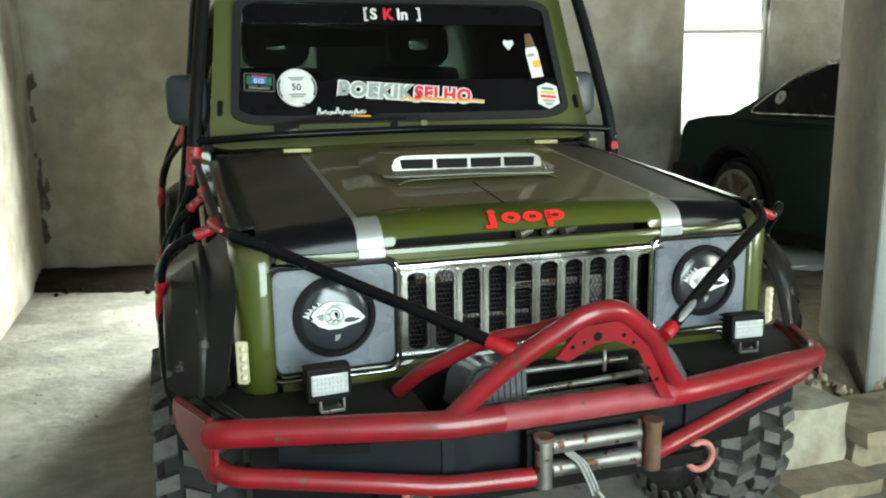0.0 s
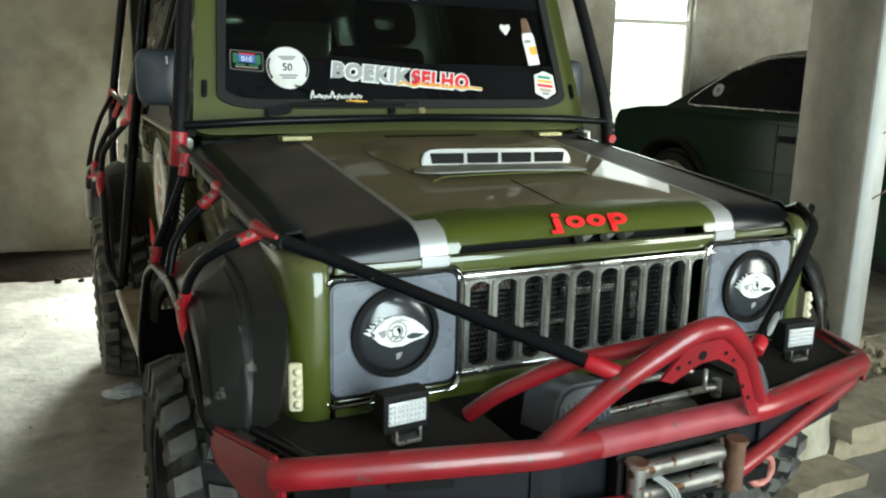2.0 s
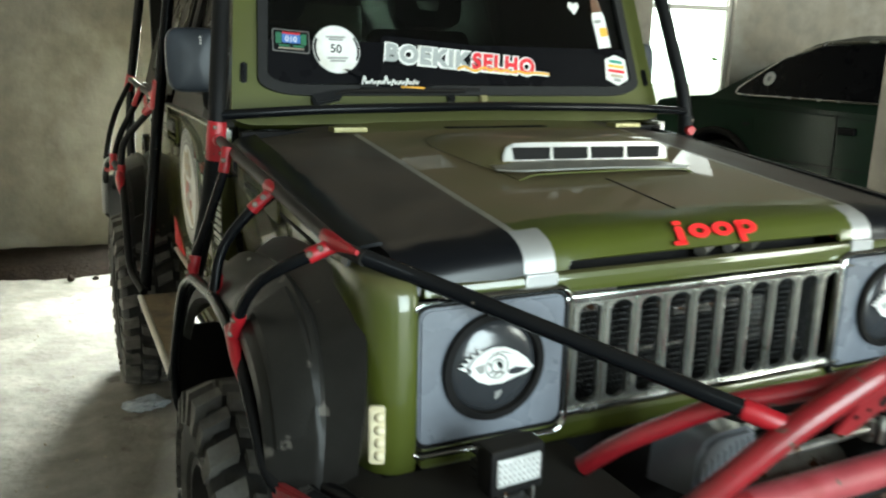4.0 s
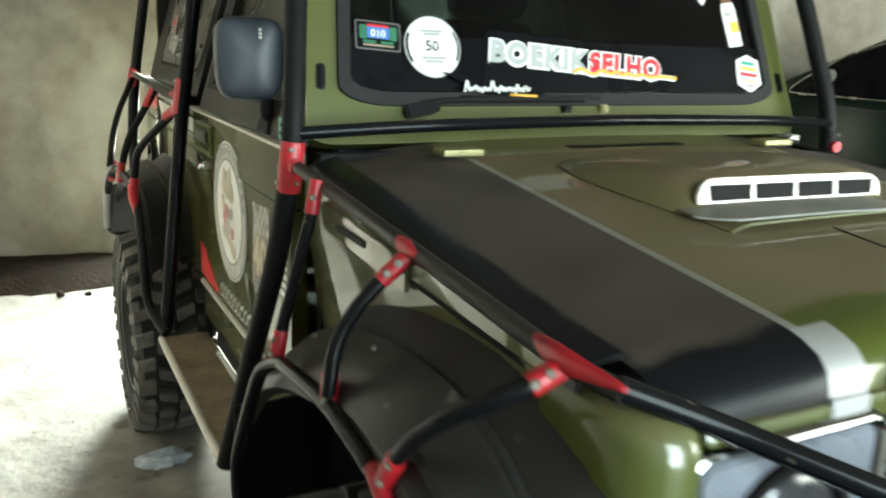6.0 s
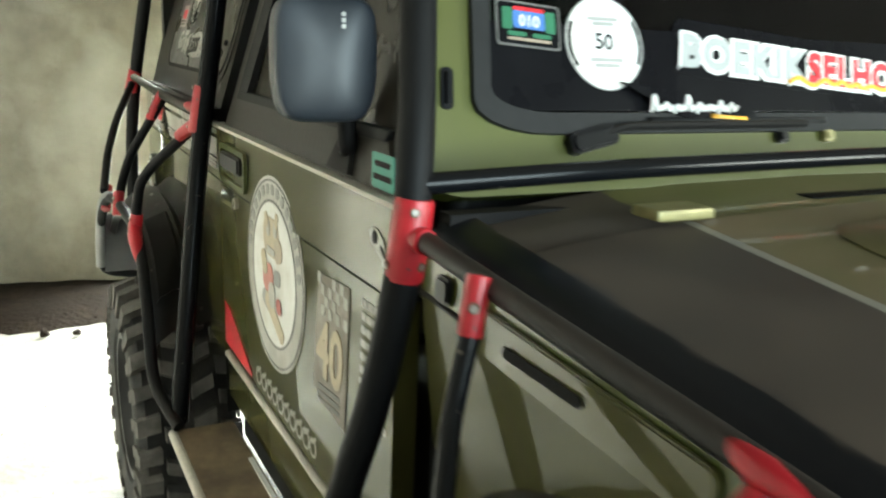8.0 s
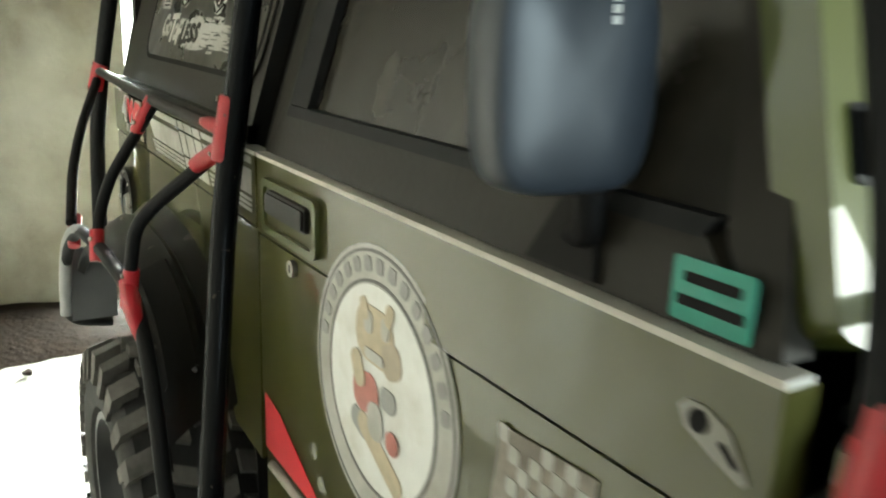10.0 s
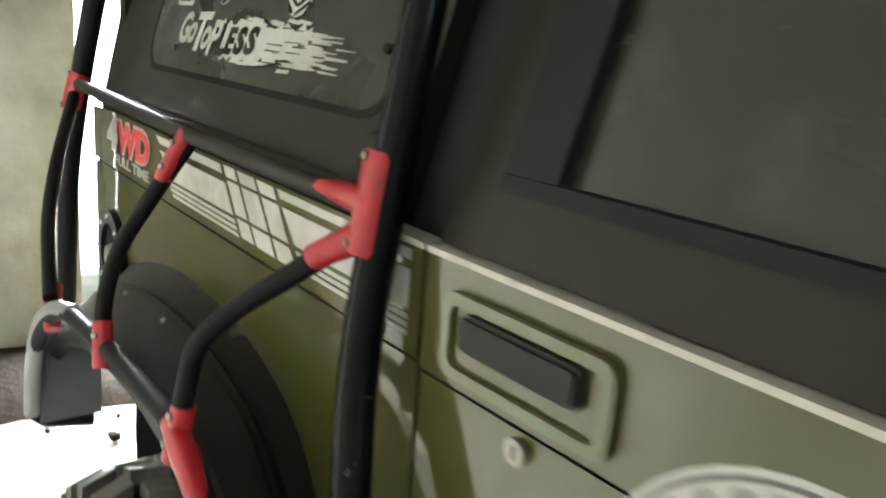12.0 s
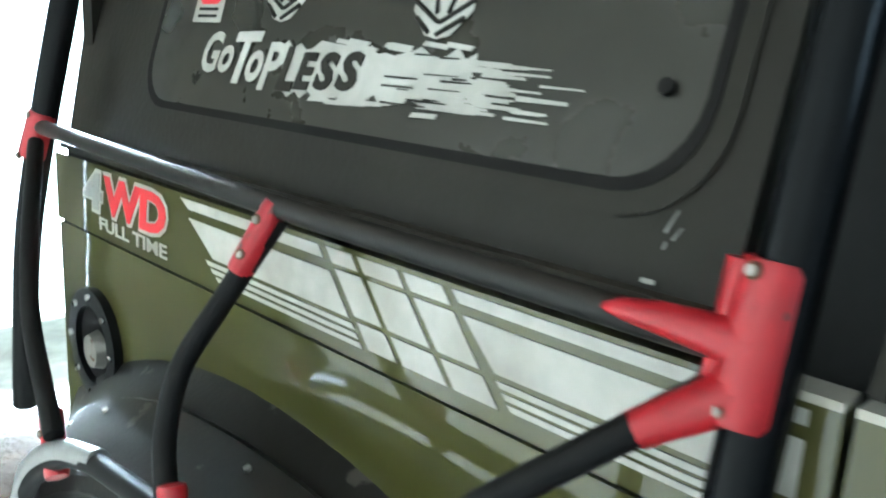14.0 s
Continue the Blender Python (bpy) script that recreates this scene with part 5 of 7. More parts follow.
        for i in range(8):
            for j in range(4):
                if (i + j) % 2 == 0 and rng.random() > 0.12:
                    part("decal_check", prism(rounded(0.017, 0.018, 0.004), 0.0006, m @ Matrix.Translation((-0.054 + 0.0165 * i, 0.104 - 0.017 * j + 0.0008 * i, 0.0004))), worn_white, d)
        lettering("decal_number", "40", 0.1, faded_tan, d, m @ Matrix.Translation((-0.066, -0.06, 0.0006)), 0.03, 0.05, 0.12)
        for j in range(3):
            part("decal_bar", prism(rounded(0.1, 0.008, 0.003), 0.0006, m @ Matrix.Translation((-0.01, -0.075 - 0.012 * j, 0.0004)) @ pose(0, 0, 0, 0, 0, 6)), dark_print, d)
        m = side_pose(s, 1.11, 0.955, side_x(1.1) + 0.0018)
        for j in range(9):
            x = -0.042
            while x < 0.034 + 0.006 * (j % 3):
                w = rng.uniform(0.007, 0.02)
                part("decal_bar", prism(rounded(w, 0.012, 0.003), 0.0006, m @ Matrix.Translation((x + w / 2 - 0.001 * j, 0.095 - 0.02 * j, -0.0004))), worn_white, d)
                x += w + 0.003
        m = side_pose(s, 1.122, 1.236, upper_x(1.236, 1.122) + 0.006)
        part("green_sticker", prism(rounded(0.072, 0.048, 0.004), 0.0012, m), green_vinyl, d, "small green sticker")
        for y, w in ((0.01, 0.05), (-0.008, 0.06)):
            part("sticker_bar", prism(rounded(w, 0.008, 0.002), 0.0008, m @ Matrix.Translation((0, y, 0.001))), dull_black, d)
        side_sheet(s, [(2.0, 0.70), (2.0, 0.80), (1.93, 0.79), (1.76, 0.71), (1.76, 0.70)], 0.001, "red_sticker", red_vinyl, d, out=0.0025)
        part("door_step_line", rod((-0.735, 1.05, 0.684), (-0.735, 1.96, 0.684), 0.008, 8), mould_grey, d)
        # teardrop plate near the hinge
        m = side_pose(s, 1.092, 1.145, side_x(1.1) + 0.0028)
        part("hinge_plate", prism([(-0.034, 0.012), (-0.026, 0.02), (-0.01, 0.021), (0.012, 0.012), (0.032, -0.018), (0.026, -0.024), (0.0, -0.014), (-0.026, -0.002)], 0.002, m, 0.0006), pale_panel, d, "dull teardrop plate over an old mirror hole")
        part("plate_hole", prism(disc_shape(0.009, 14), 0.001, m @ Matrix.Translation((-0.014, 0.008, 0.002))), dull_black, d)
        part("plate_hole", prism(rounded(0.02, 0.005, 0.002), 0.001, m @ Matrix.Translation((0.014, -0.006, 0.002)) @ pose(0, 0, 0, 0, 0, -40)), dull_black, d)
    return d


for s in (-1, 1):
    door(s)

QUARTER = [(2.03, 0.66), (2.03, 1.078), (3.385, 1.075), (3.385, 0.70), (3.2, 0.72), (3.05, 0.845), (2.87, 0.91), (2.68, 0.935), (2.48, 0.915), (2.36, 0.865), (2.28, 0.8), (2.19, 0.66)]
for s in (-1, 1):
    quarter = side_sheet(s, QUARTER, 0.03, "rear_quarter", olive_side, jeep, "olive rear quarter with white stripe decals")
    side_sheet(s, [(2.03, 1.084), (2.03, 1.2), (3.385, 1.2), (3.385, 1.081)], 0.03, "rear_quarter_upper", olive_side, quarter, out=0.003)
    side_sheet(s, [(2.03, 1.075), (2.03, 1.085), (3.385, 1.082), (3.385, 1.072)], 0.02, "quarter_groove", dull_black, quarter, out=-0.005)
    side_sheet(s, [(1.96, 0.66), (2.022, 0.80), (2.03, 0.80), (2.03, 0.55), (1.0, 0.55), (1.0, 0.67), (1.045, 0.67), (1.95, 0.67)], 0.03, "sill", olive_side, quarter, out=-0.01)
    side_sheet(s, [(2.03, 1.2), (2.03, 1.2065), (2.11, 1.2065), (2.11, 1.2)], 0.03, "waist_moulding", mould_grey, quarter, out=0.004)
    part("rear_arch", skin([[(s * x, 2.6 + 0.47 * math.cos(a), 0.52 + 0.4 * math.sin(a)) for x in (0.7, 0.4)] for a in [radians(-10 + 10 * k) for k in range(21)]], 0.006), dull_black, quarter)
    if s > 0:
        continue
    # white stripe decals
    def slanted(y0, y1, z0, z1):
        """A decal piece between two heights whose ends lean as the stripes do."""
        return [(y0 - 0.84 * (1.195 - z1), z1), (y0 - 0.84 * (1.195 - z0), z0), (y1 - 0.84 * (1.195 - z0), z0), (y1 - 0.84 * (1.195 - z1), z1)]

    pieces = [[(2.908, 1.194), (2.884, 1.181), (2.575, 1.181), (2.586, 1.194)], [(2.884, 1.169), (2.818, 1.126), (2.527, 1.126), (2.563, 1.169)],
              [(2.376, 1.195), (2.366, 1.184), (2.05, 1.184), (2.05, 1.195)], [(2.36, 1.174), (2.317, 1.132), (2.05, 1.132), (2.05, 1.174)]]
    for y0, y1 in ((2.572, 2.527), (2.517, 2.455), (2.445, 2.39)):
        pieces += [slanted(y0, y1, 1.179, 1.195), slanted(y0, y1, 1.13, 1.174), slanted(y0, y1, 1.1, 1.125)]
    for k in range(3):
        z = 1.121 - 0.0088 * k
        pieces += [[(2.838 - 0.013 * k, z), (2.831 - 0.013 * k, z - 0.0055), (2.517 - 0.0074 * k, z - 0.0055), (2.522 - 0.0074 * k, z)],
                   [(2.315 - 0.0074 * k, z + 0.005), (2.31 - 0.0074 * k, z - 0.0005), (2.05, z - 0.0005), (2.05, z + 0.005)]]
    for outline in pieces:
        side_sheet(s, outline, 0.001, "stripe_decal", worn_white, quarter, out=0.0044)
    for words, height, y, z, mat, w in (("4", 0.062, 3.25, 1.126, grey_vinyl, 0.075), ("WD", 0.062, 3.163, 1.126, red_vinyl, 0.215)):
        m = side_pose(s, y, z, side_x(y) + 0.0056, 0.0)
        lettering("decal_letters", words, height, mat, quarter, m, 0.04, 0.1, w, label="bold drive lettering")
        lettering("decal_outline", words, height + 0.012, worn_white, quarter, side_pose(s, y + 0.006, z - 0.006, side_x(y) + 0.0048), 0.085, 0.1, w + 0.012, 0.0006)
    lettering("decal_letters", "FULL TIME", 0.021, worn_white, quarter, side_pose(s, 3.188, 1.096, side_x(3.19) + 0.0052), 0.02, 0.0, 0.24)
    cap = part("fuel_filler", ring_shape(0.098, 0.03, 0.016, side_pose(s, 3.225, 0.888, side_x(3.2) - 0.002), 36), plastic, quarter, "black bolted fuel filler ring")
    part("fuel_cup", prism(disc_shape(0.07), 0.004, side_pose(s, 3.225, 0.888, side_x(3.2) - 0.001)), dull_black, quarter)
    part("fuel_cap", rod(side_pose(s, 3.215, 0.88, side_x(3.2)) @ Vector((0, 0, 0)), side_pose(s, 3.215, 0.88, side_x(3.2)) @ Vector((0, 0, 0.02)), 0.035, 20, 0.028), steel, quarter)
    for k in range(8):
        q = side_pose(s, 3.225, 0.888, side_x(3.2)) @ Vector((0.084 * math.cos(k * math.pi / 4), 0.084 * math.sin(k * math.pi / 4), 0.012))
        part("filler_bolt", rod(q, q + Vector((-0.007, 0, 0)), 0.006, 8), chrome, cap)

# hard top
for s in (-1, 1):
    top = upper_sheet(s, [(2.125, 1.2), (2.125, 1.78), (3.43, 1.78), (3.43, 1.45), (3.37, 1.2)], 0.04, "hardtop_side", top_black, jeep, "black hard top side with a recessed window")
    upper_sheet(s, [(2.018, 1.2), (2.018, 1.78), (2.126, 1.78), (2.126, 1.2)], 0.01, "door_jamb", rubber, top, "dark recessed door jamb", out=-0.032)

    def win_outline(grow, lo, hi, r=0.07):
        y0, y1 = 2.178 - grow, 3.112 + grow
        lo, hi = lo - grow, hi + grow
        w, h = y1 - y0, hi - lo
        return [(x + (y0 + y1) / 2, z + (lo + hi) / 2) for x, z in rounded(w, h, r + grow * 0.5, 6)]

    def frame_sheet(name, g0, g1, thick, out, mat):
        bm = opened(win_outline(g0, 1.312, 1.70), win_outline(g1, 1.312, 1.70), thick, axes((0, 0, 0), (0, 1, 0), (0, 0, 1)))
        for v in bm.verts:
            v.co.x = s * (upper_x(v.co.z, v.co.y) + v.co.x + out)
        return part(name, bm, mat, top)

    frame_sheet("window_rim", 0.026, 0.0085, 0.0025, -0.001, top_black)
    frame_sheet("window_rim", 0.0085, -0.002, 0.0042, -0.001, dull_black)
    upper_sheet(s, win_outline(0.0, 1.312, 1.70), 0.002, "quarter_window", panel_film if s < 0 else dark_glass, top, "dark matt side window panel", out=0.0025)
    upper_sheet(s, [(2.125, 1.209), (2.125, 1.236), (3.37, 1.236), (3.37, 1.209)], 0.03, "hardtop_lip", top_black, top, out=0.012)
    if s > 0:
        continue

    def panel_pose(y, z, out=0.0045):
        return axes((-(upper_x(z, y) + out), y, z), (0, -1, 0), (0.3, 0, 1))

    for words, y, z, w, h in (("G", 2.952, 1.36, 0.046, 0.058), ("o", 2.906, 1.362, 0.034, 0.038), ("T", 2.872, 1.35, 0.062, 0.07), ("o", 2.832, 1.354, 0.036, 0.042), ("P", 2.796, 1.346, 0.044, 0.062)):
        lettering("window_letters", words, h, worn_white, top, panel_pose(y, z) @ pose(0, 0, 0, 0, 0, 2), 0.03, 0.22, w, label="white brushed lettering")
    # torn brushed white band with letters cut dark into it
    rng = random.Random(8)
    upper = [(2.765 - 0.0135 * k, 1.404 + rng.uniform(-0.006, 0.006)) for k in range(26)]
    lower = [(2.43 + 0.0135 * k, 1.352 - 0.004 * (k > 10) + rng.uniform(-0.007, 0.005)) for k in range(24)]
    upper_sheet(s, upper + lower, 0.001, "brush_band", worn_white, top, "torn white brush stroke", out=0.0042)
    for words, y, z, w, h in (("L", 2.752, 1.348, 0.034, 0.056), ("E", 2.715, 1.352, 0.036, 0.046), ("S", 2.676, 1.354, 0.038, 0.046), ("S", 2.634, 1.356, 0.04, 0.046)):
        lettering("window_letters", words, h, top_black, top, panel_pose(y, z, 0.0062) @ pose(0, 0, 0, 0, 0, 1), 0.045, 0.2, w)
    for k in range(60):
        y = 2.44 - abs(rng.gauss(0, 0.04))
        z = 1.375 + rng.uniform(-0.027, 0.024)
        w, h = rng.uniform(0.02, 0.06), rng.uniform(0.002, 0.0055)
        part("brush_streak", prism([(-w / 2, -h / 2), (w / 2, -h * 0.3), (w / 2, h * 0.3), (-w / 2, h / 2)], 0.001, panel_pose(y, z, 0.0044) @ pose(0, 0, 0, 0, 0, -1)), worn_white, top)
    for k in range(16):
        y, z = rng.uniform(2.42, 2.53), 1.375 + rng.uniform(-0.027, 0.027)
        w, h = rng.uniform(0.015, 0.05), rng.uniform(0.0012, 0.0026)
        part("brush_gap", prism([(-w / 2, -h / 2), (w / 2, -h * 0.3), (w / 2, h * 0.3), (-w / 2, h / 2)], 0.0008, panel_pose(y, z, 0.0062)), top_black, top)
    for k in range(26):
        y = rng.uniform(2.45, 2.70)
        z = (1.407, 1.347)[k % 2] + rng.uniform(-0.006, 0.006)
        part("brush_streak", prism([(-0.02, -0.002), (0.016, -0.003), (0.02, 0.002), (-0.016, 0.003)], 0.001, panel_pose(y, z, 0.0044) @ pose(0, 0, 0, 0, 0, 3 if k % 2 else -4)), worn_white, top)
    for y, z in ((2.78, 1.431), (2.49, 1.417)):
        m = panel_pose(y, z)
        part("window_emblem", prism([(-0.04, 0.1), (0.04, 0.1), (0.042, 0.03), (0.018, 0.004), (0.0, 0.0), (-0.018, 0.004), (-0.042, 0.03)], 0.001, m), worn_white, top, "plain white window emblem")
        for pts in ([(-0.042, 0.04), (0.0, 0.016), (0.042, 0.04)], [(-0.034, 0.022), (-0.012, 0.006)], [(0.034, 0.022), (0.0, 0.004)], [(-0.02, 0.075), (-0.006, 0.026)], [(0.024, 0.075), (0.01, 0.026)]):
            part("emblem_stroke", tube([m @ Vector((x, y2, 0.0015)) for x, y2 in pts], 0.0028, 6, 0.006), top_black, top)
    m = panel_pose(2.97, 1.462)
    part("small_sticker", prism(rounded(0.075, 0.07, 0.002), 0.001, m), worn_white, top, "small white sticker")
    part("sticker_bar", prism(rounded(0.055, 0.03, 0.012), 0.0008, m @ Matrix.Translation((0, 0.006, 0.001))), red_vinyl, top)
    for z in (-0.016, -0.026):
        part("sticker_bar", prism(rounded(0.05, 0.004, 0.001), 0.0008, m @ Matrix.Translation((0, z, 0.001))), dull_black, top)
    part("window_bolt", rod(panel_pose(2.214, 1.387) @ Vector((0, 0, 0)), panel_pose(2.214, 1.387) @ Vector((0, 0, 0.006)), 0.007, 12), dull_black, top)
    for y, z, w, a in ((2.183, 1.289, 0.02, 70), (2.176, 1.281, 0.012, 62), (2.184, 1.271, 0.006, 80)):
        part("scratch", prism([(-w / 2, -0.0008), (w / 2, -0.0003), (w / 2, 0.0005), (-w / 2, 0.001)], 0.0006, panel_pose(y, z, 0.0005) @ pose(0, 0, 0, 0, 0, a)), decal_grey, top)
    part("tape_scrap", prism(rounded(0.012, 0.004, 0.0015), 0.0008, panel_pose(2.19, 1.243, 0.001)), worn_white, top)

roof = part("roof", block((-0.60, 1.2, 1.765), (0.60, 3.42, 1.80), 0.03, 3), top_black, jeep, "black roof")
back = part("tailgate", block((-0.66, 3.375, 0.66), (0.66, 3.405, 1.205), 0.01), olive, jeep, "olive tailgate")
part("tailgate_pillar", block((-0.62, 3.37, 1.205), (-0.5, 3.41, 1.78)), top_black, back)
part("tailgate_pillar", block((0.5, 3.37, 1.205), (0.62, 3.41, 1.78)), top_black, back)
part("tailgate_header", block((-0.5, 3.37, 1.66), (0.5, 3.41, 1.78)), top_black, back)
part("rear_glass", block((-0.5, 3.385, 1.205), (0.5, 3.389, 1.66)), dark_glass, back)
part("underbody", block((-0.69, 1.02, 0.45), (0.69, 2.0, 0.62)), dull_black, jeep)
part("underbody", block((-0.5, 2.0, 0.45), (0.5, 3.37, 0.66)), dull_black, jeep)
part("chassis_rail", block((-0.42, -0.1, 0.45), (-0.34, 3.2, 0.56), 0.01), dull_black, jeep)
part("chassis_rail", block((0.34, -0.1, 0.45), (0.42, 3.2, 0.56), 0.01), dull_black, jeep)
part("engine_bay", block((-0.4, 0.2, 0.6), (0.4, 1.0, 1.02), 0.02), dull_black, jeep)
part("bulkhead", block((-0.68, 1.0, 0.6), (0.68, 1.03, 1.2)), dull_black, jeep)

# cabin inside
part("dashboard", block((-0.62, 1.12, 1.02), (0.62, 1.36, 1.25), 0.03, 3), plastic, jeep)
wheel_m = axes((-0.34, 1.5, 1.22), (1, 0, 0), (0, 0.55, 1))
bm = tube([wheel_m @ Vector((0.175 * math.cos(a), 0.175 * math.sin(a), 0)) for a in [2 * math.pi * k / 28 for k in range(29)]], 0.014, 8, 0.0)
steering = part("steering_wheel", bm, plastic, jeep)
for a in (90, 210, 330):
    part("spoke", rod(wheel_m @ Vector((0, 0, 0)), wheel_m @ Vector((0.17 * math.cos(radians(a)), 0.17 * math.sin(radians(a)), 0)), 0.012, 8), plastic, steering)
part("steering_column", rod((-0.34, 1.5, 1.22), (-0.34, 1.3, 1.1), 0.03, 12), plastic, steering)
for x in (-0.34, 0.34):
    seat = part("seat", block((x - 0.23, 1.72, 0.75), (x + 0.23, 2.15, 0.95), 0.05, 3), seat_cloth, jeep)
    bm = boxed((0.46, 0.12, 0.62), 0.05, Matrix.Translation((x, 2.16, 1.2)) @ pose(0, 0, 0, -12, 0, 0), 3)
    part("seat_back", bm, seat_cloth, seat)
    part("headrest", opened(rounded(0.30, 0.19, 0.06), rounded(0.1, 0.06, 0.025), 0.07, axes((x, 2.18, 1.6), (1, 0, 0), (0, 0.2, 1))), seat_cloth, seat)

# door mirrors
def door_mirror(s):
    m = axes((s * 0.754, 1.25, 1.376), (1, s * 0.12, 0), (0, 0.04, 1))
    edge = []
    for k in range(56):
        a = 2 * math.pi * k / 56
        c, d = math.cos(a), math.sin(a)
        q = (abs(c) ** 4.6 + abs(d) ** 4.6) ** (-1 / 4.6)
        x, y = 0.073 * q * c, 0.087 * q * d
        edge.append(Vector((x * (1.0 if y > -0.02 else 1.0 + (y + 0.02) * (1.3 if x * s < 0 else 0.5)), y, 0)))
    bm = bmesh.new()
    rows = [[bm.verts.new(m @ Vector((p.x * k, p.y * k, z))) for p in edge] for k, z in ((0.95, -0.034), (1.0, -0.026), (1.0, 0.0), (0.99, 0.009), (0.965, 0.016), (0.93, 0.0195), (0.895, 0.0205), (0.86, 0.0218), (0.8, 0.0232), (0.7, 0.0252), (0.55, 0.0275), (0.4, 0.0291), (0.25, 0.0301), (0.12, 0.0306), (0.04, 0.0308))]
    for a, b in zip(rows, rows[1:]):
        for i in range(len(edge)):
            bm.faces.new((a[i], a[(i + 1) % len(edge)], b[(i + 1) % len(edge)], b[i]))
    bm.faces.new(rows[0])
    bm.faces.new(rows[-1])
    ob = part("door_mirror", bm, mirror_black, jeep, "black plastic door mirror", 70)
    part("mirror_glass", prism([(p.x * 0.9, p.y * 0.9) for p in edge], 0.003, m @ Matrix.Translation((0, 0, -0.038))), chrome, ob)
    part("mirror_arm", tube([(s * 0.722, 1.252, 1.31), (s * 0.72, 1.25, 1.256), (s * 0.712, 1.262, 1.248), (s * 0.70, 1.3, 1.236)], 0.013, 10, 0.015), dull_black, ob)
    part("mirror_bracket", prism([(0, 0), (0.09, 0), (0.06, 0.075), (0.03, 0.075)], 0.014, axes((s * 0.712, 1.325, 1.212), (0, -1, 0), (s * -0.3, 0, 1))), dull_black, ob)
    for k in range(3):
        part("mirror_mark", prism(rounded(0.006, 0.006, 0.001), 0.0006, m @ Matrix.Translation((0.02 * -s, 0.06 - 0.008 * k, 0.028))), white_vinyl, ob)


for s in (-1, 1):
    door_mirror(s)

# ---- roll cage ----
POST, RAIL, STRUT, SLIM, HOOP = 0.0218, 0.0125, 0.0126, 0.0108, 0.0138


def cage(points, r, mat=None, radius=0.06, name="cage_tube"):
    return part(name, tube(points, r, 14, radius), mat or tube_black, jeep, "black roll cage tube")


def clamp(a, b, r, bolts=(), name="tube_clamp", mat=None):
    """A red sleeve round a tube, with bolt heads."""
    a, b = Vector(a), Vector(b)
    ob = part(name, tube([a, a.lerp(b, 0.06), a.lerp(b, 0.94), b], [r * 0.92, r, r, r * 0.92], 14, 0.0), mat or red_clamp, jeep, "black tube clamp" if mat is tube_worn else "red painted tube clamp")
    for t, out in bolts:
        p, out = a.lerp(b, t), Vector(out).normalized()
        part("bolt", rod(p + out * r * 0.8, p + out * (r + 0.0035), 0.0038, 8), steel, ob)
        part("washer", rod(p + out * r * 0.8, p + out * (r + 0.001), 0.006, 12), rust, ob)
    return ob


def mirrored(pts, s):
    return [(-s * x, y, z) for x, y, z in pts]


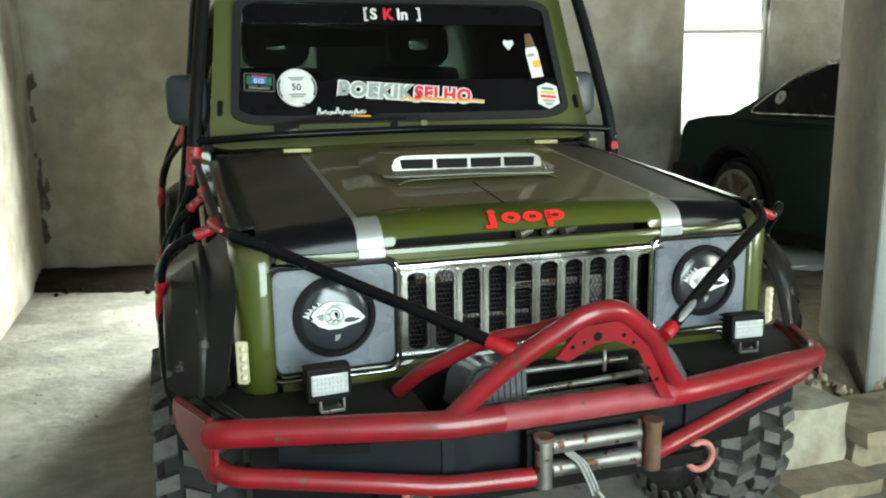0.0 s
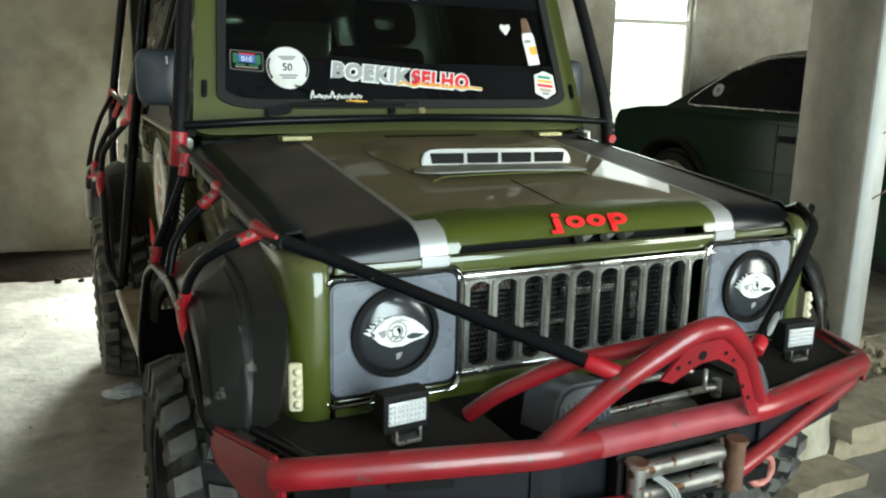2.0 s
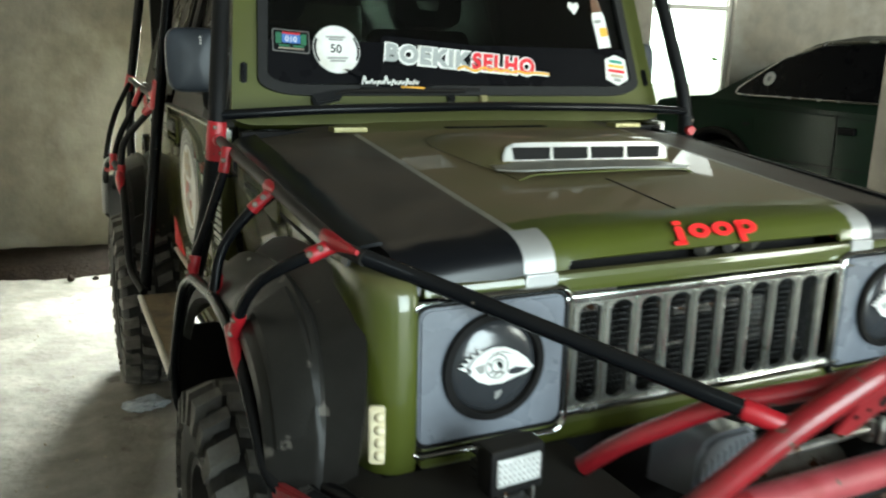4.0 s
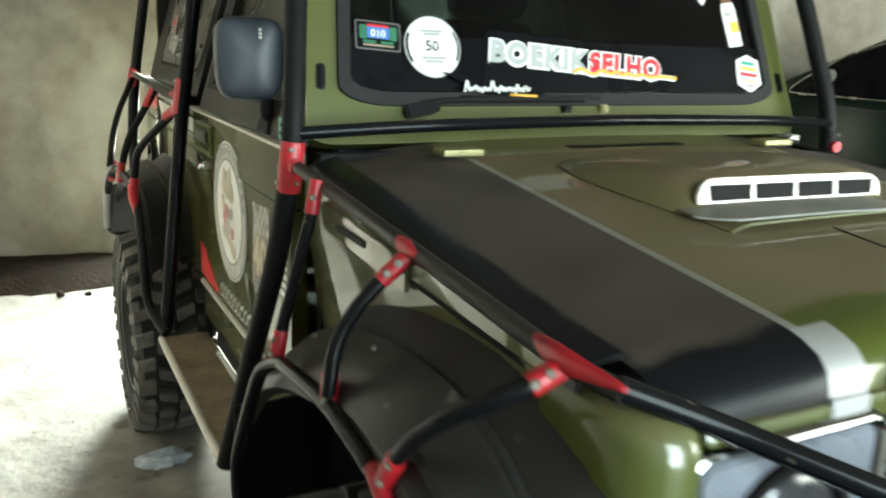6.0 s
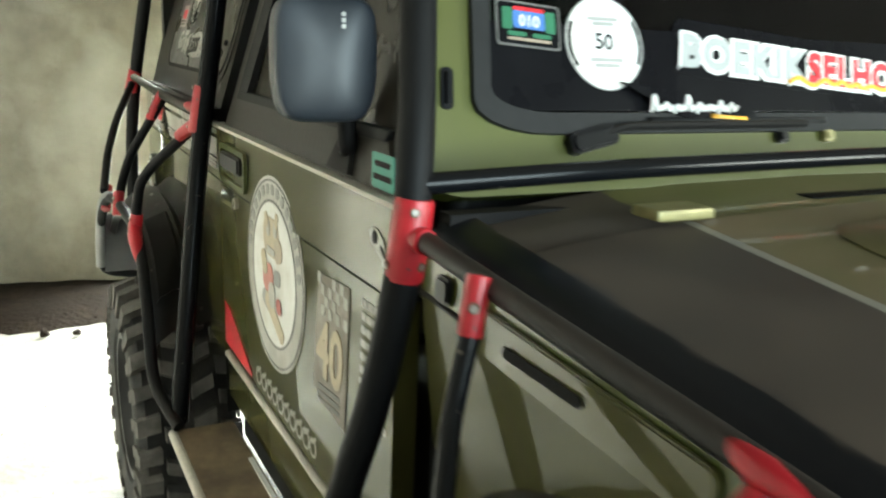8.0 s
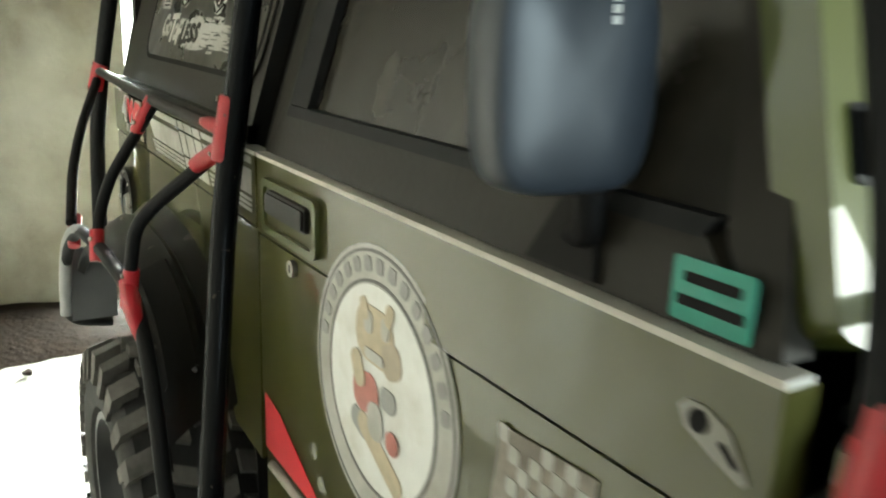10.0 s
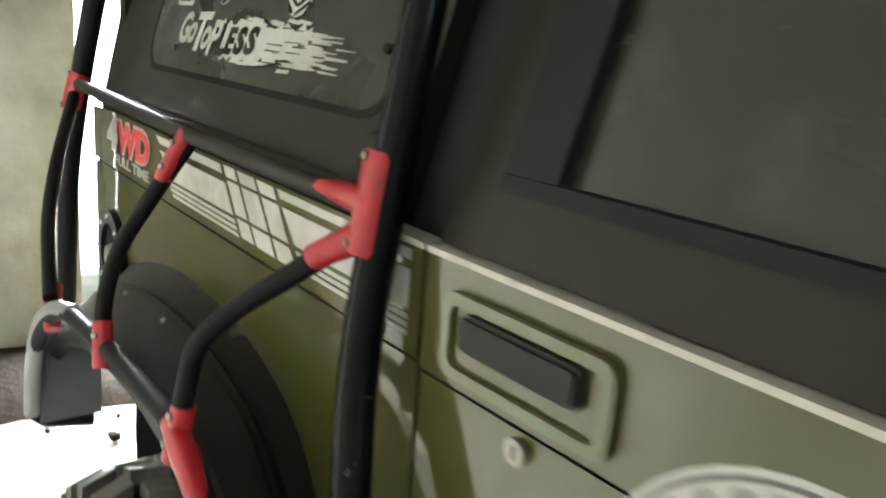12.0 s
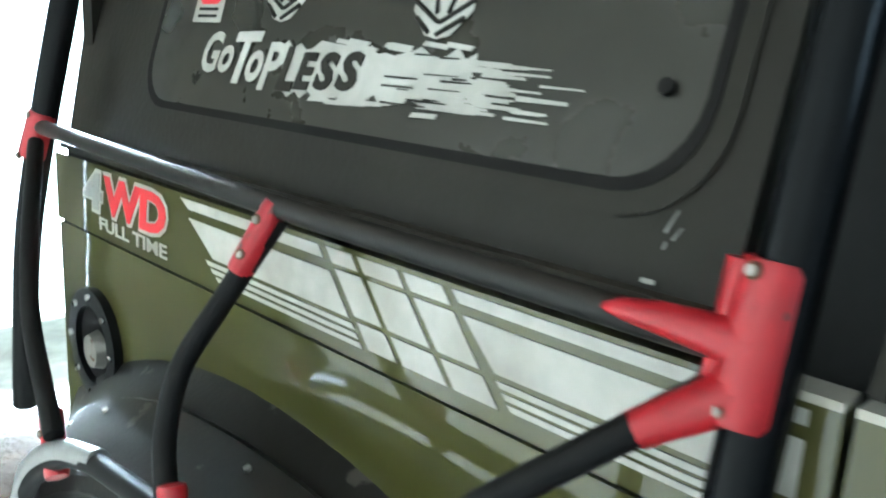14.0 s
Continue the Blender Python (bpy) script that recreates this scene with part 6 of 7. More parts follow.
for s in (-1, 1):
    side = lambda pts: mirrored(pts, s)  # noqa: E731
    one = lambda p: Vector((-s * p[0], p[1], p[2]))  # noqa: E731
    cage(side([(-0.866, 1.088, 0.52), (-0.815, 1.03, 0.80), (-0.775, 0.985, 1.0), (-0.752, 0.962, 1.19), (-0.742, 0.975, 1.3), (-0.70, 1.075, 1.6), (-0.665, 1.16, 1.82), (-0.66, 1.5, 1.86), (-0.66, 2.05, 1.87), (-0.66, 3.1, 1.86), (-0.69, 3.22, 1.6), (-0.735, 3.30, 1.27), (-0.75, 3.37, 1.05), (-0.75, 3.43, 0.72)]), POST, tube_worn, radius=0.1)
    cage(side([(-0.66, 2.07, 1.87), (-0.688, 2.06, 1.7), (-0.751, 2.071, 1.24), (-0.771, 2.076, 1.08), (-0.855, 1.94, 0.54)]), POST, radius=0.08)
    # waist rails
    drop = 0.05 if s > 0 else 0.0
    cage(side([(-0.748, 0.965, 1.19 - drop), (-0.735, 0.45, 1.142 - drop), (-0.725, 0.09, 1.105 - drop), (-0.70, 0.03, 1.094 - drop)]), RAIL, tube_dusty)
    cage(side([(-0.762, 2.08, 1.232), (-0.757, 2.6, 1.236), (-0.742, 3.31, 1.252)]), RAIL, tube_dusty)
    clamp(one((-0.757, 0.966, 1.135)), one((-0.748, 0.962, 1.232)), POST + 0.0018, mat=red_clamp if s < 0 else tube_worn, bolts=((0.82, one((-0.35, -1, 0.2))), (0.2, one((0.4, -1, 0))), (0.2, one((-1, 0.1, 0)))))
    clamp(one((-0.75, 0.95, 1.188)), one((-0.748, 0.93, 1.187)), RAIL + 0.003)
    # rear clamp with its two horns
    hub = clamp(one((-0.765, 2.08, 1.185)), one((-0.748, 2.075, 1.29)), POST + 0.002, ((0.92, one((-1, 0.3, 0.2))), (0.12, one((-1, 0.3, 0))),))
    part("clamp_horn", tube([one((-0.758, 2.08, 1.236)), one((-0.766, 2.105, 1.238)), one((-0.772, 2.14, 1.241)), one((-0.772, 2.168, 1.24)), one((-0.768, 2.19, 1.236))], [0.024, 0.0145, 0.0115, 0.008, 0.002], 12, 0.0), red_clamp, hub)
    part("clamp_horn", tube([one((-0.761, 2.076, 1.207)), one((-0.776, 2.096, 1.196)), one((-0.79, 2.117, 1.182)), one((-0.799, 2.132, 1.171))], [0.023, 0.0165, 0.0148, 0.0135], 12, 0.0), red_clamp, hub)
    part("clamp_flange", tube([one((-0.766, 2.098, 1.188)), one((-0.752, 2.095, 1.288))], [0.012, 0.012], 10, 0.0), red_clamp, hub)
    clamp(one((-0.75, 3.32, 1.20)), one((-0.735, 3.30, 1.275)), POST + 0.0015, ((0.95, one((-1, 0, 0))), (0.05, one((-1, 0, 0)))))
    # rear struts and hoop
    cage(side([(-0.755, 2.085, 1.215), (-0.85, 2.23, 1.085), (-0.875, 2.262, 1.04), (-0.888, 2.285, 0.92)]), STRUT, tube_worn)
    cage(side([(-0.757, 2.6, 1.225), (-0.845, 2.655, 1.06), (-0.872, 2.64, 0.99), (-0.892, 2.59, 0.92)]), STRUT, tube_worn)
    cage(side([(-0.745, 3.31, 1.235), (-0.83, 3.12, 1.11), (-0.87, 3.02, 1.02), (-0.903, 2.86, 0.92)]), STRUT, tube_worn)
    cage(side([(-0.862, 1.9, 0.545), (-0.895, 2.03, 0.60), (-0.895, 2.06, 0.72), (-0.89, 2.14, 0.85), (-0.885, 2.28, 0.925), (-0.888, 2.58, 0.93), (-0.895, 2.83, 0.915), (-0.91, 2.98, 0.80), (-0.912, 3.02, 0.62), (-0.80, 3.02, 0.6)]), HOOP, tube_worn, radius=0.09)
    part("scraped_tube", tube([one(p) for p in ((-0.891, 2.76, 0.922), (-0.899, 2.855, 0.905), (-0.907, 2.94, 0.85), (-0.911, 2.995, 0.74), (-0.912, 3.012, 0.64))], HOOP + 0.0012, 12, 0.05), bare_steel, jeep, "scraped bare steel tube")
    for p, q, bolts in (((-0.882, 2.275, 0.962), (-0.89, 2.289, 0.885), ((0.2, (-1, 0, 0.2)), (0.7, (-1, 0, 0.2)))), ((-0.888, 2.59, 0.965), (-0.896, 2.568, 0.9), ((0.3, (-1, -0.4, 0.2)),)), ((-0.884, 2.92, 0.925), (-0.9, 2.865, 0.86), ((0.3, (-1, 0, 0)),)),
                        ((-0.757, 2.6, 1.24), (-0.79, 2.622, 1.165), ((0.25, (-1, 0, 0.2)), (0.75, (-1, -0.3, 0.3))))):
        clamp(one(p), one(q), STRUT + 0.0025, [(t, one(d)) for t, d in bolts])
    part("gusset", tube([one(p) for p in ((-0.888, 2.3, 0.93), (-0.893, 2.24, 0.914), (-0.896, 2.2, 0.89), (-0.897, 2.17, 0.86))], [0.014, 0.018, 0.014, 0.005], 12, 0.0), red_clamp, jeep)
    # front struts and hoop
    cage(side([(-0.757, 0.795, 1.17 - drop), (-0.77, 0.786, 1.125 - drop), (-0.80, 0.762, 1.06), (-0.828, 0.718, 1.012), (-0.858, 0.675, 0.965), (-0.868, 0.672, 0.92)]), SLIM)
    cage(side([(-0.732, 0.45, 1.135 - drop), (-0.80, 0.455, 1.085), (-0.845, 0.46, 1.02), (-0.862, 0.44, 0.94)]), SLIM)
    cage(side([(-0.727, 0.085, 1.108 - drop), (-0.775, 0.085, 1.092 - drop), (-0.81, 0.10, 1.075), (-0.84, 0.14, 1.045), (-0.857, 0.20, 0.99), (-0.862, 0.25, 0.912)]), SLIM)
    cage(side([(-0.80, 0.0, 0.70), (-0.855, 0.045, 0.74), (-0.86, 0.1, 0.81), (-0.861, 0.2, 0.888), (-0.862, 0.28, 0.922), (-0.862, 0.44, 0.938), (-0.868, 0.66, 0.92), (-0.879, 0.725, 0.885), (-0.886, 0.80, 0.77), (-0.89, 0.885, 0.635), (-0.89, 0.87, 0.53), (-0.82, 0.74, 0.47)]), SLIM + 0.0018, radius=0.05)
    for p, q, bolts in (((-0.757, 0.795, 1.186), (-0.77, 0.787, 1.128), ((0.5, (-0.6, -1, 0.1)),)), ((-0.858, 0.674, 0.965), (-0.868, 0.672, 0.918), ((0.3, (-1, -0.3, 0.2)), (0.8, (-1, -0.3, 0.2)))),
                        ((-0.727, 0.45, 1.145), (-0.782, 0.454, 1.10), ((0.5, (-0.5, -1, 0.4)), (0.8, (-0.5, -1, 0.4)))), ((-0.85, 0.462, 0.974), (-0.863, 0.436, 0.932), ((0.2, (-0.8, -0.6, 0.2)), (0.75, (-0.8, -0.6, 0.2)))),
                        ((-0.727, 0.085, 1.11), (-0.776, 0.0852, 1.0915), ((0.5, (-0.6, -1, 0.5)), (0.85, (-0.6, -1, 0.3)))), ((-0.858, 0.215, 0.968), (-0.862, 0.25, 0.912), ((0.2, (-0.8, -0.6, 0.2)), (0.75, (-0.8, -0.6, 0.2))))):
        low = Vector((0, 0, drop if p[2] > 1.05 else 0))
        clamp(one(p) - low, one(q) - low, SLIM + 0.002, [(t, one(d)) for t, d in bolts])
    part("gusset", tube([one(p) for p in ((-0.862, 0.275, 0.925), (-0.864, 0.235, 0.908), (-0.866, 0.2, 0.886), (-0.866, 0.165, 0.856))], [0.012, 0.0135, 0.012, 0.005], 12, 0.0), red_clamp, jeep)
    part("front_mud_flap", block(one((-0.875, 0.955, 0.44)), one((-0.55, 0.965, 0.715)), 0.004), dull_black, jeep, "black mud flap")
    # running board
    step = part("running_board", block(one((-0.87, 1.09, 0.505)), one((-0.735, 1.92, 0.53)), 0.004), step_tread, jeep, "dusty brown running board with a pale edge")
    part("board_edge", rod(one((-0.872, 1.09, 0.522)), one((-0.872, 1.92, 0.522)), 0.011, 10), mould_grey, step, "pale board edge")
    # white strip painted in for the bright floor seen past the board
    part("board_light_gap", block(one((-0.752, 1.12, 0.5305)), one((-0.742, 1.72, 0.536)), 0.001), white_vinyl, step)
    part("mud_flap", block(one((-0.9, 3.0, 0.62)), one((-0.785, 3.012, 0.82)), 0.004), flap_grey, jeep, "plain grey mud flap")
    if s > 0:
        continue
    part("gusset", tube([one(p) for p in ((-0.729, 0.145, 1.118), (-0.736, 0.11, 1.116), (-0.735, 0.07, 1.114), (-0.722, 0.005, 1.112))], [0.005, 0.0125, 0.0125, 0.004], 12, 0.0), red_clamp, jeep)
    part("gusset", tube([one(p) for p in ((-0.738, 0.49, 1.15), (-0.745, 0.455, 1.146), (-0.742, 0.42, 1.142))], [0.006, 0.013, 0.006], 12, 0.0), red_clamp, jeep)

cage([(-0.745, 0.962, 1.247), (-0.5, 0.925, 1.262), (0, 0.91, 1.27), (0.5, 0.925, 1.262), (0.745, 0.962, 1.247)], 0.0128, radius=0.1, name="cage_cross_tube")
cage([(-0.66, 2.07, 1.87), (0.66, 2.07, 1.87)], RAIL)
# brush guards from the rails to the stinger
cage([(-0.705, 0.04, 1.098), (-0.6, 0.0, 1.055), (-0.195, -0.332, 0.891)], 0.0138, radius=0.05)
cage([(0.724, 0.12, 1.06), (0.7, 0.05, 1.082), (0.655, 0.02, 1.094), (0.616, -0.073, 1.067), (0.355, -0.239, 0.982), (0.165, -0.338, 0.886)], 0.0145, radius=0.05)
clamp((-0.228, -0.305, 0.9045), (-0.178, -0.346, 0.884), 0.0168, ((0.55, (0.2, -1, -0.6)),), name="guard_sleeve")
clamp((0.19, -0.325, 0.8985), (0.16, -0.341, 0.8835), 0.0166, name="guard_sleeve")
part("scraped_patch", tube([(0.285, -0.283, 0.949), (0.25, -0.302, 0.932), (0.215, -0.32, 0.914), (0.188, -0.334, 0.9)], [0.002, 0.009, 0.0095, 0.004], 12, 0.0), bare_steel, jeep, "bare scraped patch on a guard tube")

# ---- bumper ----
bumper = part("bumper_tube", tube([(-0.775, -0.165, 0.722), (-0.745, -0.195, 0.732), (-0.30, -0.31, 0.735), (0.25, -0.305, 0.735), (0.72, -0.18, 0.722), (0.80, 0.05, 0.722)], 0.029, 16, 0.045), red, jeep, "chipped red tubular bumper")
part("faded_sleeve", tube([(-0.2, -0.3098, 0.7353), (-0.19, -0.3094, 0.7353), (0.19, -0.3062, 0.7353), (0.2, -0.3058, 0.7353)], [0.0291, 0.0295, 0.0295, 0.0291], 16, 0.0), faded_red_paint, bumper, "faded pinkish stretch of the bumper tube")
part("lower_tube", tube([(-0.772, -0.165, 0.652), (-0.74, -0.205, 0.643), (-0.32, -0.305, 0.60), (-0.1, -0.325, 0.598)], 0.021, 14, 0.05), red, bumper)
part("lower_tube", tube([(0.13, -0.325, 0.60), (0.2, -0.315, 0.618), (0.66, -0.195, 0.69), (0.70, -0.17, 0.71)], 0.019, 14, 0.04), red, bumper)
part("stinger", tube([(-0.31, -0.298, 0.742), (-0.19, -0.352, 0.872), (-0.055, -0.39, 0.964), (0.02, -0.388, 0.97), (0.105, -0.36, 0.905), (0.235, -0.3, 0.742)], 0.0212, 16, 0.065), red, bumper, "chipped red stinger hoop")
part("stinger_brace", tube([(-0.37, -0.115, 0.745), (-0.33, -0.16, 0.80), (-0.22, -0.25, 0.885), (-0.1, -0.33, 0.925), (-0.03, -0.37, 0.955)], 0.0165, 14, 0.05), red, bumper)
part("scraped_patch", tube([(0.148, -0.352, 0.874), (0.168, -0.344, 0.848), (0.195, -0.332, 0.813), (0.222, -0.319, 0.778), (0.238, -0.312, 0.757)], [0.002, 0.0115, 0.0125, 0.0115, 0.003], 12, 0.0), motor_grey, bumper, "paint scraped off the stinger leg")
gusset_m = axes((-0.022, -0.377, 0.905), (1, 0.02, 0), (0, -0.18, 1))
gus = part("stinger_gusset", prism([(-0.09, -0.03), (-0.04, 0.035), (0.05, 0.04), (0.125, -0.03), (0.205, -0.165), (0.175, -0.16), (0.1, -0.035), (0.045, -0.005), (0.0, -0.008), (-0.06, -0.04)], 0.006, gusset_m), red, bumper, "drilled red gusset")
for x, y, r in ((0.0, 0.01, 0.01), (-0.055, -0.008, 0.005), (0.06, 0.006, 0.005), (0.085, -0.014, 0.004), (0.1, -0.05, 0.005), (0.13, -0.08, 0.005), (0.155, -0.11, 0.005), (-0.03, 0.0, 0.004)):
    part("gusset_hole", prism(disc_shape(r, 12), 0.001, gusset_m @ Matrix.Translation((x, y, 0.0062))), dull_black, gus)
part("hook_bolt", rod((0.0, -0.375, 0.88), (0.0, -0.375, 0.835), 0.004, 8), steel, gus)
for s in (-1, 1):
    q = lambda pts: [(s * x, y) for x, y in pts][::s]  # noqa: E731
    part("bumper_deck", prism(q([(0.33, -0.275), (0.72, -0.165), (0.80, 0.06), (0.68, 0.06), (0.68, -0.005), (0.33, -0.005)]), 0.006, Matrix.Translation((0, 0, 0.728))), dull_black, bumper, "black bumper deck plate")
    part("bumper_face", prism([(-0.2, 0), (0.2, 0), (0.2, 0.085), (-0.2, 0.11)] if s < 0 else [(-0.2, 0), (0.2, 0), (0.2, 0.11), (-0.2, 0.085)], 0.006, axes((s * 0.45, -0.232, 0.612), (1, s * 0.27, 0), (0, 0, 1))), blue_black, bumper, "scraped blue-black bumper plate")
    part("bumper_slot", prism(rounded(0.12, 0.02, 0.006), 0.001, axes((s * 0.52, -0.222, 0.68), (1, s * 0.27, 0), (0, 0, 1)) @ Matrix.Translation((0, 0, 0.0065))), dull_black, bumper)
    part("deck_rail", rod((s * 0.80, 0.06, 0.738), (s * 0.71, -0.17, 0.738), 0.012, 10), plastic, bumper)
part("bumper_side", prism([(0.0, 0.0), (0.225, 0.016), (0.248, 0.0), (0.252, -0.1), (0.236, -0.124), (0.2, -0.13), (0.03, -0.075), (0.0, -0.04)], 0.014, axes((-0.842, 0.05, 0.742), (0.31, -0.95, 0), (0, 0, 1)), 0.005), red, bumper, "flat red bumper side plate")
part("bumper_side", prism([(0.0, 0.0), (0.245, 0.0), (0.25, -0.04), (0.03, -0.03)], 0.006, axes((0.8, 0.05, 0.715), (-0.29, -0.96, 0), (0, 0, 1))), red, bumper)
part("winch_tray", prism([(-0.3, 0), (0.3, 0), (0.3, 0.12), (-0.3, 0.12)], 0.008, axes((-0.02, -0.272, 0.58), (1, 0, 0), (0, 0, 1))), blue_black, bumper)
# added black filler, hides bright floor so the gap by the deck stays dark
part("gap_filler_plate", block((-0.38, -0.004, 0.5), (0.38, 0.0, 0.735)), dull_black, bumper)
part("tray_floor", block((-0.33, -0.262, 0.53), (0.33, 0.0, 0.56)), dull_black, bumper)

# winch and fairlead
winch = part("winch", rod((-0.12, -0.15, 0.66), (0.19, -0.15, 0.66), 0.045, 20), steel, jeep, "dirty steel winch")
cover_m = axes((-0.205, -0.165, 0.735), (1, 0.12, 0), (0, 0.12, 1))
part("winch_cover", prism([(-0.078, 0.0), (0.08, 0.0), (0.08, 0.055), (0.073, 0.074), (0.055, 0.086), (-0.022, 0.089), (-0.048, 0.08), (-0.066, 0.058)], 0.1, cover_m, 0.008, 3), motor_grey, winch, "scratched grey winch cover")
for i in range(9):
    x = -0.052 + 0.0145 * i
    part("cover_rib", prism([(x - 0.0012, 0.008), (x + 0.0012, 0.008), (x + 0.0012, 0.05 + 0.004 * min(i, 5)), (x - 0.0012, 0.05 + 0.004 * min(i, 5))], 0.0015, cover_m @ Matrix.Translation((0, 0, 0.0995))), dull_black, winch)
part("winch_motor_end", boxed((0.11, 0.13, 0.13), 0.03, Matrix.Translation((0.24, -0.15, 0.68)), 3), dull_black, winch)
part("tie_rod", rod((-0.12, -0.23, 0.752), (0.19, -0.22, 0.758), 0.008, 10), steel, winch)
part("tie_rod", rod((-0.12, -0.14, 0.765), (0.19, -0.14, 0.765), 0.008, 10), steel, winch)
part("winch_post", rod((0.19, -0.22, 0.735), (0.19, -0.22, 0.775), 0.011, 10), steel, winch)
fair = part("fairlead", block((-0.145, -0.318, 0.575), (-0.095, -0.285, 0.69), 0.006), dull_black, jeep, "roller fairlead with worn steel rollers")
part("fairlead_side", block((0.12, -0.318, 0.575), (0.17, -0.285, 0.69), 0.006), rust, fair)
part("fairlead_top", block((-0.145, -0.312, 0.688), (0.17, -0.27, 0.70), 0.003), dull_black, fair)
for x, mat in ((-0.115, steel), (0.145, rust)):
    part("roller", rod((x, -0.335, 0.58), (x, -0.335, 0.685), 0.019, 16), mat, fair)
    part("roller_cap", rod((x, -0.335, 0.685), (x, -0.335, 0.694), 0.023, 16), rust, fair)
for z in (0.66, 0.607):
    part("roller", rod((-0.09, -0.315, z), (0.12, -0.315, z), 0.019, 16), steel, fair)
for dx in (-0.008, 0.0, 0.008):
    part("winch_rope", tube([(-0.05 + dx, -0.32, 0.64), (-0.03 + dx, -0.345, 0.625), (-0.01 + dx, -0.352, 0.58), (0.0 + dx, -0.355, 0.55)], 0.003, 8, 0.02), grey_vinyl, fair, "pale braided rope")
part("rope_hook", tube([(0.0, -0.355, 0.56), (0.018, -0.36, 0.535), (0.012, -0.36, 0.505), (-0.01, -0.36, 0.505), (-0.015, -0.36, 0.53)], 0.007, 10, 0.015), steel, fair)
for x in (0.345, -0.36):
    pts = [(x + 0.035 * math.cos(a), -0.23, 0.53 + 0.035 * math.sin(a)) for a in [2 * math.pi * k / 20 for k in range(21)]]
    part("tow_ring", tube(pts, 0.008, 8, 0.0), faded_red, bumper, "red tow ring")


def work_lamp(x, y, z, turn):
    """A small square LED lamp on a bracket."""
    m = Matrix.Translation((x, y, z)) @ pose(0, 0, 0, 0, 0, turn)
    lamp = part("work_lamp", boxed((0.096, 0.045, 0.076), 0.007, m), dull_black, jeep, "square LED work lamp on the bumper deck")
    part("lamp_face", boxed((0.078, 0.004, 0.044), 0.003, m @ Matrix.Translation((0, -0.024, 0.002))), lamp_face, lamp, "pale ribbed LED face")
    for i in range(9):
        for j in range(4):
            bm = bmesh.new()
            bmesh.ops.create_uvsphere(bm, u_segments=8, v_segments=5, radius=0.0036, matrix=m @ Matrix.Translation((-0.0335 + 0.0084 * i, -0.0257, -0.0125 + 0.0098 * j)))
            part("led", bm, lamp_face, lamp)
    for i in range(5):
        part("cooling_fin", boxed((0.09, 0.02, 0.003), 0.0, m @ Matrix.Translation((0, 0.032, -0.026 + 0.013 * i))), dull_black, lamp)
    part("lamp_foot", boxed((0.05, 0.03, 0.008), 0.002, m @ Matrix.Translation((0.005, -0.012, -0.058))), steel, lamp)
    for dx in (-0.02, 0.03):
        part("lamp_bracket", boxed((0.005, 0.02, 0.03), 0.001, m @ Matrix.Translation((dx, -0.012, -0.045))), steel, lamp)
    part("lamp_post", boxed((0.03, 0.02, 0.03), 0.0, m @ Matrix.Translation((0.005, 0.008, -0.052))), dull_black, lamp)


work_lamp(-0.533, -0.155, 0.803, 4)
work_lamp(0.542, -0.112, 0.798, -4)


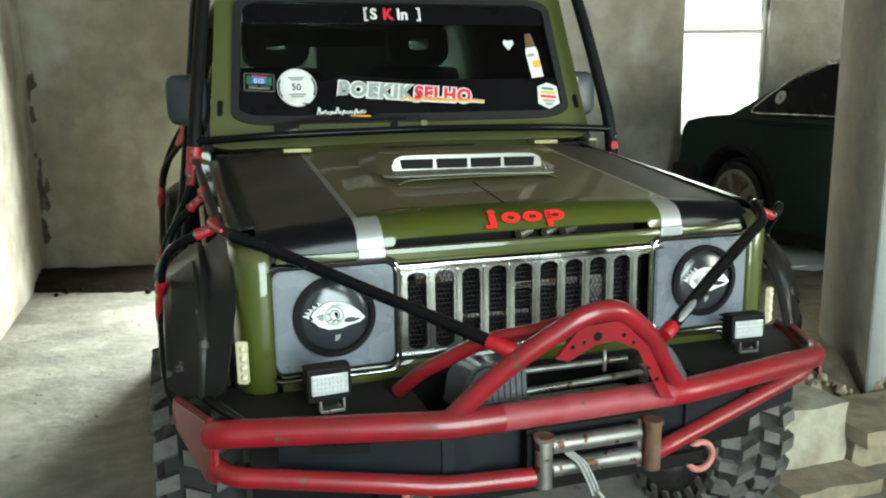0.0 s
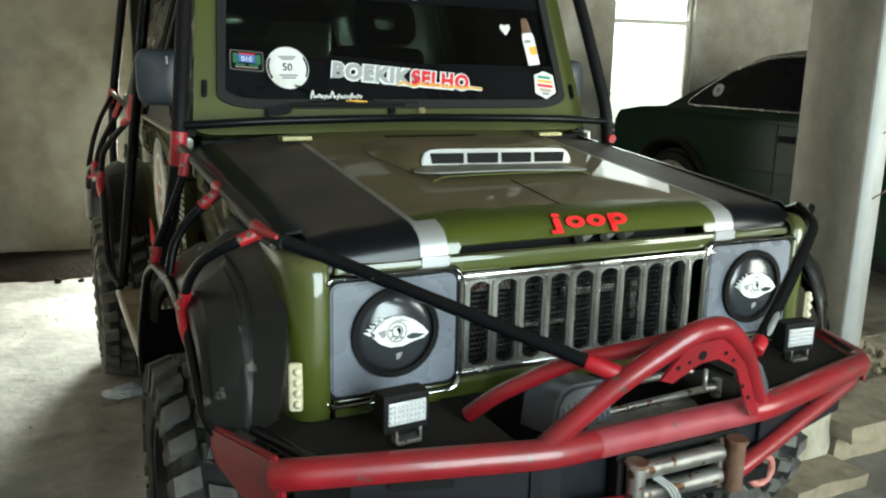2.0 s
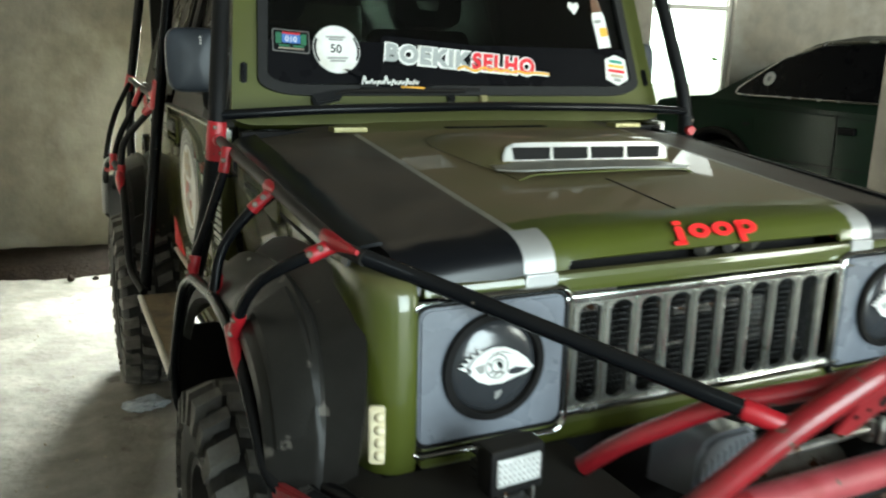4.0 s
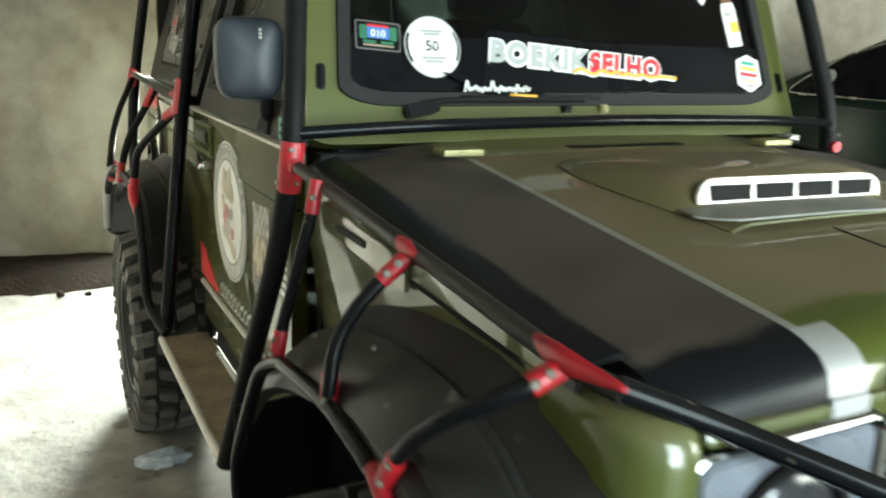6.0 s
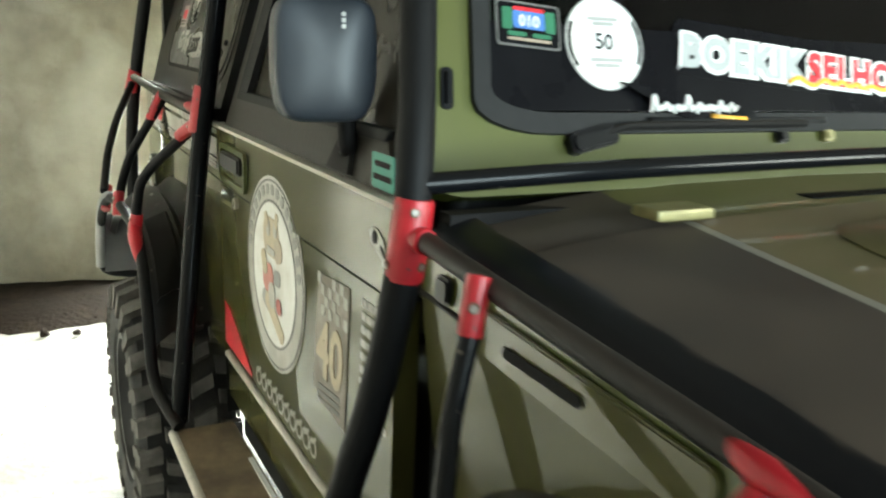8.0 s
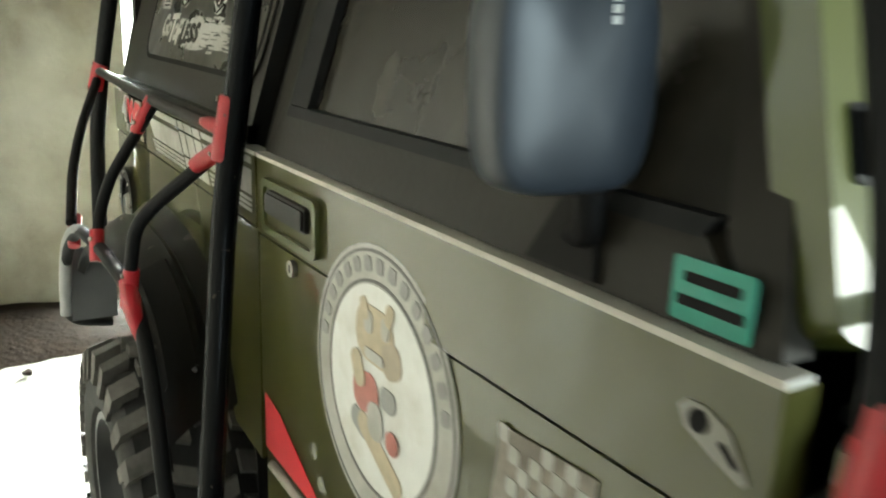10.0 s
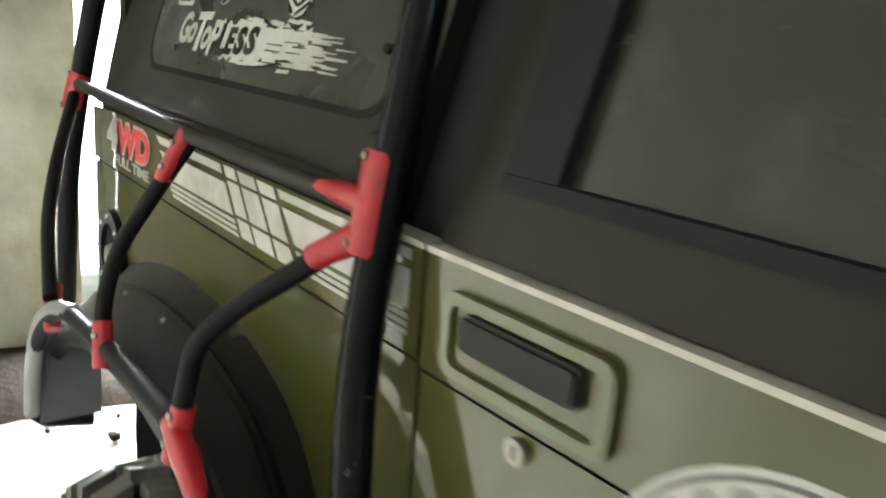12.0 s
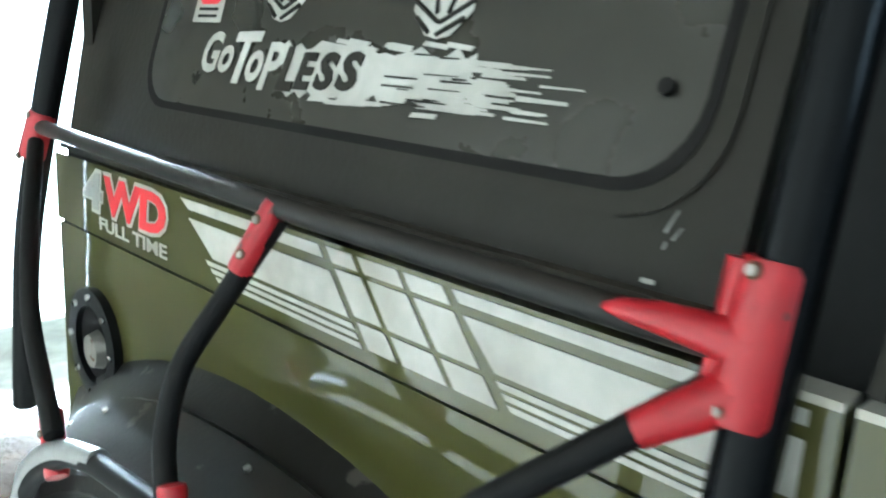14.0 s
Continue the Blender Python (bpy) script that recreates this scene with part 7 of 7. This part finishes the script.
# wheels
def road_wheel(name="wheel"):
    """A mud-terrain tyre on a dark rim, at the origin with its axle along x; its outer face looks towards -x."""
    prof = [(-0.10, 0.205), (-0.125, 0.225), (-0.132, 0.27), (-0.125, 0.315), (-0.108, 0.34), (-0.06, 0.348), (0, 0.35), (0.06, 0.348), (0.108, 0.34), (0.125, 0.315), (0.132, 0.27), (0.125, 0.225), (0.10, 0.205)]
    n = 48
    bm = bmesh.new()
    rows = [[bm.verts.new((x, r * math.cos(2 * math.pi * k / n), r * math.sin(2 * math.pi * k / n))) for x, r in prof] for k in range(n)]
    for k in range(n):
        a, b = rows[k], rows[(k + 1) % n]
        for i in range(len(prof) - 1):
            bm.faces.new((a[i], a[i + 1], b[i + 1], b[i]))
    body = part("tyre", bm, tyre_rubber, None, "muddy mud-terrain tyre")
    lugs = bmesh.new()

    def lug(x0, x1, a, w, h, skew, drop=0.0):
        vs = []
        for r in (0.338 - drop, 0.352 + h - drop):
            for x, da in ((x0, -w + skew), (x1, -w - skew), (x1, w - skew), (x0, w + skew)):
                k = 0.86 if r > 0.35 - drop else 1.0
                q = a + da * k
                rr = r - (0.016 if abs(x) > 0.11 else 0.0)
                vs.append(lugs.verts.new((x * (0.97 if k < 1 else 1), rr * math.cos(q), rr * math.sin(q))))
        for f in ((4, 5, 6, 7), (0, 1, 5, 4), (1, 2, 6, 5), (2, 3, 7, 6), (3, 0, 4, 7)):
            lugs.faces.new([vs[i] for i in f])

    m = 26
    for k in range(m):
        a = 2 * math.pi * k / m
        step = math.pi / m
        lug(-0.135, -0.078, a, 0.056 if k % 2 else 0.07, 0.02, 0.02)
        lug(0.078, 0.135, a + step, 0.056 if k % 2 else 0.07, 0.02, -0.02)
        lug(-0.066, -0.008, a + step * 0.9, 0.056, 0.02, -0.035)
        lug(0.008, 0.066, a + step * 0.1, 0.056, 0.02, 0.035)
        # side biters
        for sgn in (-1, 1):
            b = lugs.verts
            q0, q1 = a - 0.05, a + 0.05
            pts = [(0.132, 0.335, q0), (0.132, 0.335, q1), (0.139, 0.29, q1), (0.139, 0.29, q0)]
            base = [(0.124, 0.335, q0), (0.124, 0.335, q1), (0.130, 0.285, q1), (0.130, 0.285, q0)]
            v = [b.new((sgn * x, r * math.cos(t), r * math.sin(t))) for x, r, t in base + pts]
            for f in ((4, 5, 6, 7), (0, 1, 5, 4), (1, 2, 6, 5), (2, 3, 7, 6), (3, 0, 4, 7)):
                lugs.faces.new([v[i] for i in f])
    tread = part("tread", lugs, lug_rubber, body, angle=20)
    prof = [(0.09, 0.0), (0.09, 0.2), (-0.1, 0.2), (-0.118, 0.212), (-0.118, 0.196), (-0.06, 0.185), (-0.03, 0.16), (-0.05, 0.09), (-0.07, 0.05), (-0.07, 0.0)]
    bm = bmesh.new()
    rows = [[bm.verts.new((x, r * math.cos(2 * math.pi * k / 32), r * math.sin(2 * math.pi * k / 32))) for x, r in prof if r > 0] for k in range(32)]
    for k in range(32):
        a, b = rows[k], rows[(k + 1) % 32]
        for i in range(len(a) - 1):
            bm.faces.new((a[i], a[i + 1], b[i + 1], b[i]))
    bm.faces.new([r[-1] for r in rows])
    rim = part("rim", bm, rim_black, body, "black steel rim")
    return body


first = road_wheel()
WHEELS = ((-0.79, 2.5, 0), (0.79, 2.5, 180), (-0.775, 0.47, 0), (0.8, 0.47, 180))
for k, (x, y, turn) in enumerate(WHEELS):
    m = Matrix.Translation((x, y, 0.352)) @ pose(0, 0, 0, 17 * k, 0, turn)
    ob = first if k == 0 else copy_thing(first, m)
    ob.parent = jeep
    ob.matrix_basis = m
    ob.name = "tyre"
part("axle", rod((-0.7, 0.47, 0.352), (0.7, 0.47, 0.352), 0.04, 12), dull_black, jeep)
part("axle", rod((-0.7, 2.5, 0.352), (0.7, 2.5, 0.352), 0.04, 12), dull_black, jeep)


# ---- the parked sedan on the raised floor ----
def sedan():
    root = thing("sedan", "dark green sedan parked on the raised floor", "car", at=(2.95, 3.84, 0.22))
    # local: x across from the near side, y forward is negative, z up
    prof = [(0.0, 0.42), (0.0, 0.72), (-0.02, 0.86), (-0.06, 0.905), (-0.3, 0.945), (-0.66, 0.97), (-1.2, 0.955), (-2.2, 0.93), (-3.1, 0.90), (-3.9, 0.80), (-4.25, 0.66), (-4.3, 0.35),
            (-3.97, 0.24), (-3.96, 0.3), (-3.84, 0.62), (-3.55, 0.74), (-3.26, 0.62), (-3.14, 0.3), (-3.12, 0.22), (-1.14, 0.22), (-1.13, 0.32), (-1.11, 0.45), (-1.03, 0.62), (-0.89, 0.715), (-0.725, 0.745), (-0.56, 0.715), (-0.42, 0.62), (-0.34, 0.45), (-0.32, 0.34), (-0.31, 0.3)]
    bm = prism(prof, 1.68, axes((0, 0, 0), (0, 1, 0), (0, 0, 1)))
    bmesh.ops.recalc_face_normals(bm, faces=bm.faces)
    rim = [e for e in bm.edges if abs(e.verts[0].co.x - e.verts[1].co.x) < 1e-4 and e.verts[0].co.z + e.verts[1].co.z > 1.55]
    bmesh.ops.bevel(bm, geom=rim, offset=0.05, segments=4, affect="EDGES")
    body = part("body", bm, sedan_paint, root, "glossy dark green body", 50)
    # greenhouse
    bm = bmesh.new()
    rows = []
    for (y0, z0), (y1, z1), inset in (((-0.55, 0.95), (-3.1, 0.89), 0.03), ((-0.98, 1.16), (-2.85, 1.12), 0.10), ((-1.32, 1.315), (-2.6, 1.30), 0.18), ((-1.55, 1.355), (-2.4, 1.345), 0.26)):
        rows.append([bm.verts.new(p) for p in ((inset, y0, z0), (1.68 - inset, y0, z0), (1.68 - inset, y1, z1), (inset, y1, z1))])
    for a, b in zip(rows, rows[1:]):
        for i in range(4):
            bm.faces.new((a[i], a[(i + 1) % 4], b[(i + 1) % 4], b[i]))
    bm.faces.new(rows[-1])
    bmesh.ops.bevel(bm, geom=bm.edges[:], offset=0.02, segments=2, affect="EDGES")
    part("cabin", bm, sedan_paint, root, "", 50)
    lean = axes((0.03, 0, 0.95), (0, -1, 0), (0.4, 0, 1))
    part("side_window", prism([(0.86, 0.05), (0.95, 0.13), (1.15, 0.265), (1.42, 0.36), (1.88, 0.372), (1.88, 0.03), (0.9, 0.03)], 0.01, lean @ Matrix.Translation((0, 0, 0.018))), black_vinyl, root, "dark tinted rear side window")
    part("side_window", prism([(1.94, 0.372), (2.4, 0.355), (2.72, 0.18), (2.85, 0.03), (1.94, 0.03)], 0.01, lean @ Matrix.Translation((0, 0, 0.018))), black_vinyl, root)
    trim = [(2.9, 0.02), (0.93, 0.024), (0.852, 0.03), (0.852, 0.06), (0.95, 0.142), (1.15, 0.28), (1.42, 0.374), (1.9, 0.386)]
    part("window_trim", tube([lean @ Vector((a, b, 0.03)) for a, b in trim], 0.007, 8, 0.03), chrome, root, "thin chrome window trim")
    part("sticker", prism(disc_shape(0.045, 20), 0.001, lean @ Matrix.Translation((1.08, 0.14, 0.029))), white_vinyl, root, "round white window sticker")
    part("sticker_bar", prism(rounded(0.024, 0.03, 0.008), 0.001, lean @ Matrix.Translation((1.08, 0.14, 0.0302))), grey_vinyl, root)
    part("rear_screen", prism([(-0.62, 0.0), (0.62, 0.0), (0.5, 0.46), (-0.5, 0.46)], 0.01, axes((0.84, -0.72, 1.035), (-1, 0, 0), (0, -0.66, 0.3))), black_vinyl, root, "dark rear window")
    part("windscreen", prism([(-0.66, 0.0), (0.66, 0.0), (0.54, 0.42), (-0.54, 0.42)], 0.01, axes((0.84, -3.02, 0.945), (1, 0, 0), (0, 0.4, 0.36))), black_vinyl, root, "dark windscreen")
    part("door_seam", block((-0.002, -1.665, 0.3), (0.004, -1.659, 0.9)), dull_black, root)
    part("swage_line", block((-0.004, -1.66, 0.60), (0.002, -1.2, 0.606)), dull_black, root)
    part("swage_line", block((-0.004, -3.1, 0.60), (0.002, -1.67, 0.606)), dull_black, root)
    part("door_handle", block((-0.022, -1.8, 0.80), (0.002, -1.69, 0.84), 0.008), dull_black, root)
    part("fuel_flap", prism(rounded(0.13, 0.09, 0.02), 0.002, axes((-0.0005, -0.98, 0.79), (0, -1, 0), (0, 0, 1))), sedan_paint, root)
    part("flap_mark", prism([(-0.04, 0.01), (0.03, 0.014), (0.04, -0.002), (-0.02, -0.012)], 0.001, axes((-0.003, -0.98, 0.8), (0, -1, 0), (0, 0, 1))), dull_black, root)
    part("bumper", block((-0.02, -0.3, 0.36), (1.70, 0.06, 0.585), 0.05, 3), dull_black, root, "dark rear bumper")
    part("sill", block((-0.015, -3.14, 0.16), (0.05, -1.13, 0.24), 0.015), dull_black, root)
    for y in (-0.725, -3.55):
        pts = [(0.0 - 0.005, y + 0.405 * math.cos(a), 0.335 + 0.405 * math.sin(a)) for a in [radians(-5 + 10 * k) for k in range(20)]]
        part("arch_trim", tube(pts, 0.024, 10, 0.0), dull_black, root)
        part("arch_liner", skin([[(x, y + 0.4 * math.cos(a), 0.335 + 0.4 * math.sin(a)) for x in (0.02, 0.4)] for a in [radians(-10 + 10 * k) for k in range(21)]], 0.004), dull_black, root)
        for x in (0.02, 1.46):
            bm = bmesh.new()
            bmesh.ops.create_cone(bm, cap_ends=True, segments=32, radius1=0.335, radius2=0.335, depth=0.2, matrix=Matrix.Translation((x + 0.1, y, 0.335)) @ pose(0, 0, 0, 0, 90, 0))
            bmesh.ops.bevel(bm, geom=[e for e in bm.edges if e.calc_face_angle(0) > 1], offset=0.03, segments=3, affect="EDGES")
            tyre = part("tyre", bm, rubber, root, "", 50)
            if x < 1:
                m = axes((x - 0.002, y, 0.335), (0, -1, 0), (0, 0, 1))
                part("rim", ring_shape(0.25, 0.03, 0.01, m, 36), alloy, tyre, "five-spoke alloy rim")
                part("rim_back", prism(disc_shape(0.225), 0.002, m @ Matrix.Translation((0, 0, -0.003))), rust, tyre)
                part("hub", prism(disc_shape(0.05), 0.012, m, 0.004), alloy, tyre)
                for k in range(5):
                    part("rim_spoke", prism([(-0.02, 0.03), (0.02, 0.03), (0.03, 0.225), (-0.03, 0.225)], 0.009, m @ pose(0, 0, 0, 0, 0, 72 * k + 20)), alloy, tyre)
    part("aerial", rod((0.25, -1.98, 1.33), (0.25, -1.82, 1.55), 0.005, 6), dull_black, root)
    return root


sedan()
